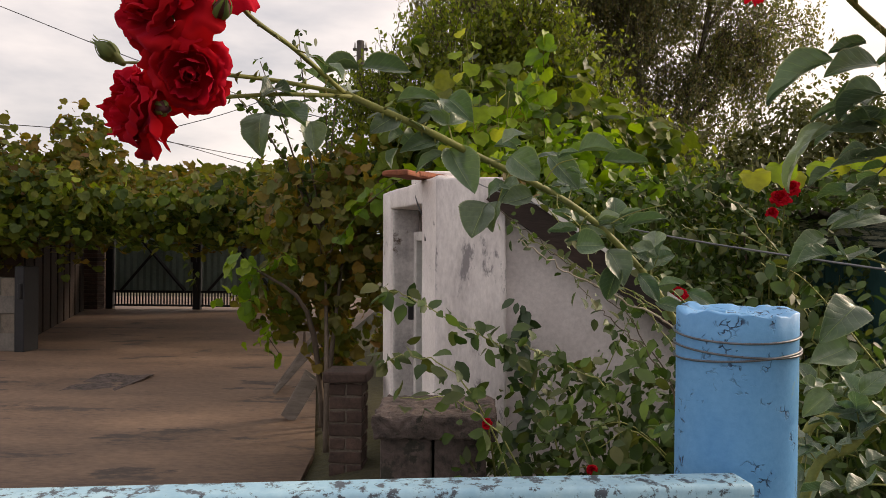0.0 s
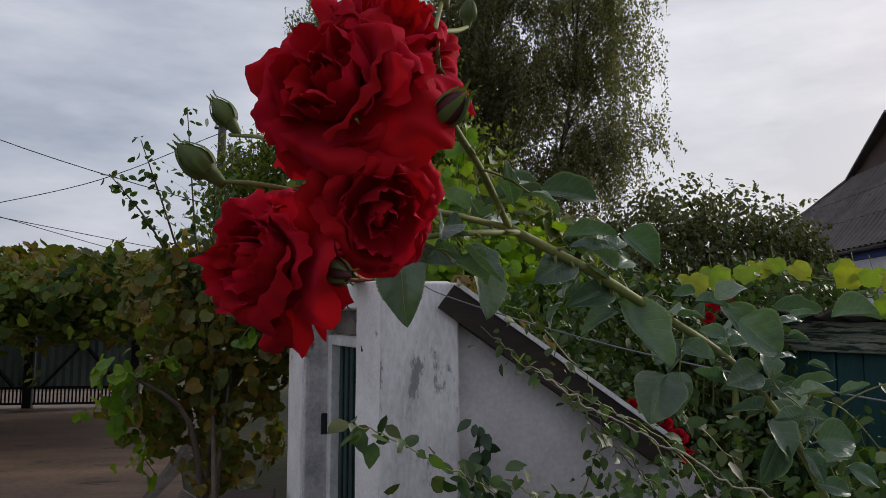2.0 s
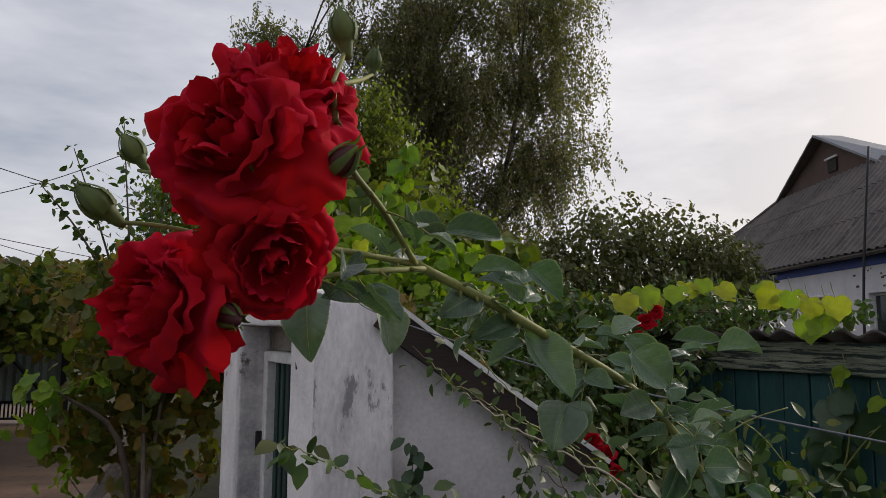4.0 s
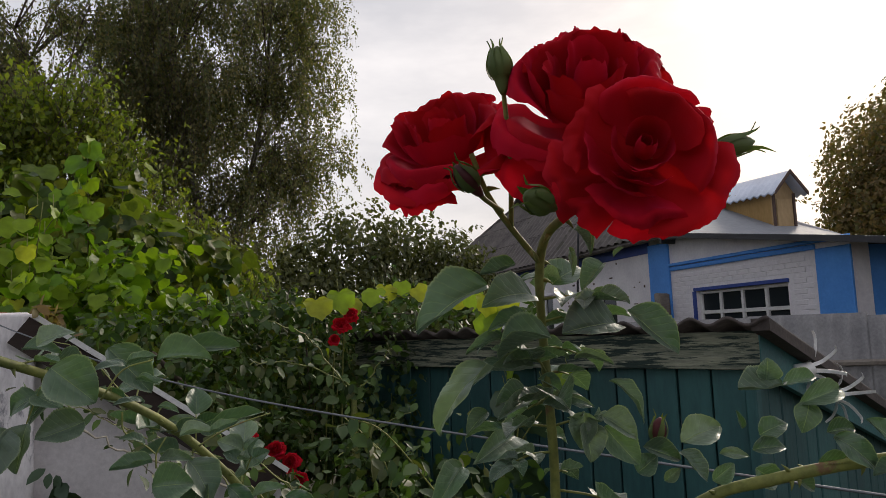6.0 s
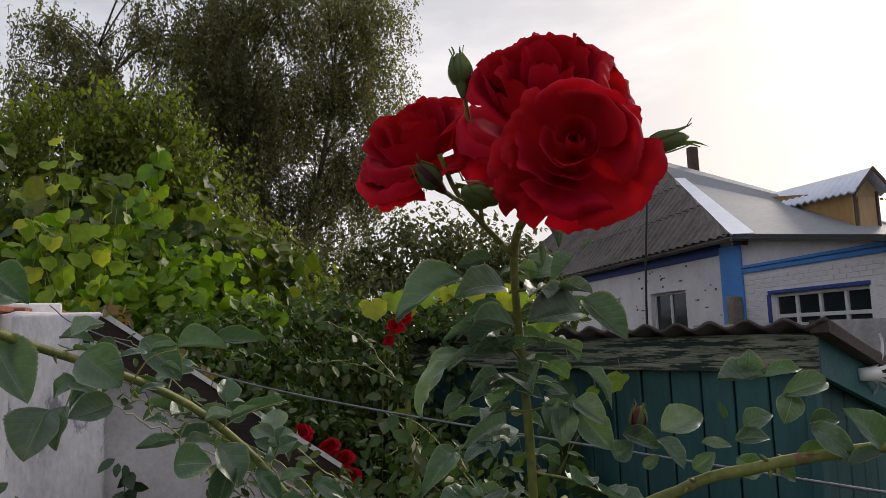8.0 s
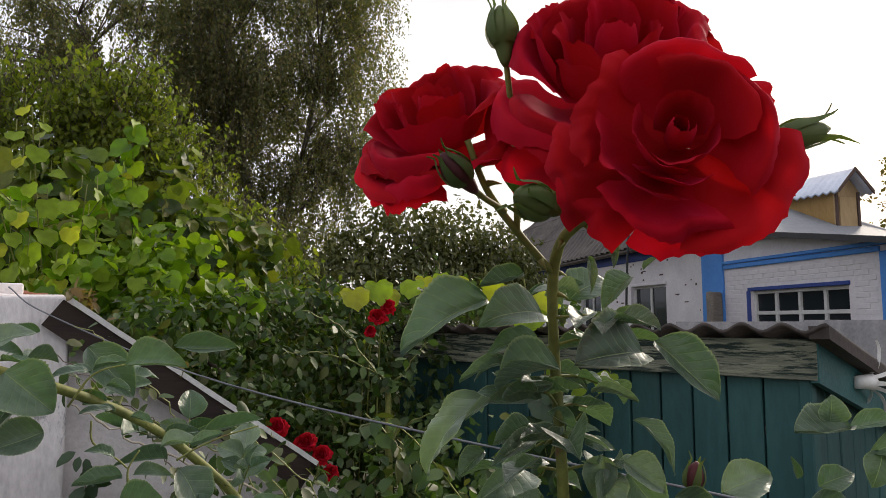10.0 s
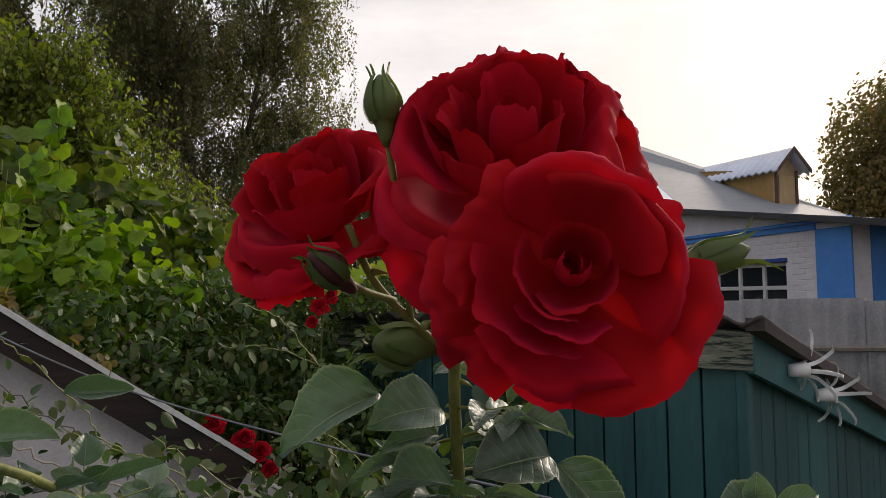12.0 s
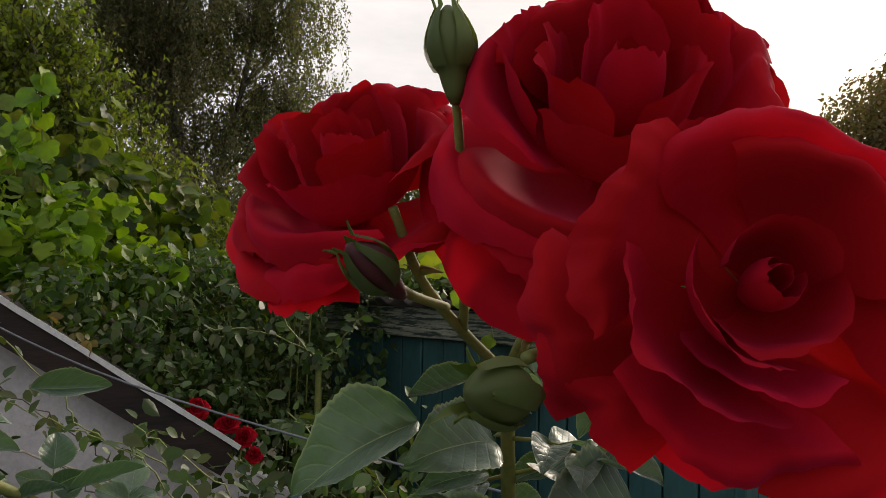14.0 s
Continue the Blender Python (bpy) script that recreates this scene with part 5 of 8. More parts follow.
def build_vine(name, label, blobs, n, size, mat, seed, kind="grape", stems=(), droop=0.5, thick=0.5, category="vine", spread=0.7, cat_stem=M_BARK, stem_r=0.022, shoots=0, shoot_len=0.4, gaps=0.5, wave=0.35):
    rng = np.random.default_rng(seed)
    t = thing(name, label, category)
    for s in stems:
        tube("stem", s, stem_r, stem_r * 0.45, cat_stem, t, sides=6, n=4, lumpy=0.3)
    pos, nrm = shell_points(rng, n, blobs, thick)
    k = 2 * math.pi / wave
    pos = pos + size * 0.7 * np.sin(pos[:, [2, 0, 1]] * k * 0.8 + seed)
    # clumps and gaps
    f = np.sin(pos[:, 0] * k + seed) + np.sin(pos[:, 2] * k * 1.15 + 1.3 * pos[:, 1] * k + seed * 2.1) + np.sin((pos[:, 0] - pos[:, 2] + pos[:, 1]) * k * 0.7 + seed * 0.7)
    keep = (f + rng.normal(0, 0.5, len(pos)) > -1.6 * (1 - gaps)) & (pos[:, 2] > 0.03)
    pos, nrm = pos[keep], nrm[keep]
    link("foliage", leaf_cloud("foliage", pos, nrm, size, kind, mat, rng, droop, spread, 0.45), t)
    if shoots:
        add_shoots(t, rng, pos, nrm, shoots, shoot_len, size, kind, mat, cat_stem)
    return t


def grape_leaf(t, at, size, rng, face=(-0.3, -0.8, 0.4), mat=None):
    """One large lobed leaf with its stalk, hanging from at."""
    at = Vector(at)
    P = np.array([at[:]])
    ob = link("leaf", leaf_cloud("leaf", P, np.array([face]), size, "grape", mat, rng, 1.2, 0.25, 0.2), t)
    tube("leaf_stalk", [at + Vector((0.0, 0.02, 0.06)), at + Vector((0.0, 0.012, 0.03)), at], 0.0018, 0.0014, M_CANE, t, sides=5, n=3)
    return ob


def build_twig_tree(name, label, blobs, n, size, mat, seed, trunk, shoots):
    """A bushy tree of small leaves set along upright twigs."""
    rng = np.random.default_rng(seed)
    t = thing(name, label, "tree")
    for s in trunk:
        tube("trunk", s, 0.06, 0.015, M_BARK, t, sides=7, n=4, lumpy=0.3)
    pos, nrm = shell_points(rng, n, blobs, 0.55)
    k = 9.0
    f = np.sin(pos[:, 0] * k) + np.sin(pos[:, 2] * k * 1.2 + pos[:, 1] * k) + np.sin((pos[:, 0] - pos[:, 2]) * k * 0.6)
    keep = f + rng.normal(0, 0.6, len(pos)) > -1.0
    pos, nrm = pos[keep], nrm[keep]
    m = 9
    L = rng.uniform(0.15, 0.45, len(pos))
    way = nrm * 0.7 + rng.normal(0, 0.35, pos.shape) + np.array([0, 0, 0.45])
    kk = np.linspace(0, 1, m)[None, :, None]
    P = pos[:, None, :] + way[:, None, :] * kk * L[:, None, None] + np.array([0, 0, -0.25]) * kk ** 2 * L[:, None, None]
    P = P + rng.normal(0, size * 0.35, P.shape)
    N = np.repeat(nrm[:, None, :], m, axis=1)
    link("crown", leaf_cloud("crown", P.reshape(-1, 3), N.reshape(-1, 3), size, "small", mat, rng, 0.5, 0.8), t)
    a, b = P[:, 0, :], P[:, -1, :]
    w = np.array([0.005, 0.003, 0])
    V = np.stack([a - w, a + w, b + w * 0.3, b - w * 0.3], axis=1).reshape(-1, 3)
    link("twig", fast_mesh("twig", V, np.arange(len(a) * 4).reshape(-1, 4), M_BARK, False), t)
    add_shoots(t, rng, pos, nrm, shoots, 0.5, size * 1.2, "ovate", mat, M_BARK, 0.6)
    return t


# behind the cellar
build_twig_tree("plum_tree", "yellow-green small-leaved plum tree behind the cellar", [((0.40, 8.5, 3.05), (0.58, 0.5, 0.98)), ((-0.35, 8.6, 2.85), (0.68, 0.6, 0.9)), ((0.95, 8.4, 2.35), (0.55, 0.5, 0.9)), ((1.45, 8.2, 1.75), (0.5, 0.5, 0.75)), ((-1.1, 8.7, 2.4), (0.6, 0.5, 0.8)), ((1.95, 8.0, 1.25), (0.55, 0.5, 0.55))], 7500, 0.07, M_PLUM, 46, [[(0.4, 8.5, 0), (0.35, 8.5, 1.5), (0.5, 8.5, 3.6)], [(0.5, 8.5, 0.6), (1.0, 8.4, 1.6), (1.4, 8.3, 2.6)], [(0.4, 8.5, 0.6), (-0.3, 8.6, 1.6), (-0.7, 8.6, 2.8)]], 40)
build_vine("grapevine", "tall green grapevine heaped on poles behind the cellar", [((0.05, 5.2, 1.75), (0.50, 0.5, 0.62)), ((0.60, 5.2, 1.60), (0.50, 0.5, 0.62)), ((1.05, 5.1, 1.35), (0.48, 0.5, 0.58)), ((1.5, 4.9, 1.1), (0.5, 0.5, 0.50)), ((-0.35, 5.4, 1.7), (0.42, 0.5, 0.6))], 4200, 0.10, M_VINE, 31, stems=[[(0.2, 5.3, 0), (0.15, 5.25, 1.2), (0.3, 5.2, 2.2)], [(0.9, 5.2, 0), (0.8, 5.1, 1.0), (0.7, 5.2, 1.8)]], shoots=26, shoot_len=0.45)
build_vine("grapevine", "fresh green grape shoots standing up behind the cellar", [((0.0, 4.3, 1.75), (0.3, 0.25, 0.30)), ((0.35, 4.45, 1.65), (0.35, 0.25, 0.35)), ((0.75, 4.4, 1.42), (0.35, 0.25, 0.28))], 230, 0.09, M_VINE_FRESH, 32, stems=[[(0.6, 4.6, 0), (0.5, 4.6, 1.0), (0.4, 4.5, 1.7)]], thick=0.9, shoots=16, shoot_len=0.55)
build_vine("grapevine", "dark vine leaves covering the sloping cellar roof", [((0.42, 3.30, 1.36), (0.2, 0.36, 0.09)), ((0.60, 3.25, 1.23), (0.2, 0.34, 0.09)), ((0.78, 3.25, 1.09), (0.2, 0.32, 0.09)), ((0.95, 3.30, 0.97), (0.18, 0.36, 0.10)), ((0.55, 3.6, 1.3), (0.35, 0.3, 0.2)), ((0.85, 3.6, 1.1), (0.3, 0.3, 0.2))], 2600, 0.04, M_BUSH, 44, kind="ovate", stems=[[(1.0, 3.6, 0), (0.9, 3.5, 0.9), (0.6, 3.4, 1.3)]], thick=0.9, gaps=0.2)
build_vine("grapevine", "lime green grape shoots spilling down beside the cellar roof", [((0.30, 3.85, 1.50), (0.22, 0.22, 0.16)), ((0.50, 3.85, 1.40), (0.22, 0.22, 0.20)), ((0.62, 3.80, 1.24), (0.16, 0.18, 0.14)), ((0.78, 3.95, 1.46), (0.2, 0.2, 0.12)), ((0.62, 4.0, 1.66), (0.25, 0.2, 0.14))], 620, 0.062, M_VINE_FRESH, 53, thick=0.9, stems=[[(0.75, 4.1, 0), (0.68, 4.0, 0.8), (0.5, 3.95, 1.4), (0.35, 3.9, 1.6)]], stem_r=0.008, shoots=12, shoot_len=0.25, gaps=0.35, wave=0.3)
def build_dry_leaves():
    rng = np.random.default_rng(66)
    u = np.concatenate([rng.uniform(0.0, 0.10, 30), rng.uniform(0.10, 0.45, 14)])
    pos = np.stack([0.19 + 0.817 * u, 2.83 + rng.uniform(0.0, 0.10, len(u)), 1.462 - 0.576 * u + rng.uniform(0, 0.012, len(u))], axis=1)
    nrm = np.tile((-0.2, -0.6, 0.7), (len(u), 1))
    ob = link("dry_leaves", leaf_cloud("dry_leaves", pos, nrm, 0.042, "ovate", M_WALNUT, rng, 0.4, 0.8))
    tagged(ob, "dry brown leaves caught on the cellar roof", "leaves", kind="stuff")


build_dry_leaves()
# hedge between cellar and shed
build_vine("rose_hedge", "dense dark green rose hedge between cellar and shed", [((1.15, 3.95, 1.0), (0.5, 0.4, 0.45)), ((1.65, 3.85, 1.02), (0.42, 0.4, 0.45)), ((1.25, 3.60, 0.6), (0.5, 0.30, 0.42)), ((1.62, 3.72, 0.55), (0.3, 0.35, 0.42)), ((2.1, 4.3, 1.05), (0.5, 0.4, 0.45))], 13000, 0.040, M_BUSH, 33, kind="ovate", category="hedge", stems=[[(1.2, 3.8, 0), (1.15, 3.8, 0.7), (1.2, 3.9, 1.3)], [(1.7, 3.8, 0), (1.65, 3.8, 0.7), (1.6, 3.9, 1.4)]], cat_stem=M_CANE, stem_r=0.007, shoots=34, shoot_len=0.3, wave=0.3)


def build_yellow_vine():
    rng = np.random.default_rng(34)
    t = thing("grapevine", "yellowing grapevine shoot trailing over hedge and shed roof", "vine")
    P = ((1.253, 3.35, 1.464), (1.379, 3.4, 1.502), (1.472, 3.5, 1.475), (1.606, 3.5, 1.519), (1.701, 3.6, 1.542), (1.792, 3.6, 1.565), (1.818, 3.5, 1.53), (1.882, 3.3, 1.524), (1.902, 3.2, 1.50), (1.903, 3.1, 1.481), (1.902, 3.0, 1.451), (1.938, 2.95, 1.444), (1.939, 2.9, 1.451))
    tube("shoot", [(1.75, 3.9, 0), (1.6, 3.85, 0.8), (1.30, 3.55, 1.42), (1.5, 3.55, 1.50), (1.80, 3.6, 1.52), (1.92, 3.2, 1.46), (1.96, 2.9, 1.42)], 0.006, 0.003, M_CANE, t, sides=6, n=5)
    for i, q in enumerate(P):
        grape_leaf(t, (q[0], q[1], q[2] + 0.03), 0.10 if i < 10 else 0.085, rng, (-0.3, -0.8, 0.6), M_YELLOW if i % 2 == 0 else M_VINE_FRESH)
    for q, s in (((1.935, 3.021, 1.41), 0.12), ((1.955, 2.95, 1.41), 0.10)):
        grape_leaf(t, q, s, rng, (-0.9, -0.3, 0.3), M_VINE_FRESH)


build_yellow_vine()


def build_tip_shoot():
    rng = np.random.default_rng(48)
    t = thing("grapevine", "tall yellow-green grape shoot rising above the cellar", "vine")
    for pts, n in (([(0.1, 4.3, 0), (0.08, 4.25, 1.2), (0.03, 4.0, 1.85), (0.0, 3.80, 2.26)], 13), ([(0.1, 4.3, 0.9), (0.18, 4.1, 1.5), (0.22, 3.85, 1.95)], 10), ([(0.1, 4.3, 0.9), (-0.02, 4.1, 1.5), (-0.12, 3.9, 1.9)], 9)):
        P = curve_points(pts, 8)
        tube("stem", pts, 0.005, 0.002, M_CANE, t, sides=6, n=6)
        for k in range(n):
            q = P[len(P) - 1 - int(k * len(P) * 0.55 / n)]
            s = 1 if k % 2 else -1
            grape_leaf(t, (q.x + s * (0.02 + 0.02 * (k % 3)), q.y - 0.02 + 0.02 * (k % 2), q.z - 0.02), 0.06 + 0.004 * k, rng, (0.3 * s, -0.8, 0.5), M_VINE_FRESH if k % 4 else M_YELLOW)


build_tip_shoot()
build_vine("grapevine", "light green vine spread over the hedge top and shed roof", [((1.25, 3.75, 1.42), (0.35, 0.3, 0.12)), ((1.65, 3.7, 1.46), (0.3, 0.3, 0.10)), ((1.92, 3.35, 1.44), (0.14, 0.3, 0.07)), ((2.02, 2.98, 1.40), (0.09, 0.14, 0.05)), ((0.95, 4.0, 1.42), (0.35, 0.3, 0.15)), ((2.2, 4.2, 1.5), (0.4, 0.4, 0.15))], 2600, 0.042, M_BUSH, 47, kind="ovate", thick=0.95, gaps=0.35, stems=[[(1.5, 4.0, 0), (1.45, 3.9, 0.8), (1.4, 3.8, 1.4), (1.85, 3.5, 1.43)]], stem_r=0.008, shoots=22, shoot_len=0.25, wave=0.3)


def build_wall_vine():
    rng = np.random.default_rng(35)
    t = thing("grapevine", "dark large-leaved grapevine climbing the green shed wall", "vine")
    tube("stem", [(1.8, 3.3, 0), (1.86, 3.15, 0.45), (1.97, 2.95, 0.8), (1.985, 2.90, 1.1)], 0.006, 0.003, M_CANE, t, sides=6, n=5)
    tube("stem", [(1.86, 3.15, 0.45), (1.99, 2.88, 0.9), (2.05, 2.67, 1.12)], 0.004, 0.002, M_CANE, t, sides=6, n=5)
    P = ((1.986, 2.911, 1.20), (1.97, 2.964, 1.11), (1.967, 2.974, 1.08), (1.998, 2.872, 1.04), (2.024, 2.786, 1.10), (2.061, 2.662, 1.16), (1.961, 2.993, 0.91), (1.968, 2.969, 0.81), (1.9, 3.195, 0.80), (1.855, 3.343, 0.75), (1.956, 3.011, 0.96), (1.994, 2.886, 0.76), (1.928, 3.103, 0.73), (1.81, 3.491, 0.67), (1.888, 3.234, 0.66), (1.907, 3.17, 0.63), (1.832, 3.42, 0.61))
    for i, q in enumerate(P):
        # lit leaves take the fresh green, shaded ones the dark ivy colour
        small = i in (0, 4, 5, 8)
        grape_leaf(t, q, 0.085 if small else 0.15, rng, (-0.9, -0.25, 0.3), M_VINE_FRESH if small else M_IVY)


build_wall_vine()
# by the yard
build_vine("grapevine", "autumn-tinged grapevine beside the cellar door", [((-0.95, 5.3, 1.35), (0.40, 0.5, 0.60)), ((-1.2, 5.0, 0.95), (0.26, 0.3, 0.34)), ((-0.62, 5.0, 1.45), (0.28, 0.3, 0.45)), ((-0.75, 5.1, 0.75), (0.3, 0.3, 0.4)), ((-1.15, 5.8, 1.55), (0.5, 0.4, 0.42)), ((-0.45, 5.6, 1.7), (0.4, 0.4, 0.5))], 4200, 0.066, M_VINE_AUTUMN, 36, stems=[[(-0.95, 5.0, 0), (-0.92, 5.0, 0.5), (-0.9, 5.1, 1.3)], [(-0.85, 4.7, 0), (-0.83, 4.75, 0.5), (-0.8, 5.0, 1.2)], [(-0.78, 4.4, 0), (-0.80, 4.5, 0.4), (-0.9, 4.9, 1.0)]], shoots=26, shoot_len=0.35)
build_vine("grapevine", "light green grape shoots hanging over the yard", [((-1.35, 4.6, 0.95), (0.12, 0.15, 0.25)), ((-1.2, 4.6, 0.6), (0.15, 0.15, 0.12))], 40, 0.085, M_VINE_FRESH, 37, thick=0.9, stems=[[(-0.9, 4.9, 0), (-1.0, 4.8, 0.8), (-1.3, 4.6, 1.1)]], shoots=3, shoot_len=0.3)
build_vine("pergola_vine", "long green grapevine pergola spanning the yard", [((-2.6, 9.0, 1.65), (0.8, 0.9, 0.42)), ((-3.5, 9.2, 1.68), (0.8, 0.9, 0.45)), ((-4.4, 9.2, 1.75), (0.8, 0.9, 0.50)), ((-5.3, 9.0, 1.9), (0.9, 0.9, 0.75)), ((-6.3, 8.8, 1.9), (0.9, 0.9, 0.95)), ((-5.1, 9.2, 2.6), (0.40, 0.4, 0.5)), ((-1.8, 8.6, 1.75), (0.7, 0.8, 0.45)), ((-7.4, 8.8, 1.9), (0.9, 0.9, 0.95)), ((-6.0, 8.4, 1.15), (0.5, 0.4, 0.35))], 8500, 0.095, M_VINE_AUTUMN, 38, thick=0.6, stems=[[(-6.2, 9.0, 0), (-6.1, 9.0, 1.0), (-6.0, 9.0, 1.9)], [(-2.0, 8.6, 0), (-2.0, 8.7, 1.0), (-2.2, 8.8, 1.7)]], shoots=40, shoot_len=0.5, gaps=0.3, wave=0.5)
build_vine("pergola_vine", "fresh green grapevine on the pergola's front", [((-3.8, 8.4, 1.62), (1.2, 0.4, 0.40)), ((-5.3, 8.2, 1.75), (0.9, 0.3, 0.5)), ((-2.6, 8.3, 1.65), (0.8, 0.3, 0.38))], 2200, 0.09, M_VINE, 39, thick=0.7, shoots=20, shoot_len=0.4, wave=0.5)


def build_sapling():
    rng = np.random.default_rng(41)
    t = thing("pear_sapling", "slender sapling with small dark leaves above the vine", "tree")
    tops = [(-1.15, 5.1, 2.75), (-1.45, 5.2, 2.55), (-0.85, 5.1, 2.5), (-1.0, 5.3, 2.35), (-1.6, 5.1, 2.3)]
    P = []
    for x, y, z in tops:
        pts = [(-1.0, 5.3, 0), (-1.02, 5.3, 1.2), ((x - 1.0) / 2, y + 0.05, 1.9), (x, y, z)]
        tube("branch", pts, 0.016, 0.003, M_BARK, t, sides=5, n=5)
        for q in curve_points(pts, 14)[20:]:
            P.append((q.x, q.y, q.z))
    P = np.repeat(np.array(P), 3, axis=0)
    P = P + rng.normal(0, 0.035, P.shape)
    link("foliage", leaf_cloud("foliage", P, rng.normal(0, 1, P.shape), 0.06, "ovate", M_BUSH, rng, 0.3, 1.0), t)


build_sapling()
# rose bushes in front of the cellar wall
build_vine("rose_bush", "low leafy rose bush in front of the cellar", [((0.32, 2.25, 0.48), (0.36, 0.22, 0.38)), ((0.75, 2.45, 0.58), (0.42, 0.3, 0.38)), ((1.1, 2.5, 0.62), (0.35, 0.3, 0.38)), ((0.62, 1.9, 0.55), (0.3, 0.25, 0.38)), ((0.95, 1.85, 0.62), (0.3, 0.25, 0.38)), ((1.25, 2.2, 0.62), (0.3, 0.3, 0.42))], 7000, 0.042, M_BUSH, 42, kind="ovate", thick=0.9, droop=0.2, category="rose bush", stems=[[(0.6, 2.3, 0), (0.7, 2.4, 0.5), (0.9, 2.4, 0.85)], [(0.9, 1.9, 0), (0.9, 1.9, 0.4), (0.7, 1.9, 0.8)]], cat_stem=M_CANE, stem_r=0.007, shoots=46, shoot_len=0.34, gaps=0.45, wave=0.22)

# out-of-view foliage, added only to darken the yard near the gate
build_vine("pergola_vine", "unseen grapevine roof added to shade the far end of the yard", [((-2.9, 11.4, 2.15), (1.0, 1.2, 0.3)), ((-4.4, 11.4, 2.15), (1.1, 1.2, 0.3)), ((-6.0, 11.4, 2.2), (1.1, 1.2, 0.35)), ((-3.2, 13.0, 2.3), (1.0, 0.9, 0.25)), ((-4.6, 13.0, 2.3), (1.1, 0.9, 0.25)), ((-6.2, 13.0, 2.3), (1.1, 0.9, 0.3))], 4500, 0.15, M_VINE_AUTUMN, 54, thick=0.6, stems=[[(-2.3, 12.2, 0), (-2.35, 12.2, 1.2), (-2.8, 12.2, 2.2)]], gaps=0.1, wave=0.6)


def rose_shoot(t, pts, rng, size=0.052, every=2, r=0.003, mat=None):
    """A rose stem with leaflets set alternately along it."""
    P = [p + Vector((rng.normal(0, 0.004), rng.normal(0, 0.004), rng.normal(0, 0.004))) for p in curve_points(pts, 6)]
    bm = bmesh.new()
    add_tube(bm, P, r, r * 0.5, 6, lumpy=0.15)
    part("stem", bm, mat or M_STEM, t, smooth=True)
    Q, N = [], []
    for i in range(2, len(P), every):
        d = (P[i] - P[i - 1]).normalized()
        for s in (-1, 1, 0):
            side = d.cross(Vector((0, -0.4, 1))).normalized() * s
            q = P[i] + side * rng.uniform(0.01, 0.045) + Vector((rng.normal(0, 0.012), rng.normal(0, 0.02), rng.normal(0.0, 0.02)))
            Q.append(q[:])
            N.append((rng.normal(0, 0.5), -0.5, 0.7))
    link("leaves", leaf_cloud("leaves", np.array(Q), np.array(N), size, "ovate", M_BUSH, rng, 0.3, 0.5), t)


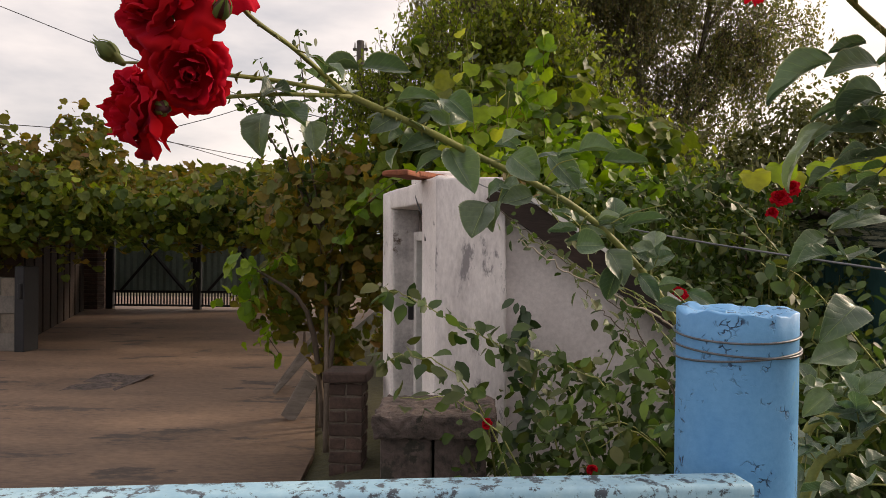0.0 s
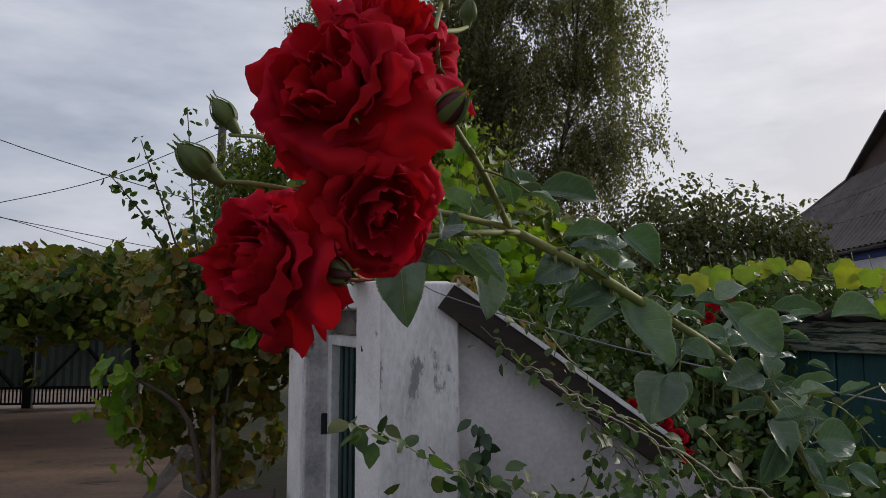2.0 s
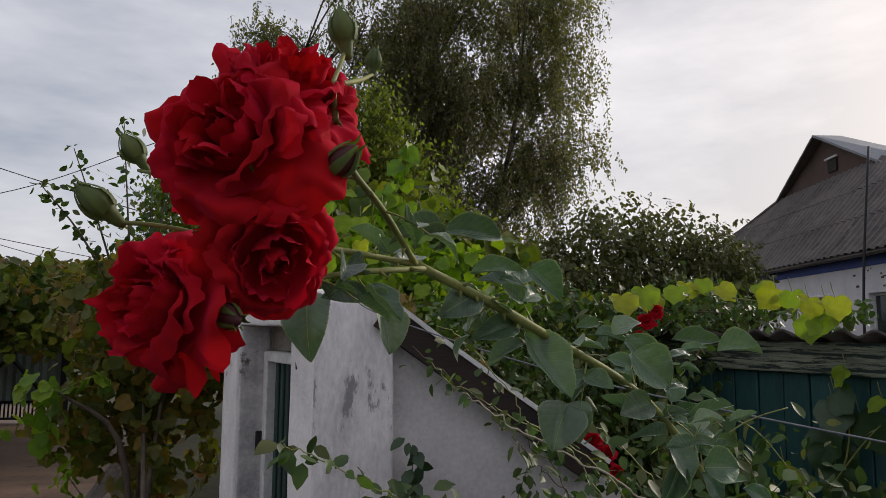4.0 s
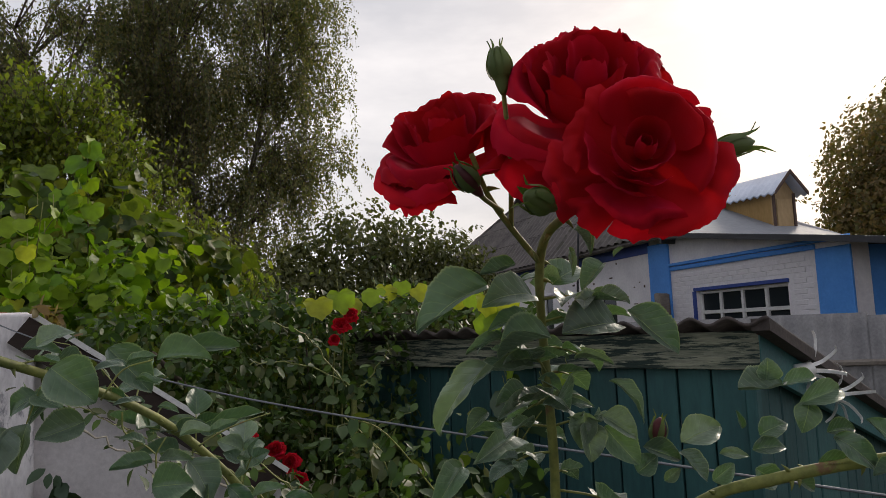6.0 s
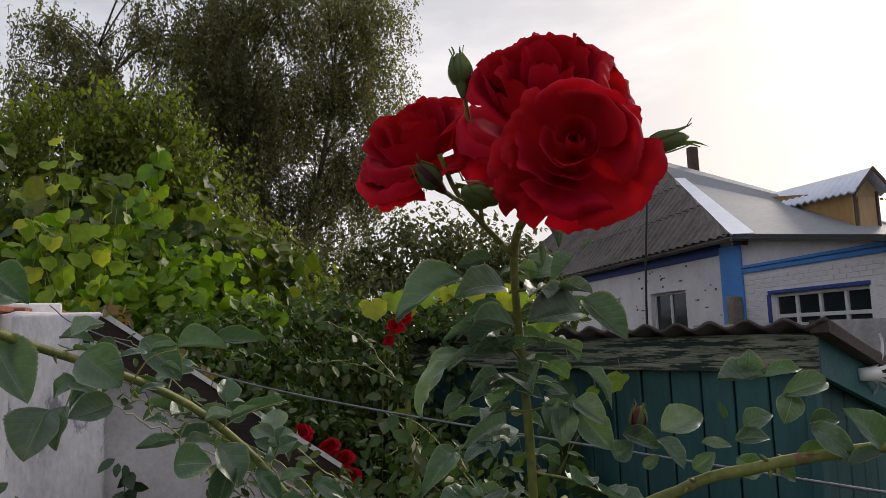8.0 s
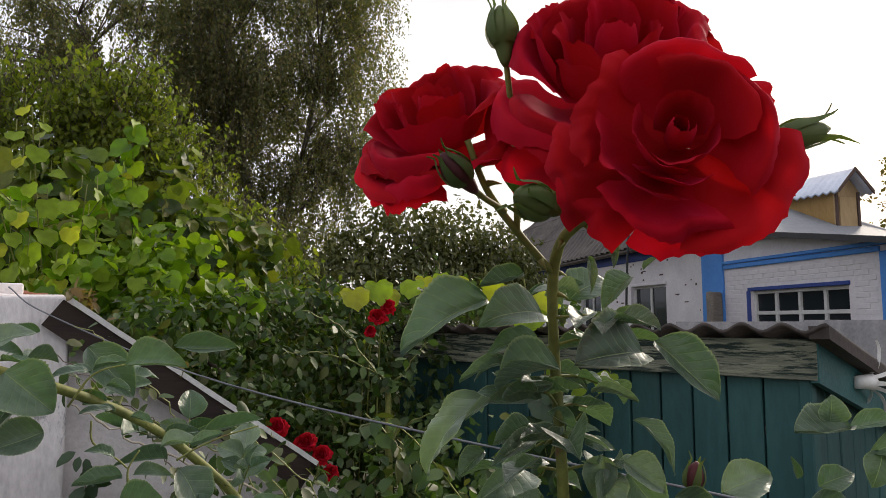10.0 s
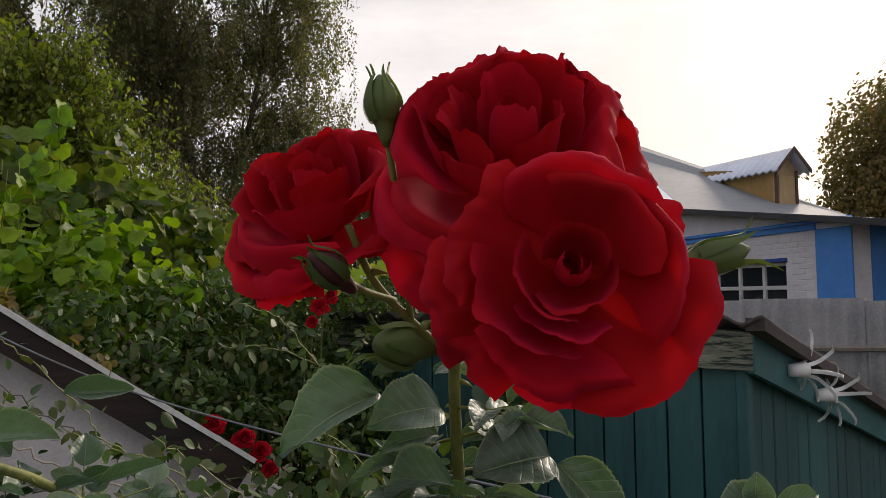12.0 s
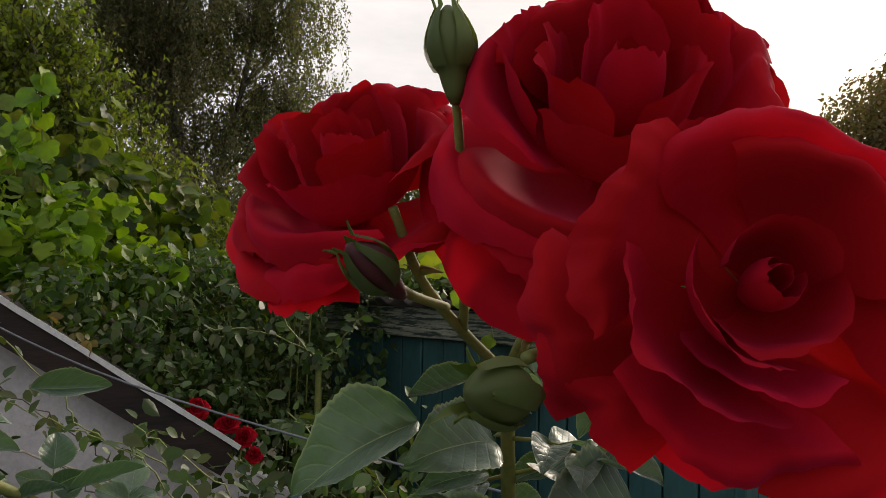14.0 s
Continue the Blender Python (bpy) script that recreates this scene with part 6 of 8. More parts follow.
def build_shoots():
    rng = np.random.default_rng(43)
    t = thing("rose_bush", "sparse rose shoots leaning against the white pillar", "rose bush")
    rose_shoot(t, [(0.42, 2.25, 0), (0.38, 2.22, 0.5), (0.287, 2.2, 0.792), (0.235, 2.2, 0.863), (0.156, 2.2, 0.923), (0.076, 2.2, 0.969), (-0.075, 2.2, 1.047), (-0.145, 2.2, 1.075)], rng)
    rose_shoot(t, [(0.5, 2.2, 0), (0.52, 2.2, 0.6), (0.477, 2.2, 0.795), (0.388, 2.2, 0.85), (0.308, 2.2, 0.888), (0.245, 2.2, 0.916), (0.16, 2.2, 0.93)], rng)
    rose_shoot(t, [(0.35, 2.2, 0), (0.2, 2.15, 0.6), (0.06, 2.1, 0.85), (-0.06, 2.1, 0.90), (-0.13, 2.1, 0.88)], rng)
    rose_shoot(t, [(0.38, 2.2, 0), (0.25, 2.1, 0.55), (0.1, 2.05, 0.78), (-0.08, 2.05, 0.80)], rng)
    u = thing("rose_bush", "thin rose shoots with small leaves before the cellar wall", "rose bush")
    rose_shoot(u, [(0.75, 2.2, 0), (0.72, 2.2, 0.7), (0.60, 2.2, 1.0), (0.488, 2.2, 1.088), (0.397, 2.2, 1.135), (0.334, 2.2, 1.172), (0.262, 2.2, 1.209), (0.209, 2.2, 1.256)], rng, 0.036, 3, 0.0022)
    rose_shoot(u, [(0.70, 2.1, 0), (0.66, 2.1, 0.7), (0.576, 2.1, 0.906), (0.484, 2.1, 0.989), (0.434, 2.1, 1.038), (0.389, 2.1, 1.099)], rng, 0.036, 3, 0.0022, M_BARK)
    rose_shoot(u, [(0.85, 2.15, 0), (0.84, 2.1, 0.7), (0.74, 2.05, 0.95), (0.62, 2.0, 1.08), (0.52, 2.0, 1.15)], rng, 0.04, 2, 0.0024)
    rose_shoot(u, [(0.95, 2.05, 0), (0.98, 2.05, 0.7), (0.95, 2.0, 0.95), (0.88, 1.95, 1.08), (0.80, 1.95, 1.16)], rng, 0.042, 2, 0.0024)
    rose_shoot(u, [(1.1, 2.2, 0), (1.12, 2.2, 0.7), (1.05, 2.2, 0.95), (0.98, 2.2, 1.06)], rng, 0.045, 2, 0.0024)
    rose_shoot(u, [(0.75, 2.3, 0), (0.70, 2.3, 0.7), (0.588, 2.3, 0.937), (0.513, 2.3, 1.024), (0.392, 2.3, 1.131), (0.273, 2.3, 1.224), (0.176, 2.3, 1.302)], rng, 0.03, 3, 0.0022, M_BARK)
    rose_shoot(u, [(0.80, 2.2, 0), (0.75, 2.2, 0.8), (0.607, 2.2, 1.025), (0.463, 2.2, 1.107), (0.406, 2.2, 1.189), (0.306, 2.2, 1.298), (0.221, 2.2, 1.352)], rng, 0.034, 3, 0.0022)
    v = thing("ivy", "dark ivy climbing the edge of the white pillar", "ivy")
    tube("stem", [(0.27, 2.80, 0), (0.268, 2.81, 0.5), (0.262, 2.835, 0.95)], 0.003, 0.002, M_BARK, v, sides=5, n=5)
    Q = np.array([(0.262 + rng.normal(0, 0.022), 2.815 + rng.normal(0, 0.012), z) for z in np.linspace(0.3, 0.99, 64)])
    link("leaves", leaf_cloud("leaves", Q, np.tile((-0.2, -0.9, 0.3), (64, 1)), 0.055, "ovate", M_IVY, rng, 0.5, 0.4), v)


build_shoots()


def build_stake_shoots():
    rng = np.random.default_rng(45)
    t = thing("rose_bush", "arching rose shoots growing from a cut green stem", "rose bush")
    tube("stem", [(1.37, 3.19, 0), (1.365, 3.2, 0.6), (1.36, 3.21, 1.13)], 0.017, 0.013, M_CANE, t, sides=8, n=5, lumpy=0.2)
    for pts in ([(1.355, 3.2, 1.11), (1.323, 3.18, 1.127), (1.187, 3.13, 1.276), (1.089, 3.08, 1.357), (0.946, 3.03, 1.407)], [(1.365, 3.2, 1.10), (1.38, 3.18, 1.113), (1.443, 3.13, 1.217), (1.478, 3.08, 1.28)], [(1.355, 3.2, 1.11), (1.304, 3.18, 1.155), (1.151, 3.13, 1.218), (1.001, 3.08, 1.247), (0.882, 3.03, 1.251)], [(1.365, 3.2, 0.9), (1.45, 3.1, 0.98), (1.52, 3.0, 1.02)], [(1.36, 3.2, 0.85), (1.28, 3.08, 0.9), (1.2, 3.0, 0.88)]):
        rose_shoot(t, pts, rng, 0.045, 2, 0.004)


build_stake_shoots()


# ---- distance ----
def build_pole(x, y, z, r=0.12):
    p = thing("utility_pole", "dark weathered utility pole with a short cross-arm", "pole", group="utility poles")
    tube("shaft", [(x, y, 0), (x, y, z * 0.5), (x, y, z)], r * 1.3, r, M_POLE, p, n=3)
    part("crossarm", box_bm((x - 0.26, y - 0.05, z - 0.33), (x + 0.26, y + 0.05, z - 0.25), 0.01), M_POLE, p)
    for s in (-0.2, 0.2):
        tube("insulator", [(x + s, y, z - 0.25), (x + s, y, z - 0.05)], 0.04, 0.03, M_PLASTIC, p)


build_pole(-4.27, 25.0, 8.55, 0.14)
build_pole(-12.0, 25.0, 5.5, 0.09)
build_pole(-2.0, 22.0, 4.75, 0.08)
for k, (a, b) in enumerate((((-16.4, 22, 9.35), (-2.0, 22, 4.5)), ((-30, 14, 6.2), (-12.0, 25, 5.3)), ((-12.0, 25, 5.3), (-4.3, 25, 8.1)), ((-12.0, 25, 5.2), (1.0, 40, 4.6)), ((-12.0, 25, 5.3), (-3, 40, 4.0)), ((-26, 30, 5.0), (-4, 32, 4.2)))):
    va, vb = Vector(a), Vector(b)
    mid = va.lerp(vb, 0.5) - Vector((0, 0, 0.35))
    tagged(tube("overhead_wire", [va, mid, vb], 0.014, 0.014, M_CABLE, sides=5, n=8), "thin dark overhead wire against the sky", "wire", group="overhead wires")


def build_far_house():
    h = thing("far_house", "small distant house with a dark roof", "house")
    part("wall", box_bm((-12.5, 44, 0), (-8.5, 49, 3.0)), M_HOUSE, h)
    part("roof", prism([(-12.9, 43.6, 3.0), (-8.1, 43.6, 3.0), (-10.5, 43.6, 5.2)], (0, 6, 0)), M_ROOF_OLD, h)
    part("mast", box_bm((-7.6, 44, 0), (-7.5, 44.1, 6.4)), M_CABLE, h)


build_far_house()


def build_far_trees():
    rng = np.random.default_rng(77)
    blobs = [((x, 60 + 6 * math.sin(x), 1.4), (4.5, 3, 1.6 + 0.5 * math.sin(x * 0.7))) for x in range(-60, 70, 6)]
    pos, nrm = shell_points(rng, 9000, blobs, 0.4)
    ob = link("far_hedgerow", leaf_cloud("far_hedgerow", pos, nrm, 0.5, "ovate", M_VINE, rng))
    tagged(ob, "low dark green line of distant trees", "trees", kind="stuff")


build_far_trees()


IN_THE_YARD = ("pavement", "concrete_patch", "yard_gate", "wall_west", "outbuilding", "brick_gatepost", "brick_pier", "old_board", "pergola_vine", "pear_sapling", "utility_pole", "overhead_wire", "far_house", "fence_rail", "stone_slab")
for ob in [o for o in scene.objects if o.parent is None]:
    if ob.name.split(".")[0] in IN_THE_YARD or ob.get("label") in ("autumn-tinged grapevine beside the cellar door", "light green grape shoots hanging over the yard"):
        settle(ob)


# ---- roses close to the camera ----
def bez(p0, p1, p2, p3, t):
    s = 1 - t
    return p0 * s ** 3 + 3 * p1 * s * s * t + 3 * p2 * s * t * t + p3 * t ** 3


def ripple(u, v, seed):
    """Soft uneven noise, about -0.5 to 0.5."""
    return noise.noise(Vector((u, v, seed * 3.71)))


def petal_mesh(R, H, half, kind, seed, ruffle=1.0):
    """One petal, cut from a bowl round the flower's axis (z). R: how far its lip stands out, H: the lip's height, half: half its sweep."""
    rng = random.Random(seed)
    nu, nv = (16, 12) if kind == "core" else (30, 16)
    if kind == "core":
        prof = [(0.001, 0.004), (R * 1.5, H * 0.25), (R * 1.35, H * 0.8), (R * 0.75, H)]
    elif kind == "mid":
        prof = [(0.001, 0.002), (R * 1.15, H * 0.05), (R * 1.0, H * 0.75), (R * 1.02, H)]
    else:
        prof = [(0.001, 0.0), (R * 0.85, -0.004), (R * 0.86, H * 1.25), (R * 1.04, H * 0.92)]
    prof = [Vector((a, b)) for a, b in prof]
    sd = seed * 0.77 + 1.3
    lean = rng.uniform(-0.25, 0.25)
    skew = rng.uniform(-0.10, 0.10)
    fold = rng.uniform(-0.6, 0.6)
    wav = 0.0008 if kind == "core" else rng.uniform(0.004, 0.0075) * ruffle
    back = rng.uniform(0.4, 1.5)
    bm = bmesh.new()
    rows = []
    for j in range(nv + 1):
        v = j / nv
        row = []
        for i in range(nu + 1):
            u = -1 + 2 * i / nu
            edge = 1 - 0.17 * abs(u) ** 3.0 + skew * u + 0.13 * ruffle * ripple(u * 1.6, 0.2, sd) + 0.06 * ruffle * ripple(u * 4.5, 5.2, sd) + 0.03 * ripple(u * 13, 9.1, sd)
            vv = min(v * edge, 1.08)
            q = bez(*prof, vv)
            w = min(1.0, 0.45 + 1.1 * vv)
            phi = u * half * w + lean * vv
            g = vv ** 1.6
            r = q.x + wav * g * (1.5 * ripple(u * 1.3, vv * 1.2, sd + 2) + 0.7 * vv * ripple(u * 4.0, vv * 2.0, sd + 4) + 0.25 * vv * vv * ripple(u * 11, vv * 4, sd + 8))
            z = q.y + wav * g * (1.3 * ripple(u * 1.1, vv, sd + 6) + 0.7 * vv * ripple(u * 5.0, vv, sd + 5) + 0.25 * vv * vv * ripple(u * 12, vv * 3, sd + 9))
            # a soft crease from foot to lip
            r -= (0.10 if kind == 'outer' else 0.06) * min(1.0, ruffle * 1.4) * R * vv * math.exp(-((u - fold) / 0.22) ** 2)
            roll = (abs(u) ** 3) * vv * vv
            if kind != "core":
                r += 0.10 * R * roll
                z -= (0.30 if kind == "outer" else 0.16) * R * roll * back
            lip = max(0.0, vv - 0.80) / 0.20
            if kind == "outer":
                r += 0.06 * R * lip
                z -= 0.15 * R * lip * lip * back
            elif kind == "mid":
                r += 0.07 * R * lip * lip * back
            row.append(bm.verts.new((r * math.cos(phi), r * math.sin(phi), z)))
        rows.append(row)
    for a, b in zip(rows, rows[1:]):
        for i in range(nu):
            bm.faces.new((a[i], a[i + 1], b[i + 1], b[i]))
    me = bpy.data.meshes.new("petal")
    bm.normal_update()
    bm.to_mesh(me)
    bm.free()
    me.shade_smooth()
    me.materials.append(M_PETAL)
    return me


def rose_petals(seed, ruffle=1.0, extra=0):
    """The petals of one flower as (mesh, turn about the axis, tilt outwards)."""
    rng = random.Random(seed)
    out = []
    for i in range(4):
        out.append((petal_mesh(0.0030 + 0.0016 * i, 0.0290 + 0.0006 * i, 1.9 - 0.12 * i, "core", seed * 50 + i), i * 2.2, 0.0))
    for i in range(5 + extra):
        out.append((petal_mesh(0.0105 + 0.0030 * min(i, 5), 0.0325 - 0.0012 * i, 1.45 - 0.04 * i, "mid", seed * 50 + 10 + i, ruffle), 0.9 + i * 2.35 + rng.uniform(-0.3, 0.3), rng.uniform(-5, 7)))
    for i in range(5 + extra):
        out.append((petal_mesh(0.0300 + 0.0013 * i, 0.0240 - 0.0016 * i, 1.18, "outer", seed * 50 + 20 + i, ruffle), 0.3 + i * 2.45 + rng.uniform(-0.3, 0.3), rng.uniform(-12, 10)))
    for i in range(5 + extra):
        out.append((petal_mesh(0.0395 + 0.0012 * i, 0.0100 - 0.0022 * i, 0.98, "outer", seed * 50 + 30 + i, ruffle), 1.1 + i * 2.6 + rng.uniform(-0.3, 0.3), rng.uniform(-16, 10)))
    return out


def full_blown_petals(seed):
    """A full-blown flower seen into its face: azimuths in degrees from the picture's right, counter-clockwise."""
    out = []
    for i, (R, H) in enumerate(((0.0024, 0.0235), (0.0036, 0.0245), (0.0050, 0.0255))):
        out.append((petal_mesh(R, H, 1.9 - 0.1 * i, "core", seed * 50 + i), 0.6 + i * 2.1, 2.0))
    rows = (
        # the cup round the eye
        ("mid", 0.0100, 0.0270, 1.50, 75, 3, 0.3), ("mid", 0.0125, 0.0262, 1.40, 285, 4, 0.3), ("mid", 0.0165, 0.0290, 1.15, 205, 2, 0.35),
        # the two tall folded petals below it
        ("mid", 0.0190, 0.0300, 0.85, 252, 10, 0.35), ("mid", 0.0265, 0.0330, 1.00, 215, 6, 0.5),
        # broad petals above and beside the cup
        ("outer", 0.0265, 0.0265, 1.00, 45, 2, 0.35), ("outer", 0.0335, 0.0240, 0.85, 95, -2, 0.45), ("outer", 0.0330, 0.0215, 0.95, 20, 2, 0.4), ("outer", 0.0385, 0.0190, 0.70, 150, -2, 0.6),
        # the wide lower petals, and the small lobes at the side
        ("outer", 0.0365, 0.0190, 0.75, 248, 6, 0.5), ("outer", 0.0440, 0.0130, 0.85, 325, 4, 0.45), ("outer", 0.0410, 0.0090, 0.75, 290, 6, 0.5),
        ("outer", 0.0470, 0.0100, 0.50, 198, 5, 0.5), ("outer", 0.0450, 0.0090, 0.50, 222, 8, 0.5), ("outer", 0.0370, 0.0080, 0.90, 100, 0, 0.9), ("outer", 0.0390, 0.0070, 0.70, 15, 2, 0.9),
    )
    for i, (kind, R, H, half, az, tilt, ruffle) in enumerate(rows):
        out.append((petal_mesh(R, H, half, kind, seed * 50 + 10 + i, ruffle), radians(az), tilt))
    return out


def leaning_rose_petals(seed, drop):
    """A flower that looks upwards: tall petals behind, broad ones hanging in front; azimuths as for the full-blown one. drop: how far the front ones hang."""
    out = []
    for i, (R, H) in enumerate(((0.0028, 0.0270), (0.0044, 0.0285), (0.0062, 0.0300))):
        out.append((petal_mesh(R, H, 1.9 - 0.1 * i, "core", seed * 50 + i), 0.6 + i * 2.1, 2.0))
    rows = (
        ("mid", 0.0100, 0.0310, 1.40, 100, 2, 0.5), ("mid", 0.0130, 0.0300, 1.30, 330, 5, 0.5), ("mid", 0.0160, 0.0305, 1.20, 190, 6, 0.6), ("mid", 0.0200, 0.0320, 1.10, 60, 0, 0.8), ("mid", 0.0230, 0.0290, 1.05, 280, 8, 0.5), ("mid", 0.0250, 0.0310, 1.00, 150, 2, 0.7),
        ("outer", 0.0290, 0.0280, 1.10, 95, -8, 0.9), ("outer", 0.0310, 0.0260, 1.00, 10, -2, 0.7), ("outer", 0.0330, 0.0260, 0.95, 170, 2, 0.5), ("outer", 0.0345, 0.0220, 1.15, 240, 8 + 0.3 * drop, 0.35),
        ("outer", 0.0315, 0.0270, 0.50, 100, -7, 1.0), ("outer", 0.0340, 0.0250, 0.38, 55, -6, 1.3),
        ("outer", 0.0390, 0.0170, 0.80, 50, -4, 1.0), ("outer", 0.0385, 0.0150, 0.75, 125, -6, 0.9), ("outer", 0.0400, 0.0120, 0.85, 345, 6, 0.7),
        ("outer", 0.0400, 0.0150, 1.00, 198, 0.45 * drop, 0.45), ("outer", 0.0390, 0.0150, 0.90, 255, 0.6 * drop, 0.45),
        ("outer", 0.0460, 0.0110, 1.00, 210, drop, 0.4), ("outer", 0.0410, 0.0110, 0.80, 295, 0.8 * drop, 0.5), ("outer", 0.0430, 0.0060, 0.60, 250, 1.1 * drop, 0.6),
    )
    for i, (kind, R, H, half, az, tilt, ruffle) in enumerate(rows):
        out.append((petal_mesh(R, H, half, kind, seed * 50 + 10 + i, ruffle), radians(az), tilt))
    return out


PETALS = [rose_petals(1), rose_petals(2), rose_petals(3), rose_petals(4, 1.5, 2), rose_petals(5, 1.6, 2), rose_petals(6, 1.4, 1), full_blown_petals(7), leaning_rose_petals(2, 36), leaning_rose_petals(8, 10)]


def axis_matrix(at, axis, turn=0.0, size=1.0):
    z = Vector(axis).normalized()
    x = Vector((0, 0, 1)).cross(z)
    x = x.normalized() if x.length > 1e-3 else Vector((1, 0, 0))
    y = z.cross(x)
    m = Matrix((x, y, z)).transposed().to_4x4()
    return Matrix.Translation(at) @ m @ pose(0, 0, 0, 0, 0, turn) @ Matrix.Scale(size, 4)


def add_flower(plant, at, axis, size=1.0, turn=0.0, variant=0):
    """A full red rose under its plant: petals round the axis, green calyx behind."""
    m = axis_matrix(at, axis, turn, size)
    bm = bmesh.new()
    bmesh.ops.create_uvsphere(bm, u_segments=12, v_segments=8, radius=0.0075)
    bmesh.ops.transform(bm, matrix=m @ Matrix.Translation((0, 0, -0.0085)) @ Matrix.Diagonal((1, 1, 0.9, 1)), verts=bm.verts)
    f = part("flower", bm, M_SEPAL, plant, "full deep red rose", smooth=True)
    for me, a, tilt in PETALS[variant % 9]:
        p = link("petal", me, f)
        p.matrix_world = m @ pose(0, 0, 0, 0, 0, math.degrees(a)) @ pose(0, 0, 0, 0, tilt, 0)
    for k in range(5):
        sepal(f, m, k * 72 + 20, 0.014, back=True)
    return f


BUD_PROFILE = ((0.0024, -0.016), (0.0042, -0.012), (0.0056, -0.007), (0.0066, -0.002), (0.0094, 0.003), (0.0112, 0.009), (0.0103, 0.016), (0.0062, 0.024), (0.0015, 0.029))


def body_radius(z):
    return float(np.interp(z, [p[1] for p in BUD_PROFILE], [p[0] for p in BUD_PROFILE]))


def sepal(parent, m, deg, L, back=False, open_=0.5):
    a = radians(deg)
    bm = bmesh.new()
    rows = []
    for j in range(11):
        t = j / 10
        w = 0.0056 * (1 - t) ** 0.8 * (0.7 + t if t < 0.3 else 1.0) + 0.0002
        if back:
            r, z = 0.007 + L * t * 0.9, -0.004 - L * (0.25 * t + 0.45 * t * t)
        else:
            z = L * t * (1 + 0.12 * math.sin(deg * 2.3))
            r = body_radius(z) + 0.0009 + open_ * 0.012 * max(0.0, t - 0.35) ** 2 * (1 + 0.7 * math.sin(deg * 1.7))
            a = radians(deg) + 0.35 * t * t * math.sin(deg)
        c = Vector((r * math.cos(a), r * math.sin(a), z))
        s = Vector((-math.sin(a), math.cos(a), 0))
        rows.append((bm.verts.new(c - s * w), bm.verts.new(c + Vector((math.cos(a), math.sin(a), 0)) * 0.0012), bm.verts.new(c + s * w)))
    for p, q in zip(rows, rows[1:]):
        bm.faces.new((p[0], p[1], q[1], q[0]))
        bm.faces.new((p[1], p[2], q[2], q[1]))
    bmesh.ops.transform(bm, matrix=m, verts=bm.verts)
    part("sepal", bm, M_SEPAL, parent, smooth=True)


def add_bud(plant, at, axis, size=1.0, red=False, open_=0.3, slim=1.0):
    """A closed bud: a drop-shaped body, its hip and five sepals."""
    m = axis_matrix(at, axis, 0, size) @ Matrix.Diagonal((slim, slim, 1, 1))
    bm = bmesh.new()
    prof = BUD_PROFILE
    rings = [[bm.verts.new((r * math.cos(a), r * math.sin(a), z)) for a in (2 * math.pi * k / 14 for k in range(14))] for r, z in prof]
    for a, b in zip(rings, rings[1:]):
        for k in range(14):
            bm.faces.new((a[k], a[(k + 1) % 14], b[(k + 1) % 14], b[k]))
    bm.faces.new(rings[-1])
    bm.faces.new(rings[0][::-1])
    bmesh.ops.transform(bm, matrix=m, verts=bm.verts)
    b = part("bud", bm, M_BUD_DARK if red else M_SEPAL, plant, "dark red closed bud" if red else "green closed rosebud", smooth=True)
    for k in range(5):
        sepal(b, m, k * 72, 0.034, open_=open_)
    return b


def leaflet_mesh(seed, wide=0.36, fold=0.10, bend=0.12):
    """A serrated ovate blade one unit long, y along, with uv."""
    rng = random.Random(seed)
    nv, nu = 34, 8
    V, UV, F = [], [], []
    ph = rng.uniform(0, 6)
    for j in range(nv + 1):
        t = j / nv
        w = wide * 1.02 * (math.sin(math.pi * t ** 0.84) ** 0.72) * (1.05 - 0.24 * t) + 0.004
        w *= 1 + (0.030 if j % 2 else -0.014) * rng.uniform(0.3, 1.5) + 0.08 * noise.noise(Vector((t * 5, seed * 2.3, 0)))
        for i in range(nu + 1):
            u = -1 + 2 * i / nu
            x = u * w
            z = fold * abs(u) ** 1.15 * w * 1.5 - bend * (t - 0.3) ** 2 * 1.6 + 0.075 * noise.noise(Vector((u * 1.7, t * 3.4, seed * 7.7 + ph))) * (0.3 + abs(u)) + 0.010 * math.sin(17 * (t - 0.3 * abs(u))) * (1 - abs(u)) * abs(u) * 3
            V.append((x, t, z))
            UV.append((0.5 + 0.5 * u, t))
    for j in range(nv):
        for i in range(nu):
            a = j * (nu + 1) + i
            F.append((a, a + 1, a + nu + 2, a + nu + 1))
    me = bpy.data.meshes.new("leaf")
    me.from_pydata(V, [], F)
    layer = me.uv_layers.new(name="uv")
    for poly in me.polygons:
        for li, vi in zip(poly.loop_indices, poly.vertices):
            layer.data[li].uv = UV[vi]
    me.shade_smooth()
    me.materials.append(M_ROSE_LEAF)
    return me


LEAFLETS = [leaflet_mesh(1, 0.38, 0.42, 0.20), leaflet_mesh(2, 0.42, 0.55, 0.10), leaflet_mesh(3, 0.36, 0.22, 0.30), leaflet_mesh(4, 0.40, 0.48, -0.12), leaflet_mesh(5, 0.40, 0.62, 0.22), leaflet_mesh(6, 0.42, 0.30, 0.34), leaflet_mesh(7, 0.35, 0.50, 0.05)]


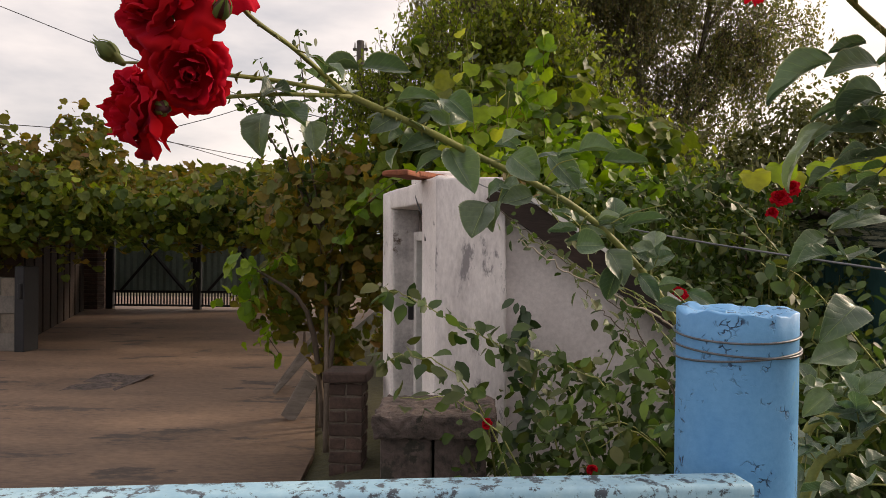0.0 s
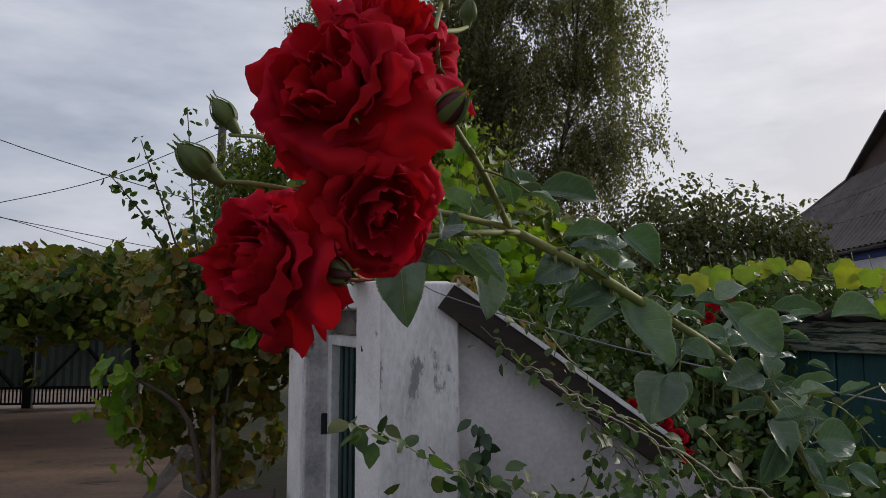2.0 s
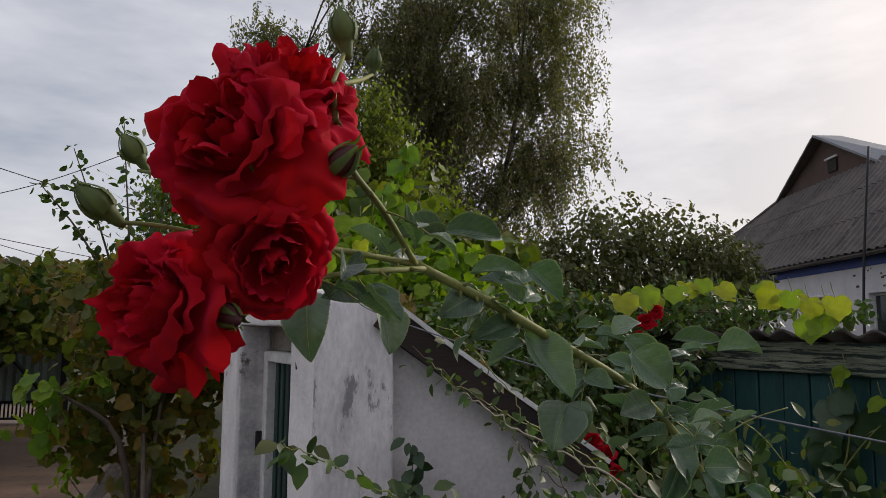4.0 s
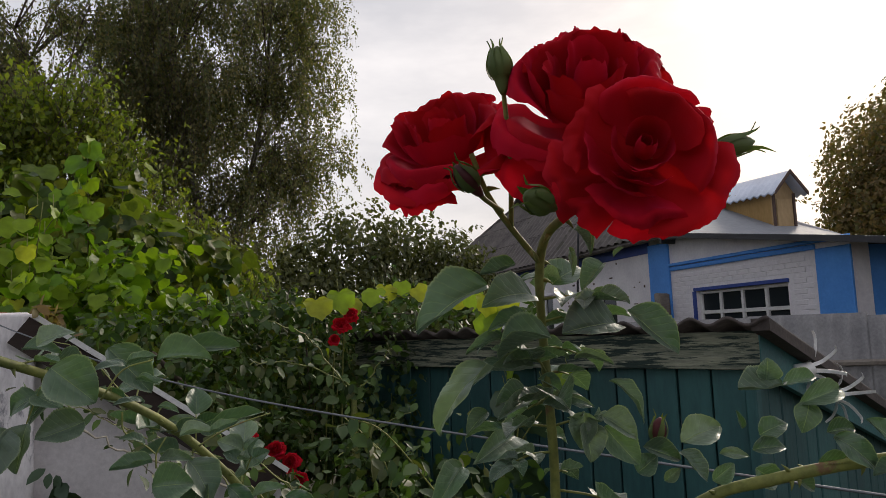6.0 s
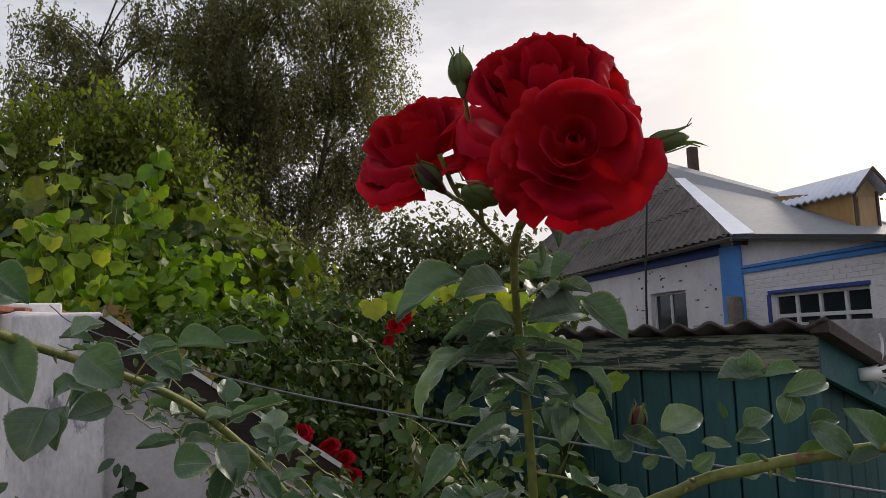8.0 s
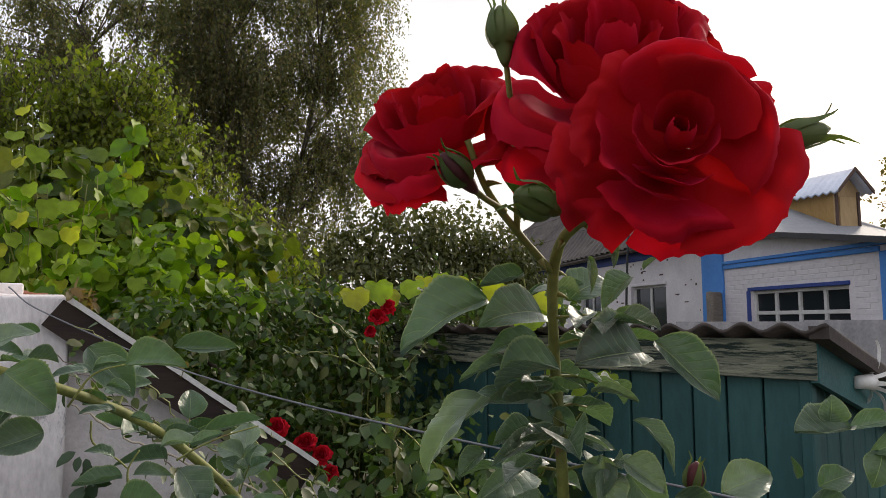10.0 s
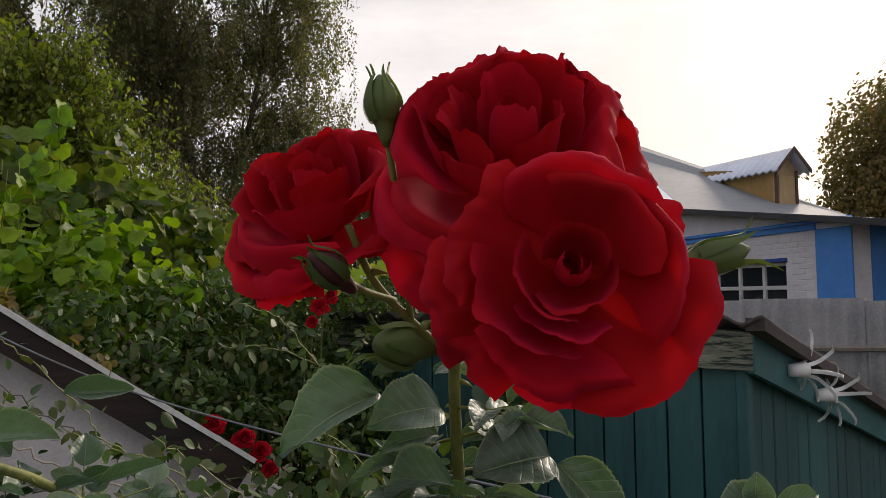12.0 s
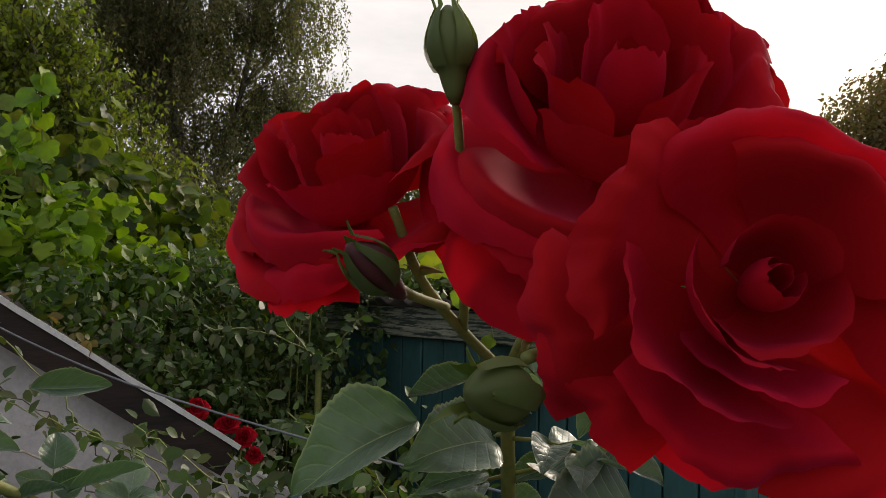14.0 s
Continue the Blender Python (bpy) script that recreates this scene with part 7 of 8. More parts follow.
def add_leaf(plant, base, tip, face=(0, 0, 1), variant=0, wide=1.0):
    """One blade from base to tip; face: the way its upper side looks."""
    b, t = Vector(base), Vector(tip)
    y = (t - b).normalized()
    z = Vector(face)
    z = (z - y * z.dot(y))
    z = z.normalized() if z.length > 1e-3 else y.orthogonal().normalized()
    x = y.cross(z)
    L = (t - b).length
    o = link("leaf", LEAFLETS[variant % 7], plant)
    o.matrix_world = Matrix.Translation(b) @ Matrix((x * L * wide, y * L, z * L)).transposed().to_4x4()
    return o


def add_spray(plant, at, way, size, rng, n=5):
    """A compound leaf: a thin stalk and leaflets in pairs."""
    at, way = Vector(at), Vector(way).normalized()
    L = size * (1.7 if n == 5 else 1.1)
    end = at + way * L + Vector((0, 0, -0.12 * L))
    mid = at.lerp(end, 0.5) + Vector((0, 0, 0.06 * L))
    pts = curve_points([at, mid, end], 4)
    bm = bmesh.new()
    add_tube(bm, pts, 0.0011, 0.0007, 5)
    part("leaf_stalk", bm, M_CANE, plant, smooth=True)
    side = way.cross(Vector((0, 0, 1)))
    side = side.normalized() if side.length > 0.05 else Vector((1, 0, 0))
    up = side.cross(way).normalized()
    for k in range(n):
        if k == n - 1:
            b, d, s = pts[-1], way + up * rng.uniform(-0.4, 0.1), 1.0
        else:
            b = pts[int(len(pts) * (0.45 + 0.35 * (k // 2)))]
            d, s = way * 0.45 + side * (1 if k % 2 else -1) + up * rng.uniform(-0.3, 0.2), 0.82
        face = up + side * rng.uniform(-0.5, 0.5) + way * rng.uniform(-0.3, 0.3)
        add_leaf(plant, b, b + d.normalized() * size * s * rng.uniform(0.85, 1.15), face, rng.randrange(7), rng.uniform(0.85, 1.15))


def add_cane(plant, pts, r0, r1, thorns=0, seed=0, label=""):
    rng = random.Random(seed)
    P = curve_points(pts, 8)
    bm = bmesh.new()
    add_tube(bm, P, r0, r1, 10, lumpy=0.12)
    for _ in range(thorns):
        i = rng.randrange(2, len(P) - 2)
        d = (P[i + 1] - P[i]).normalized()
        o = d.orthogonal().normalized()
        o.rotate(Matrix.Rotation(rng.uniform(0, 6.28), 3, d))
        r = r0 + (r1 - r0) * i / len(P)
        base = P[i] + o * r * 0.8
        add_tube(bm, [base, base + o * 0.004 - d * 0.001, base + o * 0.0075 - d * 0.003], 0.0022, 0.0002, 5)
    part("cane", bm, M_CANE, plant, label, smooth=True)
    return P


def dress_left_cane(p):
    add_leaf(p, (-0.106, 1.048, 1.374), (-0.105, 1.022, 1.324), (-0.21, -0.69, 0.69), 5, 0.88)
    add_leaf(p, (-0.057, 1.043, 1.366), (-0.096, 1.027, 1.365), (-0.56, -0.73, 0.39), 3, 0.74)
    add_leaf(p, (-0.044, 1.042, 1.361), (-0.037, 1.034, 1.324), (0.34, -0.80, 0.49), 1, 1.01)
    add_leaf(p, (0.013, 1.070, 1.431), (0.071, 1.084, 1.428), (-0.00, -0.92, 0.38), 6, 0.68)
    add_leaf(p, (0.011, 1.060, 1.426), (-0.038, 1.046, 1.421), (-0.08, -0.69, 0.72), 4, 0.47)
    add_leaf(p, (0.055, 1.110, 1.379), (0.017, 1.096, 1.359), (0.11, -0.92, 0.37), 2, 1.08)
    add_leaf(p, (0.102, 1.138, 1.350), (0.052, 1.124, 1.336), (0.24, -0.88, 0.41), 0, 0.68)
    add_leaf(p, (0.111, 1.148, 1.332), (0.070, 1.134, 1.317), (0.06, -0.64, 0.77), 5, 0.54)
    add_leaf(p, (0.114, 1.158, 1.339), (0.149, 1.129, 1.275), (-0.15, -0.51, 0.85), 3, 0.78)
    add_leaf(p, (0.163, 1.169, 1.269), (0.143, 1.155, 1.223), (-0.29, -0.92, 0.25), 1, 1.22)
    add_leaf(p, (0.250, 1.213, 1.337), (0.291, 1.203, 1.289), (-0.02, -0.92, 0.38), 6, 0.84)
    add_leaf(p, (0.113, 1.142, 1.405), (0.146, 1.130, 1.375), (-0.22, -0.81, 0.54), 4, 0.95)
    add_leaf(p, (0.079, 1.126, 1.394), (0.108, 1.123, 1.388), (0.05, -0.58, 0.82), 2, 0.68)
    add_leaf(p, (0.049, 1.119, 1.398), (0.103, 1.122, 1.405), (0.01, -0.85, 0.52), 0, 0.47)
    add_leaf(p, (0.344, 1.286, 1.204), (0.373, 1.277, 1.154), (0.16, -0.77, 0.62), 5, 0.97)
    add_leaf(p, (0.331, 1.255, 1.333), (0.393, 1.258, 1.330), (0.15, -0.90, 0.41), 3, 0.51)
    add_leaf(p, (0.325, 1.274, 1.238), (0.361, 1.270, 1.245), (0.38, -0.63, 0.68), 1, 0.54)
    add_leaf(p, (0.364, 1.280, 1.237), (0.430, 1.282, 1.252), (-0.12, -0.76, 0.64), 6, 0.34)
    add_leaf(p, (0.330, 1.276, 1.217), (0.280, 1.261, 1.220), (0.16, -0.82, 0.55), 4, 0.38)
    add_leaf(p, (0.471, 1.328, 1.139), (0.519, 1.325, 1.115), (0.07, -0.95, 0.31), 2, 0.68)
    add_leaf(p, (0.423, 1.312, 1.147), (0.462, 1.307, 1.157), (-0.11, -0.63, 0.77), 0, 0.54)
    add_leaf(p, (0.420, 1.315, 1.123), (0.469, 1.310, 1.112), (-0.00, -0.95, 0.32), 5, 0.54)
    add_leaf(p, (0.211, 1.196, 1.351), (0.181, 1.190, 1.345), (0.01, -0.87, 0.50), 3, 0.54)
    add_leaf(p, (0.213, 1.201, 1.296), (0.179, 1.197, 1.268), (-0.25, -0.26, 0.93), 1, 0.68)
    add_leaf(p, (0.269, 1.236, 1.280), (0.233, 1.229, 1.292), (-0.13, -0.90, 0.42), 6, 0.61)
    add_leaf(p, (0.362, 1.296, 1.182), (0.342, 1.303, 1.126), (-0.05, -0.80, 0.60), 4, 0.68)
    add_leaf(p, (0.390, 1.294, 1.168), (0.425, 1.294, 1.126), (-0.16, -0.84, 0.51), 2, 0.68)
    add_leaf(p, (0.195, 1.080, 1.323), (0.229, 1.072, 1.293), (-0.2, -0.9, 0.35), 1, 1.15)
    add_leaf(p, (0.222, 1.100, 1.275), (0.185, 1.092, 1.263), (0.1, -0.85, 0.5), 3, 0.95)
    add_leaf(p, (0.184, 1.100, 1.342), (0.209, 1.092, 1.356), (-0.1, -0.7, 0.7), 5, 0.90)
    add_leaf(p, (0.174, 1.120, 1.339), (0.204, 1.112, 1.337), (0.1, -0.6, 0.75), 0, 0.70)
    add_leaf(p, (0.276, 1.070, 1.326), (0.321, 1.062, 1.328), (0.0, -0.75, 0.65), 4, 0.75)
    add_leaf(p, (0.254, 1.080, 1.322), (0.227, 1.072, 1.324), (0.0, -0.5, 0.9), 2, 0.70)
    add_leaf(p, (0.254, 1.100, 1.321), (0.279, 1.092, 1.329), (-0.1, -0.45, 0.9), 6, 0.60)
    add_leaf(p, (0.314, 1.180, 1.245), (0.347, 1.172, 1.249), (0.0, -0.5, 0.9), 1, 0.70)
    add_leaf(p, (0.338, 1.150, 1.247), (0.365, 1.142, 1.257), (0.1, -0.5, 0.9), 3, 0.55)
    add_leaf(p, (0.274, 1.120, 1.248), (0.255, 1.112, 1.260), (0.0, -0.6, 0.8), 5, 0.60)
    add_leaf(p, (0.290, 1.150, 1.228), (0.320, 1.142, 1.228), (0.0, -0.7, 0.7), 0, 0.60)
    add_leaf(p, (0.273, 1.120, 1.287), (0.247, 1.112, 1.291), (0.0, -0.5, 0.9), 2, 0.55)
    add_leaf(p, (0.284, 1.120, 1.281), (0.302, 1.112, 1.275), (0.0, -0.5, 0.9), 6, 0.60)
    add_leaf(p, (0.277, 1.100, 1.213), (0.311, 1.092, 1.214), (-0.1, -0.9, 0.4), 4, 1.30)
    add_leaf(p, (0.280, 1.120, 1.231), (0.243, 1.112, 1.227), (0.0, -0.4, 0.9), 3, 0.50)
    add_leaf(p, (0.265, 1.120, 1.307), (0.284, 1.112, 1.303), (0.0, -0.4, 0.9), 1, 0.60)
    tube("leaf_stalk", [(0.237, 1.130, 1.290), (0.255, 1.130, 1.316), (0.281, 1.130, 1.324)], 0.0010, 0.0007, M_CANE, p, sides=5, n=4)
    tube("leaf_stalk", [(0.323, 1.130, 1.240), (0.339, 1.130, 1.249), (0.363, 1.130, 1.258), (0.393, 1.130, 1.265)], 0.0010, 0.0007, M_CANE, p, sides=5, n=4)
    tube("leaf_stalk", [(0.285, 1.130, 1.224), (0.285, 1.130, 1.237), (0.293, 1.130, 1.251)], 0.0010, 0.0007, M_CANE, p, sides=5, n=4)
    tube("leaf_stalk", [(0.255, 1.130, 1.278), (0.257, 1.130, 1.260), (0.276, 1.130, 1.245), (0.284, 1.130, 1.237)], 0.0010, 0.0007, M_CANE, p, sides=5, n=4)


def dress_right_stem(p):
    add_leaf(p, (0.457, 0.821, 1.373), (0.409, 0.844, 1.346), (0.04, -0.76, 1.09), 0, 0.89)
    add_leaf(p, (0.487, 0.807, 1.365), (0.447, 0.806, 1.365), (-0.54, -0.76, 0.82), 5, 1.05)
    add_leaf(p, (0.487, 0.828, 1.387), (0.459, 0.833, 1.378), (-0.16, -0.78, 1.06), 3, 0.57)
    add_leaf(p, (0.526, 0.768, 1.343), (0.485, 0.774, 1.339), (-0.28, -0.82, 0.95), 1, 1.24)
    add_leaf(p, (0.498, 0.728, 1.350), (0.512, 0.702, 1.323), (-0.53, -0.73, 0.88), 6, 0.81)
    add_leaf(p, (0.472, 0.772, 1.335), (0.454, 0.812, 1.326), (-0.49, -0.63, 1.05), 4, 0.62)
    add_leaf(p, (0.449, 0.813, 1.318), (0.426, 0.867, 1.270), (-0.46, -0.78, 0.86), 2, 0.51)
    add_leaf(p, (0.473, 0.829, 1.334), (0.445, 0.834, 1.327), (-0.47, -0.68, 1.01), 0, 0.43)
    add_leaf(p, (0.491, 0.818, 1.349), (0.460, 0.824, 1.346), (-0.50, -0.78, 0.83), 5, 0.61)
    add_leaf(p, (0.492, 0.820, 1.312), (0.453, 0.819, 1.311), (-0.13, -0.87, 0.92), 3, 0.43)
    add_leaf(p, (0.490, 0.823, 1.295), (0.464, 0.827, 1.289), (-0.16, -0.83, 0.98), 1, 0.84)
    add_leaf(p, (0.499, 0.819, 1.287), (0.516, 0.810, 1.280), (-0.12, -0.80, 1.04), 6, 1.01)
    add_leaf(p, (0.502, 0.827, 1.304), (0.519, 0.818, 1.293), (-0.59, -0.72, 0.82), 4, 0.61)
    add_leaf(p, (0.522, 0.817, 1.286), (0.539, 0.808, 1.284), (-0.48, -0.80, 0.81), 2, 0.74)
    add_leaf(p, (0.512, 0.797, 1.319), (0.529, 0.776, 1.317), (-0.27, -0.72, 1.09), 0, 0.32)
    add_leaf(p, (0.539, 0.791, 1.303), (0.552, 0.767, 1.279), (-0.13, -0.69, 1.17), 5, 0.41)
    add_leaf(p, (0.532, 0.812, 1.278), (0.523, 0.808, 1.253), (-0.57, -0.75, 0.80), 3, 0.97)
    add_leaf(p, (0.536, 0.798, 1.277), (0.551, 0.780, 1.262), (-0.51, -0.77, 0.82), 1, 0.95)
    add_leaf(p, (0.529, 0.819, 1.347), (0.503, 0.823, 1.341), (-0.06, -0.87, 0.94), 6, 0.74)
    add_leaf(p, (0.512, 0.789, 1.410), (0.517, 0.776, 1.392), (0.03, -0.13, 1.44), 4, 0.41)
    add_leaf(p, (0.509, 0.792, 1.397), (0.506, 0.784, 1.377), (-0.05, -0.75, 1.11), 2, 0.41)
    add_leaf(p, (0.464, 0.838, 1.283), (0.446, 0.839, 1.270), (-0.30, -0.71, 1.08), 0, 0.81)
    add_leaf(p, (0.530, 0.840, 1.375), (0.558, 0.834, 1.392), (-0.46, -0.78, 0.86), 5, 1.08)
    add_leaf(p, (0.532, 0.793, 1.362), (0.542, 0.787, 1.367), (-0.16, -0.91, 0.83), 3, 0.68)
    add_leaf(p, (0.537, 0.789, 1.386), (0.516, 0.790, 1.367), (-0.21, -0.67, 1.17), 1, 0.68)
    add_leaf(p, (0.536, 0.777, 1.389), (0.543, 0.773, 1.396), (-0.69, -0.56, 0.91), 6, 0.54)
    add_leaf(p, (0.514, 0.841, 1.326), (0.536, 0.829, 1.319), (-0.26, -0.72, 1.10), 4, 0.68)
    add_leaf(p, (0.530, 0.847, 1.289), (0.549, 0.836, 1.292), (-0.26, -0.69, 1.13), 2, 0.68)
    add_leaf(p, (0.504, 0.840, 1.272), (0.484, 0.840, 1.268), (-0.39, -0.41, 1.27), 0, 0.81)
    add_leaf(p, (0.513, 0.835, 1.265), (0.529, 0.827, 1.258), (-0.50, -0.59, 1.08), 5, 0.81)


def dress_low_cane(p):
    add_leaf(p, (0.708, 0.774, 1.288), (0.668, 0.786, 1.283), (0.02, -0.42, 0.91), 3, 0.97)
    add_leaf(p, (0.697, 0.780, 1.292), (0.697, 0.777, 1.310), (-0.51, -0.78, 0.35), 1, 1.35)
    add_leaf(p, (0.709, 0.774, 1.288), (0.742, 0.766, 1.293), (-0.57, -0.60, 0.56), 6, 0.61)
    add_leaf(p, (0.721, 0.769, 1.272), (0.763, 0.756, 1.284), (-0.14, -0.89, 0.44), 4, 0.57)
    add_leaf(p, (0.728, 0.765, 1.273), (0.716, 0.764, 1.251), (-0.53, -0.77, 0.35), 2, 1.22)
    add_leaf(p, (0.630, 0.812, 1.247), (0.667, 0.802, 1.259), (-0.59, -0.66, 0.47), 0, 0.89)
    add_leaf(p, (0.703, 0.795, 1.247), (0.723, 0.782, 1.258), (-0.56, -0.62, 0.54), 5, 0.89)
    add_leaf(p, (0.554, 0.817, 1.266), (0.570, 0.801, 1.238), (-0.55, -0.74, 0.38), 3, 0.89)
    add_leaf(p, (0.528, 0.808, 1.272), (0.527, 0.801, 1.245), (-0.15, -0.72, 0.67), 1, 1.00)
    add_leaf(p, (0.681, 0.794, 1.254), (0.676, 0.795, 1.269), (-0.55, -0.62, 0.57), 6, 0.54)
    add_leaf(p, (0.732, 0.755, 1.250), (0.753, 0.743, 1.253), (-0.26, -0.83, 0.49), 4, 0.81)
    add_leaf(p, (0.708, 0.734, 1.252), (0.722, 0.706, 1.229), (-0.48, -0.66, 0.59), 2, 0.81)
    add_leaf(p, (0.734, 0.698, 1.239), (0.712, 0.706, 1.267), (-0.35, -0.76, 0.55), 0, 0.97)
    add_leaf(p, (0.689, 0.792, 1.237), (0.715, 0.777, 1.240), (-0.59, -0.63, 0.50), 5, 0.61)
    add_leaf(p, (0.585, 0.817, 1.228), (0.598, 0.808, 1.240), (-0.04, -0.73, 0.68), 3, 1.22)
    add_leaf(p, (0.596, 0.820, 1.246), (0.623, 0.807, 1.235), (-0.52, -0.70, 0.49), 1, 0.68)
    add_leaf(p, (0.621, 0.807, 1.241), (0.633, 0.792, 1.219), (-0.23, -0.31, 0.92), 6, 0.97)
    add_leaf(p, (0.707, 0.749, 1.229), (0.733, 0.734, 1.230), (-0.28, -0.77, 0.57), 4, 0.49)
    add_leaf(p, (0.666, 0.806, 1.235), (0.688, 0.793, 1.233), (-0.56, -0.66, 0.50), 2, 0.54)
    add_leaf(p, (0.611, 0.815, 1.219), (0.622, 0.808, 1.228), (-0.55, -0.81, 0.20), 0, 0.81)
    add_leaf(p, (0.683, 0.786, 1.223), (0.703, 0.777, 1.209), (-0.77, -0.56, 0.30), 5, 0.95)
    add_leaf(p, (0.735, 0.698, 1.233), (0.714, 0.711, 1.223), (-0.21, -0.35, 0.91), 3, 0.68)
    add_leaf(p, (0.653, 0.804, 1.215), (0.668, 0.794, 1.228), (-0.20, -0.90, 0.38), 1, 0.81)
    add_leaf(p, (0.697, 0.767, 1.220), (0.716, 0.759, 1.206), (-0.23, -0.89, 0.40), 6, 0.81)
    add_leaf(p, (0.557, 0.980, 1.155), (0.511, 0.948, 1.128), (-0.07, -0.81, 0.58), 5, 0.81)
    add_leaf(p, (0.561, 1.011, 1.104), (0.509, 0.988, 1.088), (0.40, -0.66, 0.63), 3, 0.81)
    add_leaf(p, (0.552, 0.930, 1.248), (0.498, 0.907, 1.235), (0.22, -0.83, 0.51), 1, 0.61)
    add_leaf(p, (0.487, 0.826, 1.289), (0.449, 0.803, 1.282), (0.04, -0.78, 0.62), 6, 0.41)
    add_leaf(p, (0.553, 1.031, 1.050), (0.522, 1.029, 1.024), (-0.25, -0.85, 0.46), 4, 0.81)
    add_leaf(p, (0.585, 1.032, 1.050), (0.615, 1.034, 1.076), (0.02, -0.81, 0.59), 2, 0.81)
    add_leaf(p, (0.507, 0.947, 1.225), (0.464, 0.925, 1.197), (-0.24, -0.73, 0.64), 0, 0.54)


def build_left_rose():
    p = thing("climbing_rose", "arching rose cane with a cluster of full red blooms", "rose")
    rng = random.Random(51)
    main = add_cane(p, [(0.70, 1.45, -0.02), (0.63, 1.42, 0.6), (0.49, 1.37, 1.03), (0.33, 1.28, 1.238), (0.12, 1.14, 1.345), (-0.011, 1.08, 1.401)], 0.0058, 0.0042, 40, 1, "green thorny cane")
    up = add_cane(p, [(-0.011, 1.08, 1.401), (-0.05, 1.0, 1.435), (-0.085, 0.93, 1.46), (-0.095, 0.905, 1.50)], 0.0030, 0.0022, 8, 2)
    low = add_cane(p, [(-0.011, 1.08, 1.401), (-0.09, 1.01, 1.405), (-0.15, 0.95, 1.40)], 0.0030, 0.0022, 6, 3)
    low2 = add_cane(p, [(0.0, 1.085, 1.398), (-0.08, 1.0, 1.385), (-0.165, 0.92, 1.362)], 0.0028, 0.0020, 4, 4)
    add_flower(p, (-0.150, 0.898, 1.454), (-0.35, -0.80, 0.22), 1.15, 30, 3)
    add_flower(p, (-0.188, 0.925, 1.358), (-0.75, -0.60, 0.05), 1.06, 80, 4)
    add_flower(p, (-0.131, 0.905, 1.389), (0.30, -0.85, -0.30), 0.92, 140, 5)
    add_flower(p, (-0.122, 0.920, 1.492), (0.25, -0.55, 0.70), 1.05, 10, 3)
    add_bud(p, (-0.092, 0.885, 1.440), (0.4, -0.5, 0.4), 0.75, True, 0.9)
    add_bud(p, (-0.156, 0.892, 1.352), (0.5, -0.6, -0.2), 0.65, True, 1.1)
    add_bud(p, (-0.236, 0.95, 1.418), (-0.6, -0.1, 0.5), 0.85)
    add_bud(p, (-0.243, 1.06, 1.480), (-0.5, 0.0, 0.7), 0.80)
    add_bud(p, (-0.061, 0.99, 1.545), (0.1, 0.0, 1.0), 0.55)
    add_bud(p, (-0.085, 0.95, 1.548), (-0.2, 0.0, 1.0), 0.85)
    for pts in ([(-0.15, 0.95, 1.40), (-0.20, 0.95, 1.41), (-0.236, 0.95, 1.412)], [(-0.15, 0.95, 1.40), (-0.2, 1.0, 1.45), (-0.243, 1.06, 1.470)], [(-0.095, 0.905, 1.50), (-0.075, 0.95, 1.52), (-0.061, 0.99, 1.540)], [(-0.095, 0.905, 1.50), (-0.09, 0.93, 1.52), (-0.085, 0.95, 1.540)]):
        add_cane(p, pts, 0.0018, 0.0014, 0, 9)
    dress_left_cane(p)
    for i in range(4):
        add_spray(p, main[14 + i * 3], (rng.uniform(-1, 1), rng.uniform(-0.2, 0.6), rng.uniform(-0.4, 0.5)), 0.04, rng, 5)
    for i in range(8):
        add_spray(p, main[17 + i * 3], (rng.uniform(-1, 1), rng.uniform(-0.5, 0.5), rng.uniform(-0.5, 0.6)), rng.uniform(0.028, 0.042), rng, 5 if i % 2 else 3)
    for q in (up[8], low[8], low2[10], main[30], main[36]):
        add_spray(p, q, (rng.uniform(-1, 1), rng.uniform(-0.2, 0.6), rng.uniform(-0.4, 0.3)), 0.035, rng, 3)
    return p


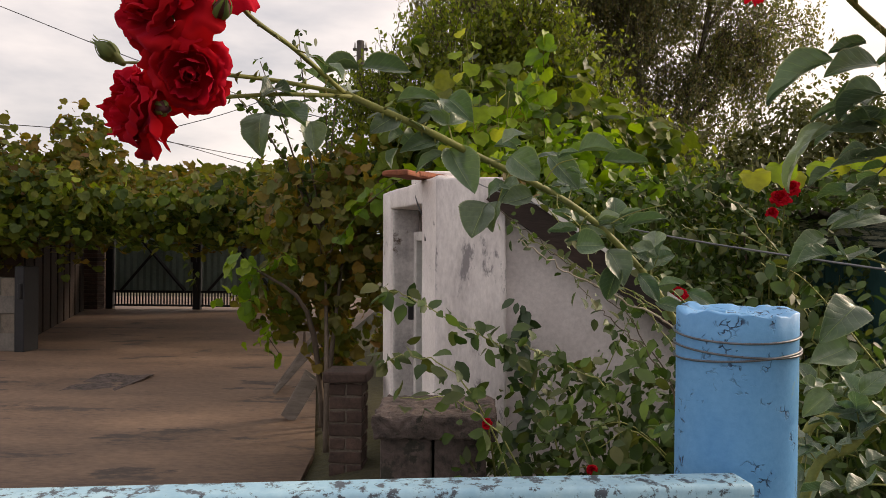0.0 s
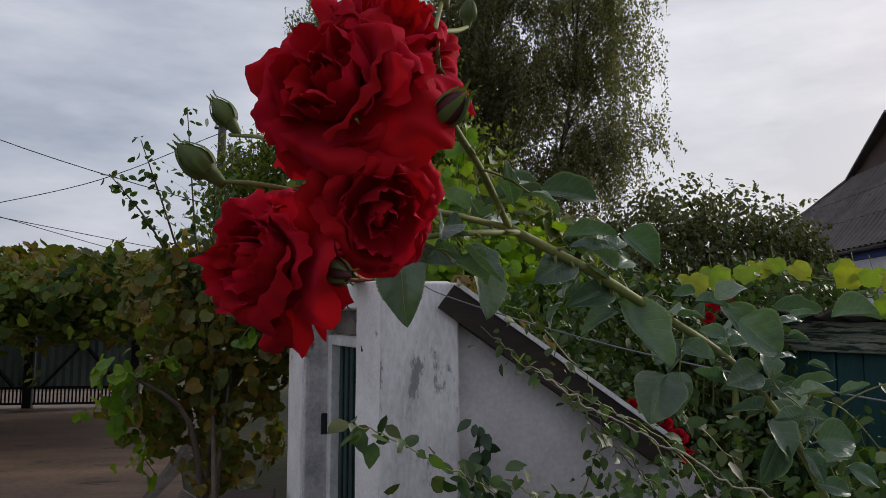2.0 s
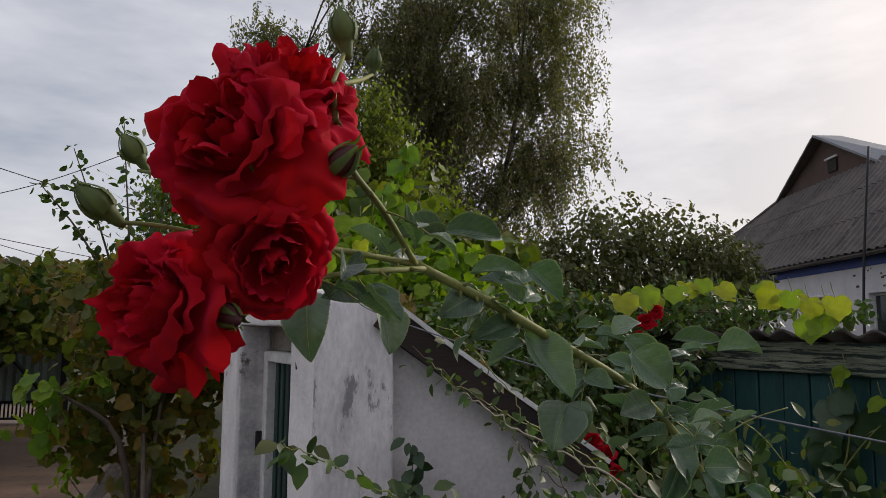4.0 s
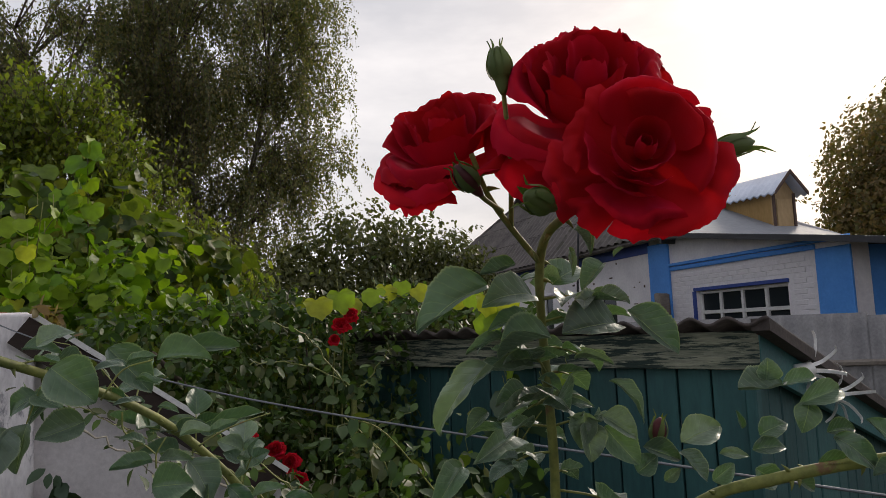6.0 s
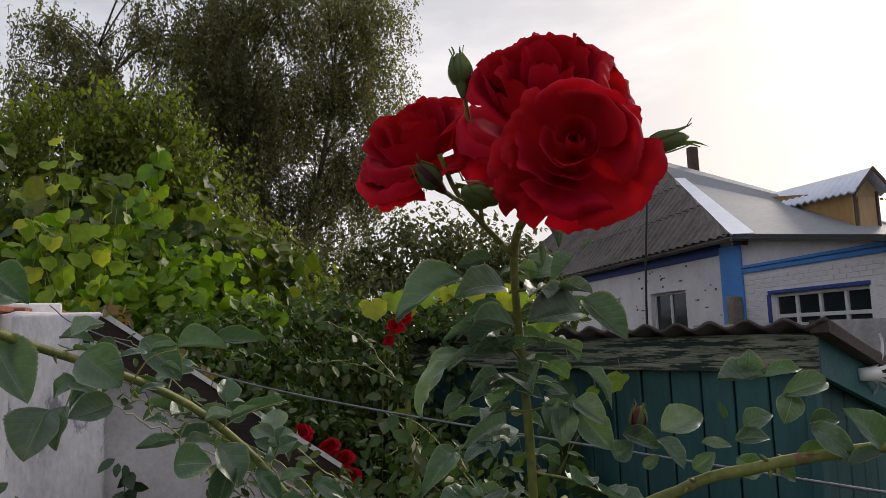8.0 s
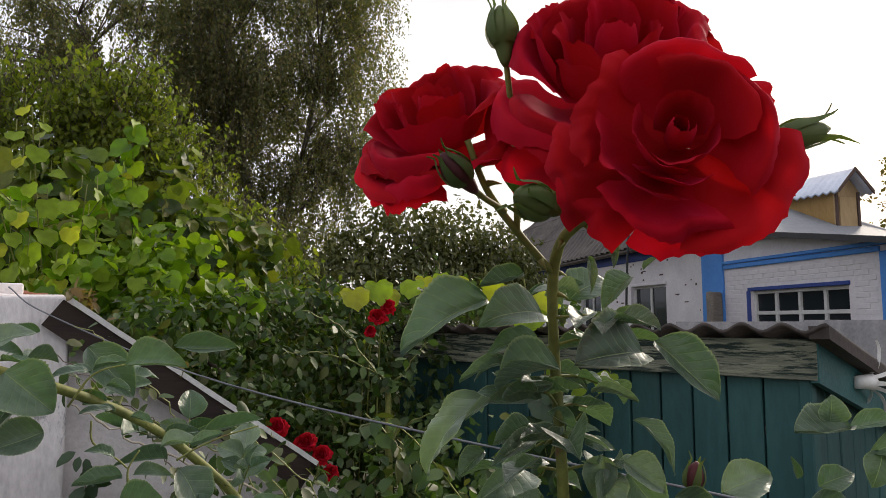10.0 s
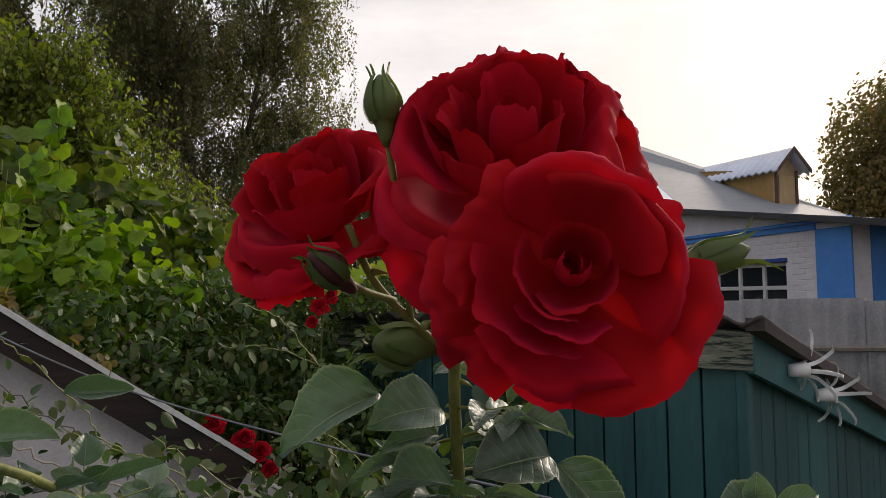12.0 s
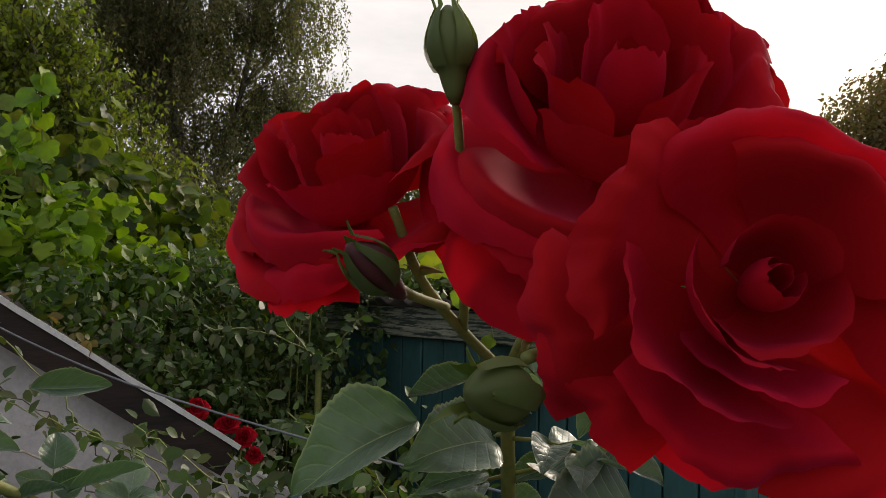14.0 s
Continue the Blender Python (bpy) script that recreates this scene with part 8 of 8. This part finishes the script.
def build_right_rose():
    p = thing("climbing_rose", "upright rose stem with three large red blooms", "rose")
    rng = random.Random(52)
    main = add_cane(p, [(0.62, 0.93, -0.02), (0.585, 0.90, 0.6), (0.535, 0.855, 1.1), (0.515, 0.83, 1.25), (0.499, 0.814, 1.388), (0.488, 0.76, 1.42)], 0.0042, 0.0032, 22, 5, "green thorny stem")
    add_cane(p, [(0.499, 0.814, 1.388), (0.465, 0.80, 1.41), (0.44, 0.79, 1.43), (0.425, 0.785, 1.455)], 0.0024, 0.0018, 3, 6)
    add_cane(p, [(0.452, 0.792, 1.42), (0.43, 0.78, 1.425), (0.412, 0.768, 1.432)], 0.0018, 0.0015, 0, 11)
    add_cane(p, [(0.465, 0.80, 1.41), (0.445, 0.77, 1.45), (0.428, 0.751, 1.494)], 0.0018, 0.0015, 0, 12)
    add_cane(p, [(0.488, 0.76, 1.42), (0.478, 0.72, 1.425), (0.468, 0.69, 1.430)], 0.0030, 0.0028, 0, 7)
    add_cane(p, [(0.488, 0.76, 1.42), (0.455, 0.73, 1.412), (0.418, 0.70, 1.412)], 0.0020, 0.0016, 0, 13)
    add_flower(p, (0.457, 0.669, 1.429), (-0.60, -0.78, 0.14), 1.0, 0, 6)
    add_flower(p, (0.481, 0.735, 1.473), (-0.38, -0.58, 0.66), 1.38, 0, 7)
    add_flower(p, (0.429, 0.816, 1.459), (-0.52, -0.38, 0.76), 1.15, 0, 8)
    add_bud(p, (0.428, 0.752, 1.496), (-0.12, 0.0, 1.0), 0.68, False, 0.8)
    add_bud(p, (0.414, 0.768, 1.430), (-0.7, -0.25, 0.45), 0.66, True, 1.0)
    add_bud(p, (0.410, 0.693, 1.405), (-0.8, -0.3, 0.12), 0.64, False, 2.0)
    add_bud(p, (0.497, 0.651, 1.433), (0.88, -0.25, 0.20), 0.78, False, 3.2, 0.68)
    dress_right_stem(p)
    for i in range(6):
        a = i * 2.4
        add_spray(p, main[12 + i * 2], (math.cos(a), math.sin(a), rng.uniform(-0.3, 0.5)), 0.036, rng, 5)
    for i in range(5):
        a = i * 2.4 + 2.0
        add_spray(p, main[25 + i], (math.cos(a), math.sin(a) * 0.6, rng.uniform(-0.2, 0.3)), rng.uniform(0.027, 0.034), rng, 3)
    for i in range(9):
        a = i * 2.4 + 0.7
        add_spray(p, main[23 + i], (math.cos(a), math.sin(a) * 0.7, rng.uniform(-0.3, 0.4)), rng.uniform(0.019, 0.027), rng, 5 if i % 3 else 3)
    add_cane(p, [(0.59, 0.90, 0.95), (0.60, 0.85, 1.15), (0.650, 0.81, 1.200), (0.684, 0.772, 1.217), (0.715, 0.735, 1.229), (0.76, 0.68, 1.241), (0.88, 0.55, 1.258)], 0.0050, 0.0042, 16, 8)
    add_bud(p, (0.612, 0.821, 1.250), (0.1, -0.2, 1.0), 0.6, True, 1.6)
    dress_low_cane(p)
    return p


build_left_rose()
build_right_rose()


def build_side_canes():
    p = thing("rose_canes", "thick brown rose canes leaning beside the blue post", "rose")
    rng = random.Random(71)
    a = add_cane(p, [(0.58, 1.38, -0.02), (0.60, 1.36, 0.6), (0.653, 1.35, 0.90), (0.704, 1.35, 0.949), (0.787, 1.35, 1.017), (0.90, 1.36, 1.06)], 0.0085, 0.006, 20, 21)
    b = add_cane(p, [(0.56, 1.22, -0.02), (0.565, 1.21, 0.6), (0.601, 1.2, 0.887), (0.656, 1.2, 0.942), (0.705, 1.2, 0.989), (0.80, 1.2, 1.03)], 0.0075, 0.005, 18, 22)
    for P in (a, b):
        for i in range(9):
            add_spray(p, P[18 + i * 2], (rng.uniform(-0.6, 1), rng.uniform(-1, 0.4), rng.uniform(-0.2, 0.8)), rng.uniform(0.03, 0.045), rng, 5)


build_side_canes()


def build_hedge_bloom(q, i):
    p = thing("rose_bloom", "small red rose on the dark hedge", "rose", group="hedge roses")
    add_flower(p, q, (-0.3, -0.8, 0.5), (0.80, 0.86, 0.78, 0.62, 0.74, 0.82, 0.34, 0.34, 0.60)[i], i * 50, i)
    tube("stalk", [q, (q[0] + 0.02, q[1] + 0.15, q[2] - 0.2), (q[0] + 0.05, q[1] + 0.3, 0.0)], 0.003, 0.004, M_CANE, p, sides=6, n=4)


for i, q in enumerate(((0.860, 3.0, 0.995), (0.962, 3.0, 0.935), (1.020, 3.0, 0.885), (1.055, 3.0, 0.82), (1.413, 3.35, 1.43), (1.366, 3.35, 1.385), (0.15, 2.1, 0.72), (0.42, 2.05, 0.62), (1.338, 3.36, 1.32))):
    build_hedge_bloom(q, i)
dry_rng = random.Random(61)
dry_line = curve_points([(0.227, 1.93, 1.212), (0.282, 1.93, 1.175), (0.346, 1.935, 1.132), (0.408, 1.93, 1.106), (0.472, 1.925, 1.07), (0.558, 1.935, 1.03), (0.616, 1.93, 0.988), (0.698, 1.92, 0.959), (0.80, 1.91, 0.90), (0.88, 1.9, 0.7), (0.90, 1.9, -0.02)], 5)
dry_line = [p + Vector((dry_rng.gauss(0, 0.002), dry_rng.gauss(0, 0.003), dry_rng.gauss(0, 0.0035))) for p in dry_line]
dry_bm = bmesh.new()
add_tube(dry_bm, dry_line, 0.0019, 0.0030, 6, lumpy=0.5)
dry = tagged(part("dry_cane", dry_bm, M_DRY, smooth=True), "pale crooked dry rose cane arching over the bush", "cane")
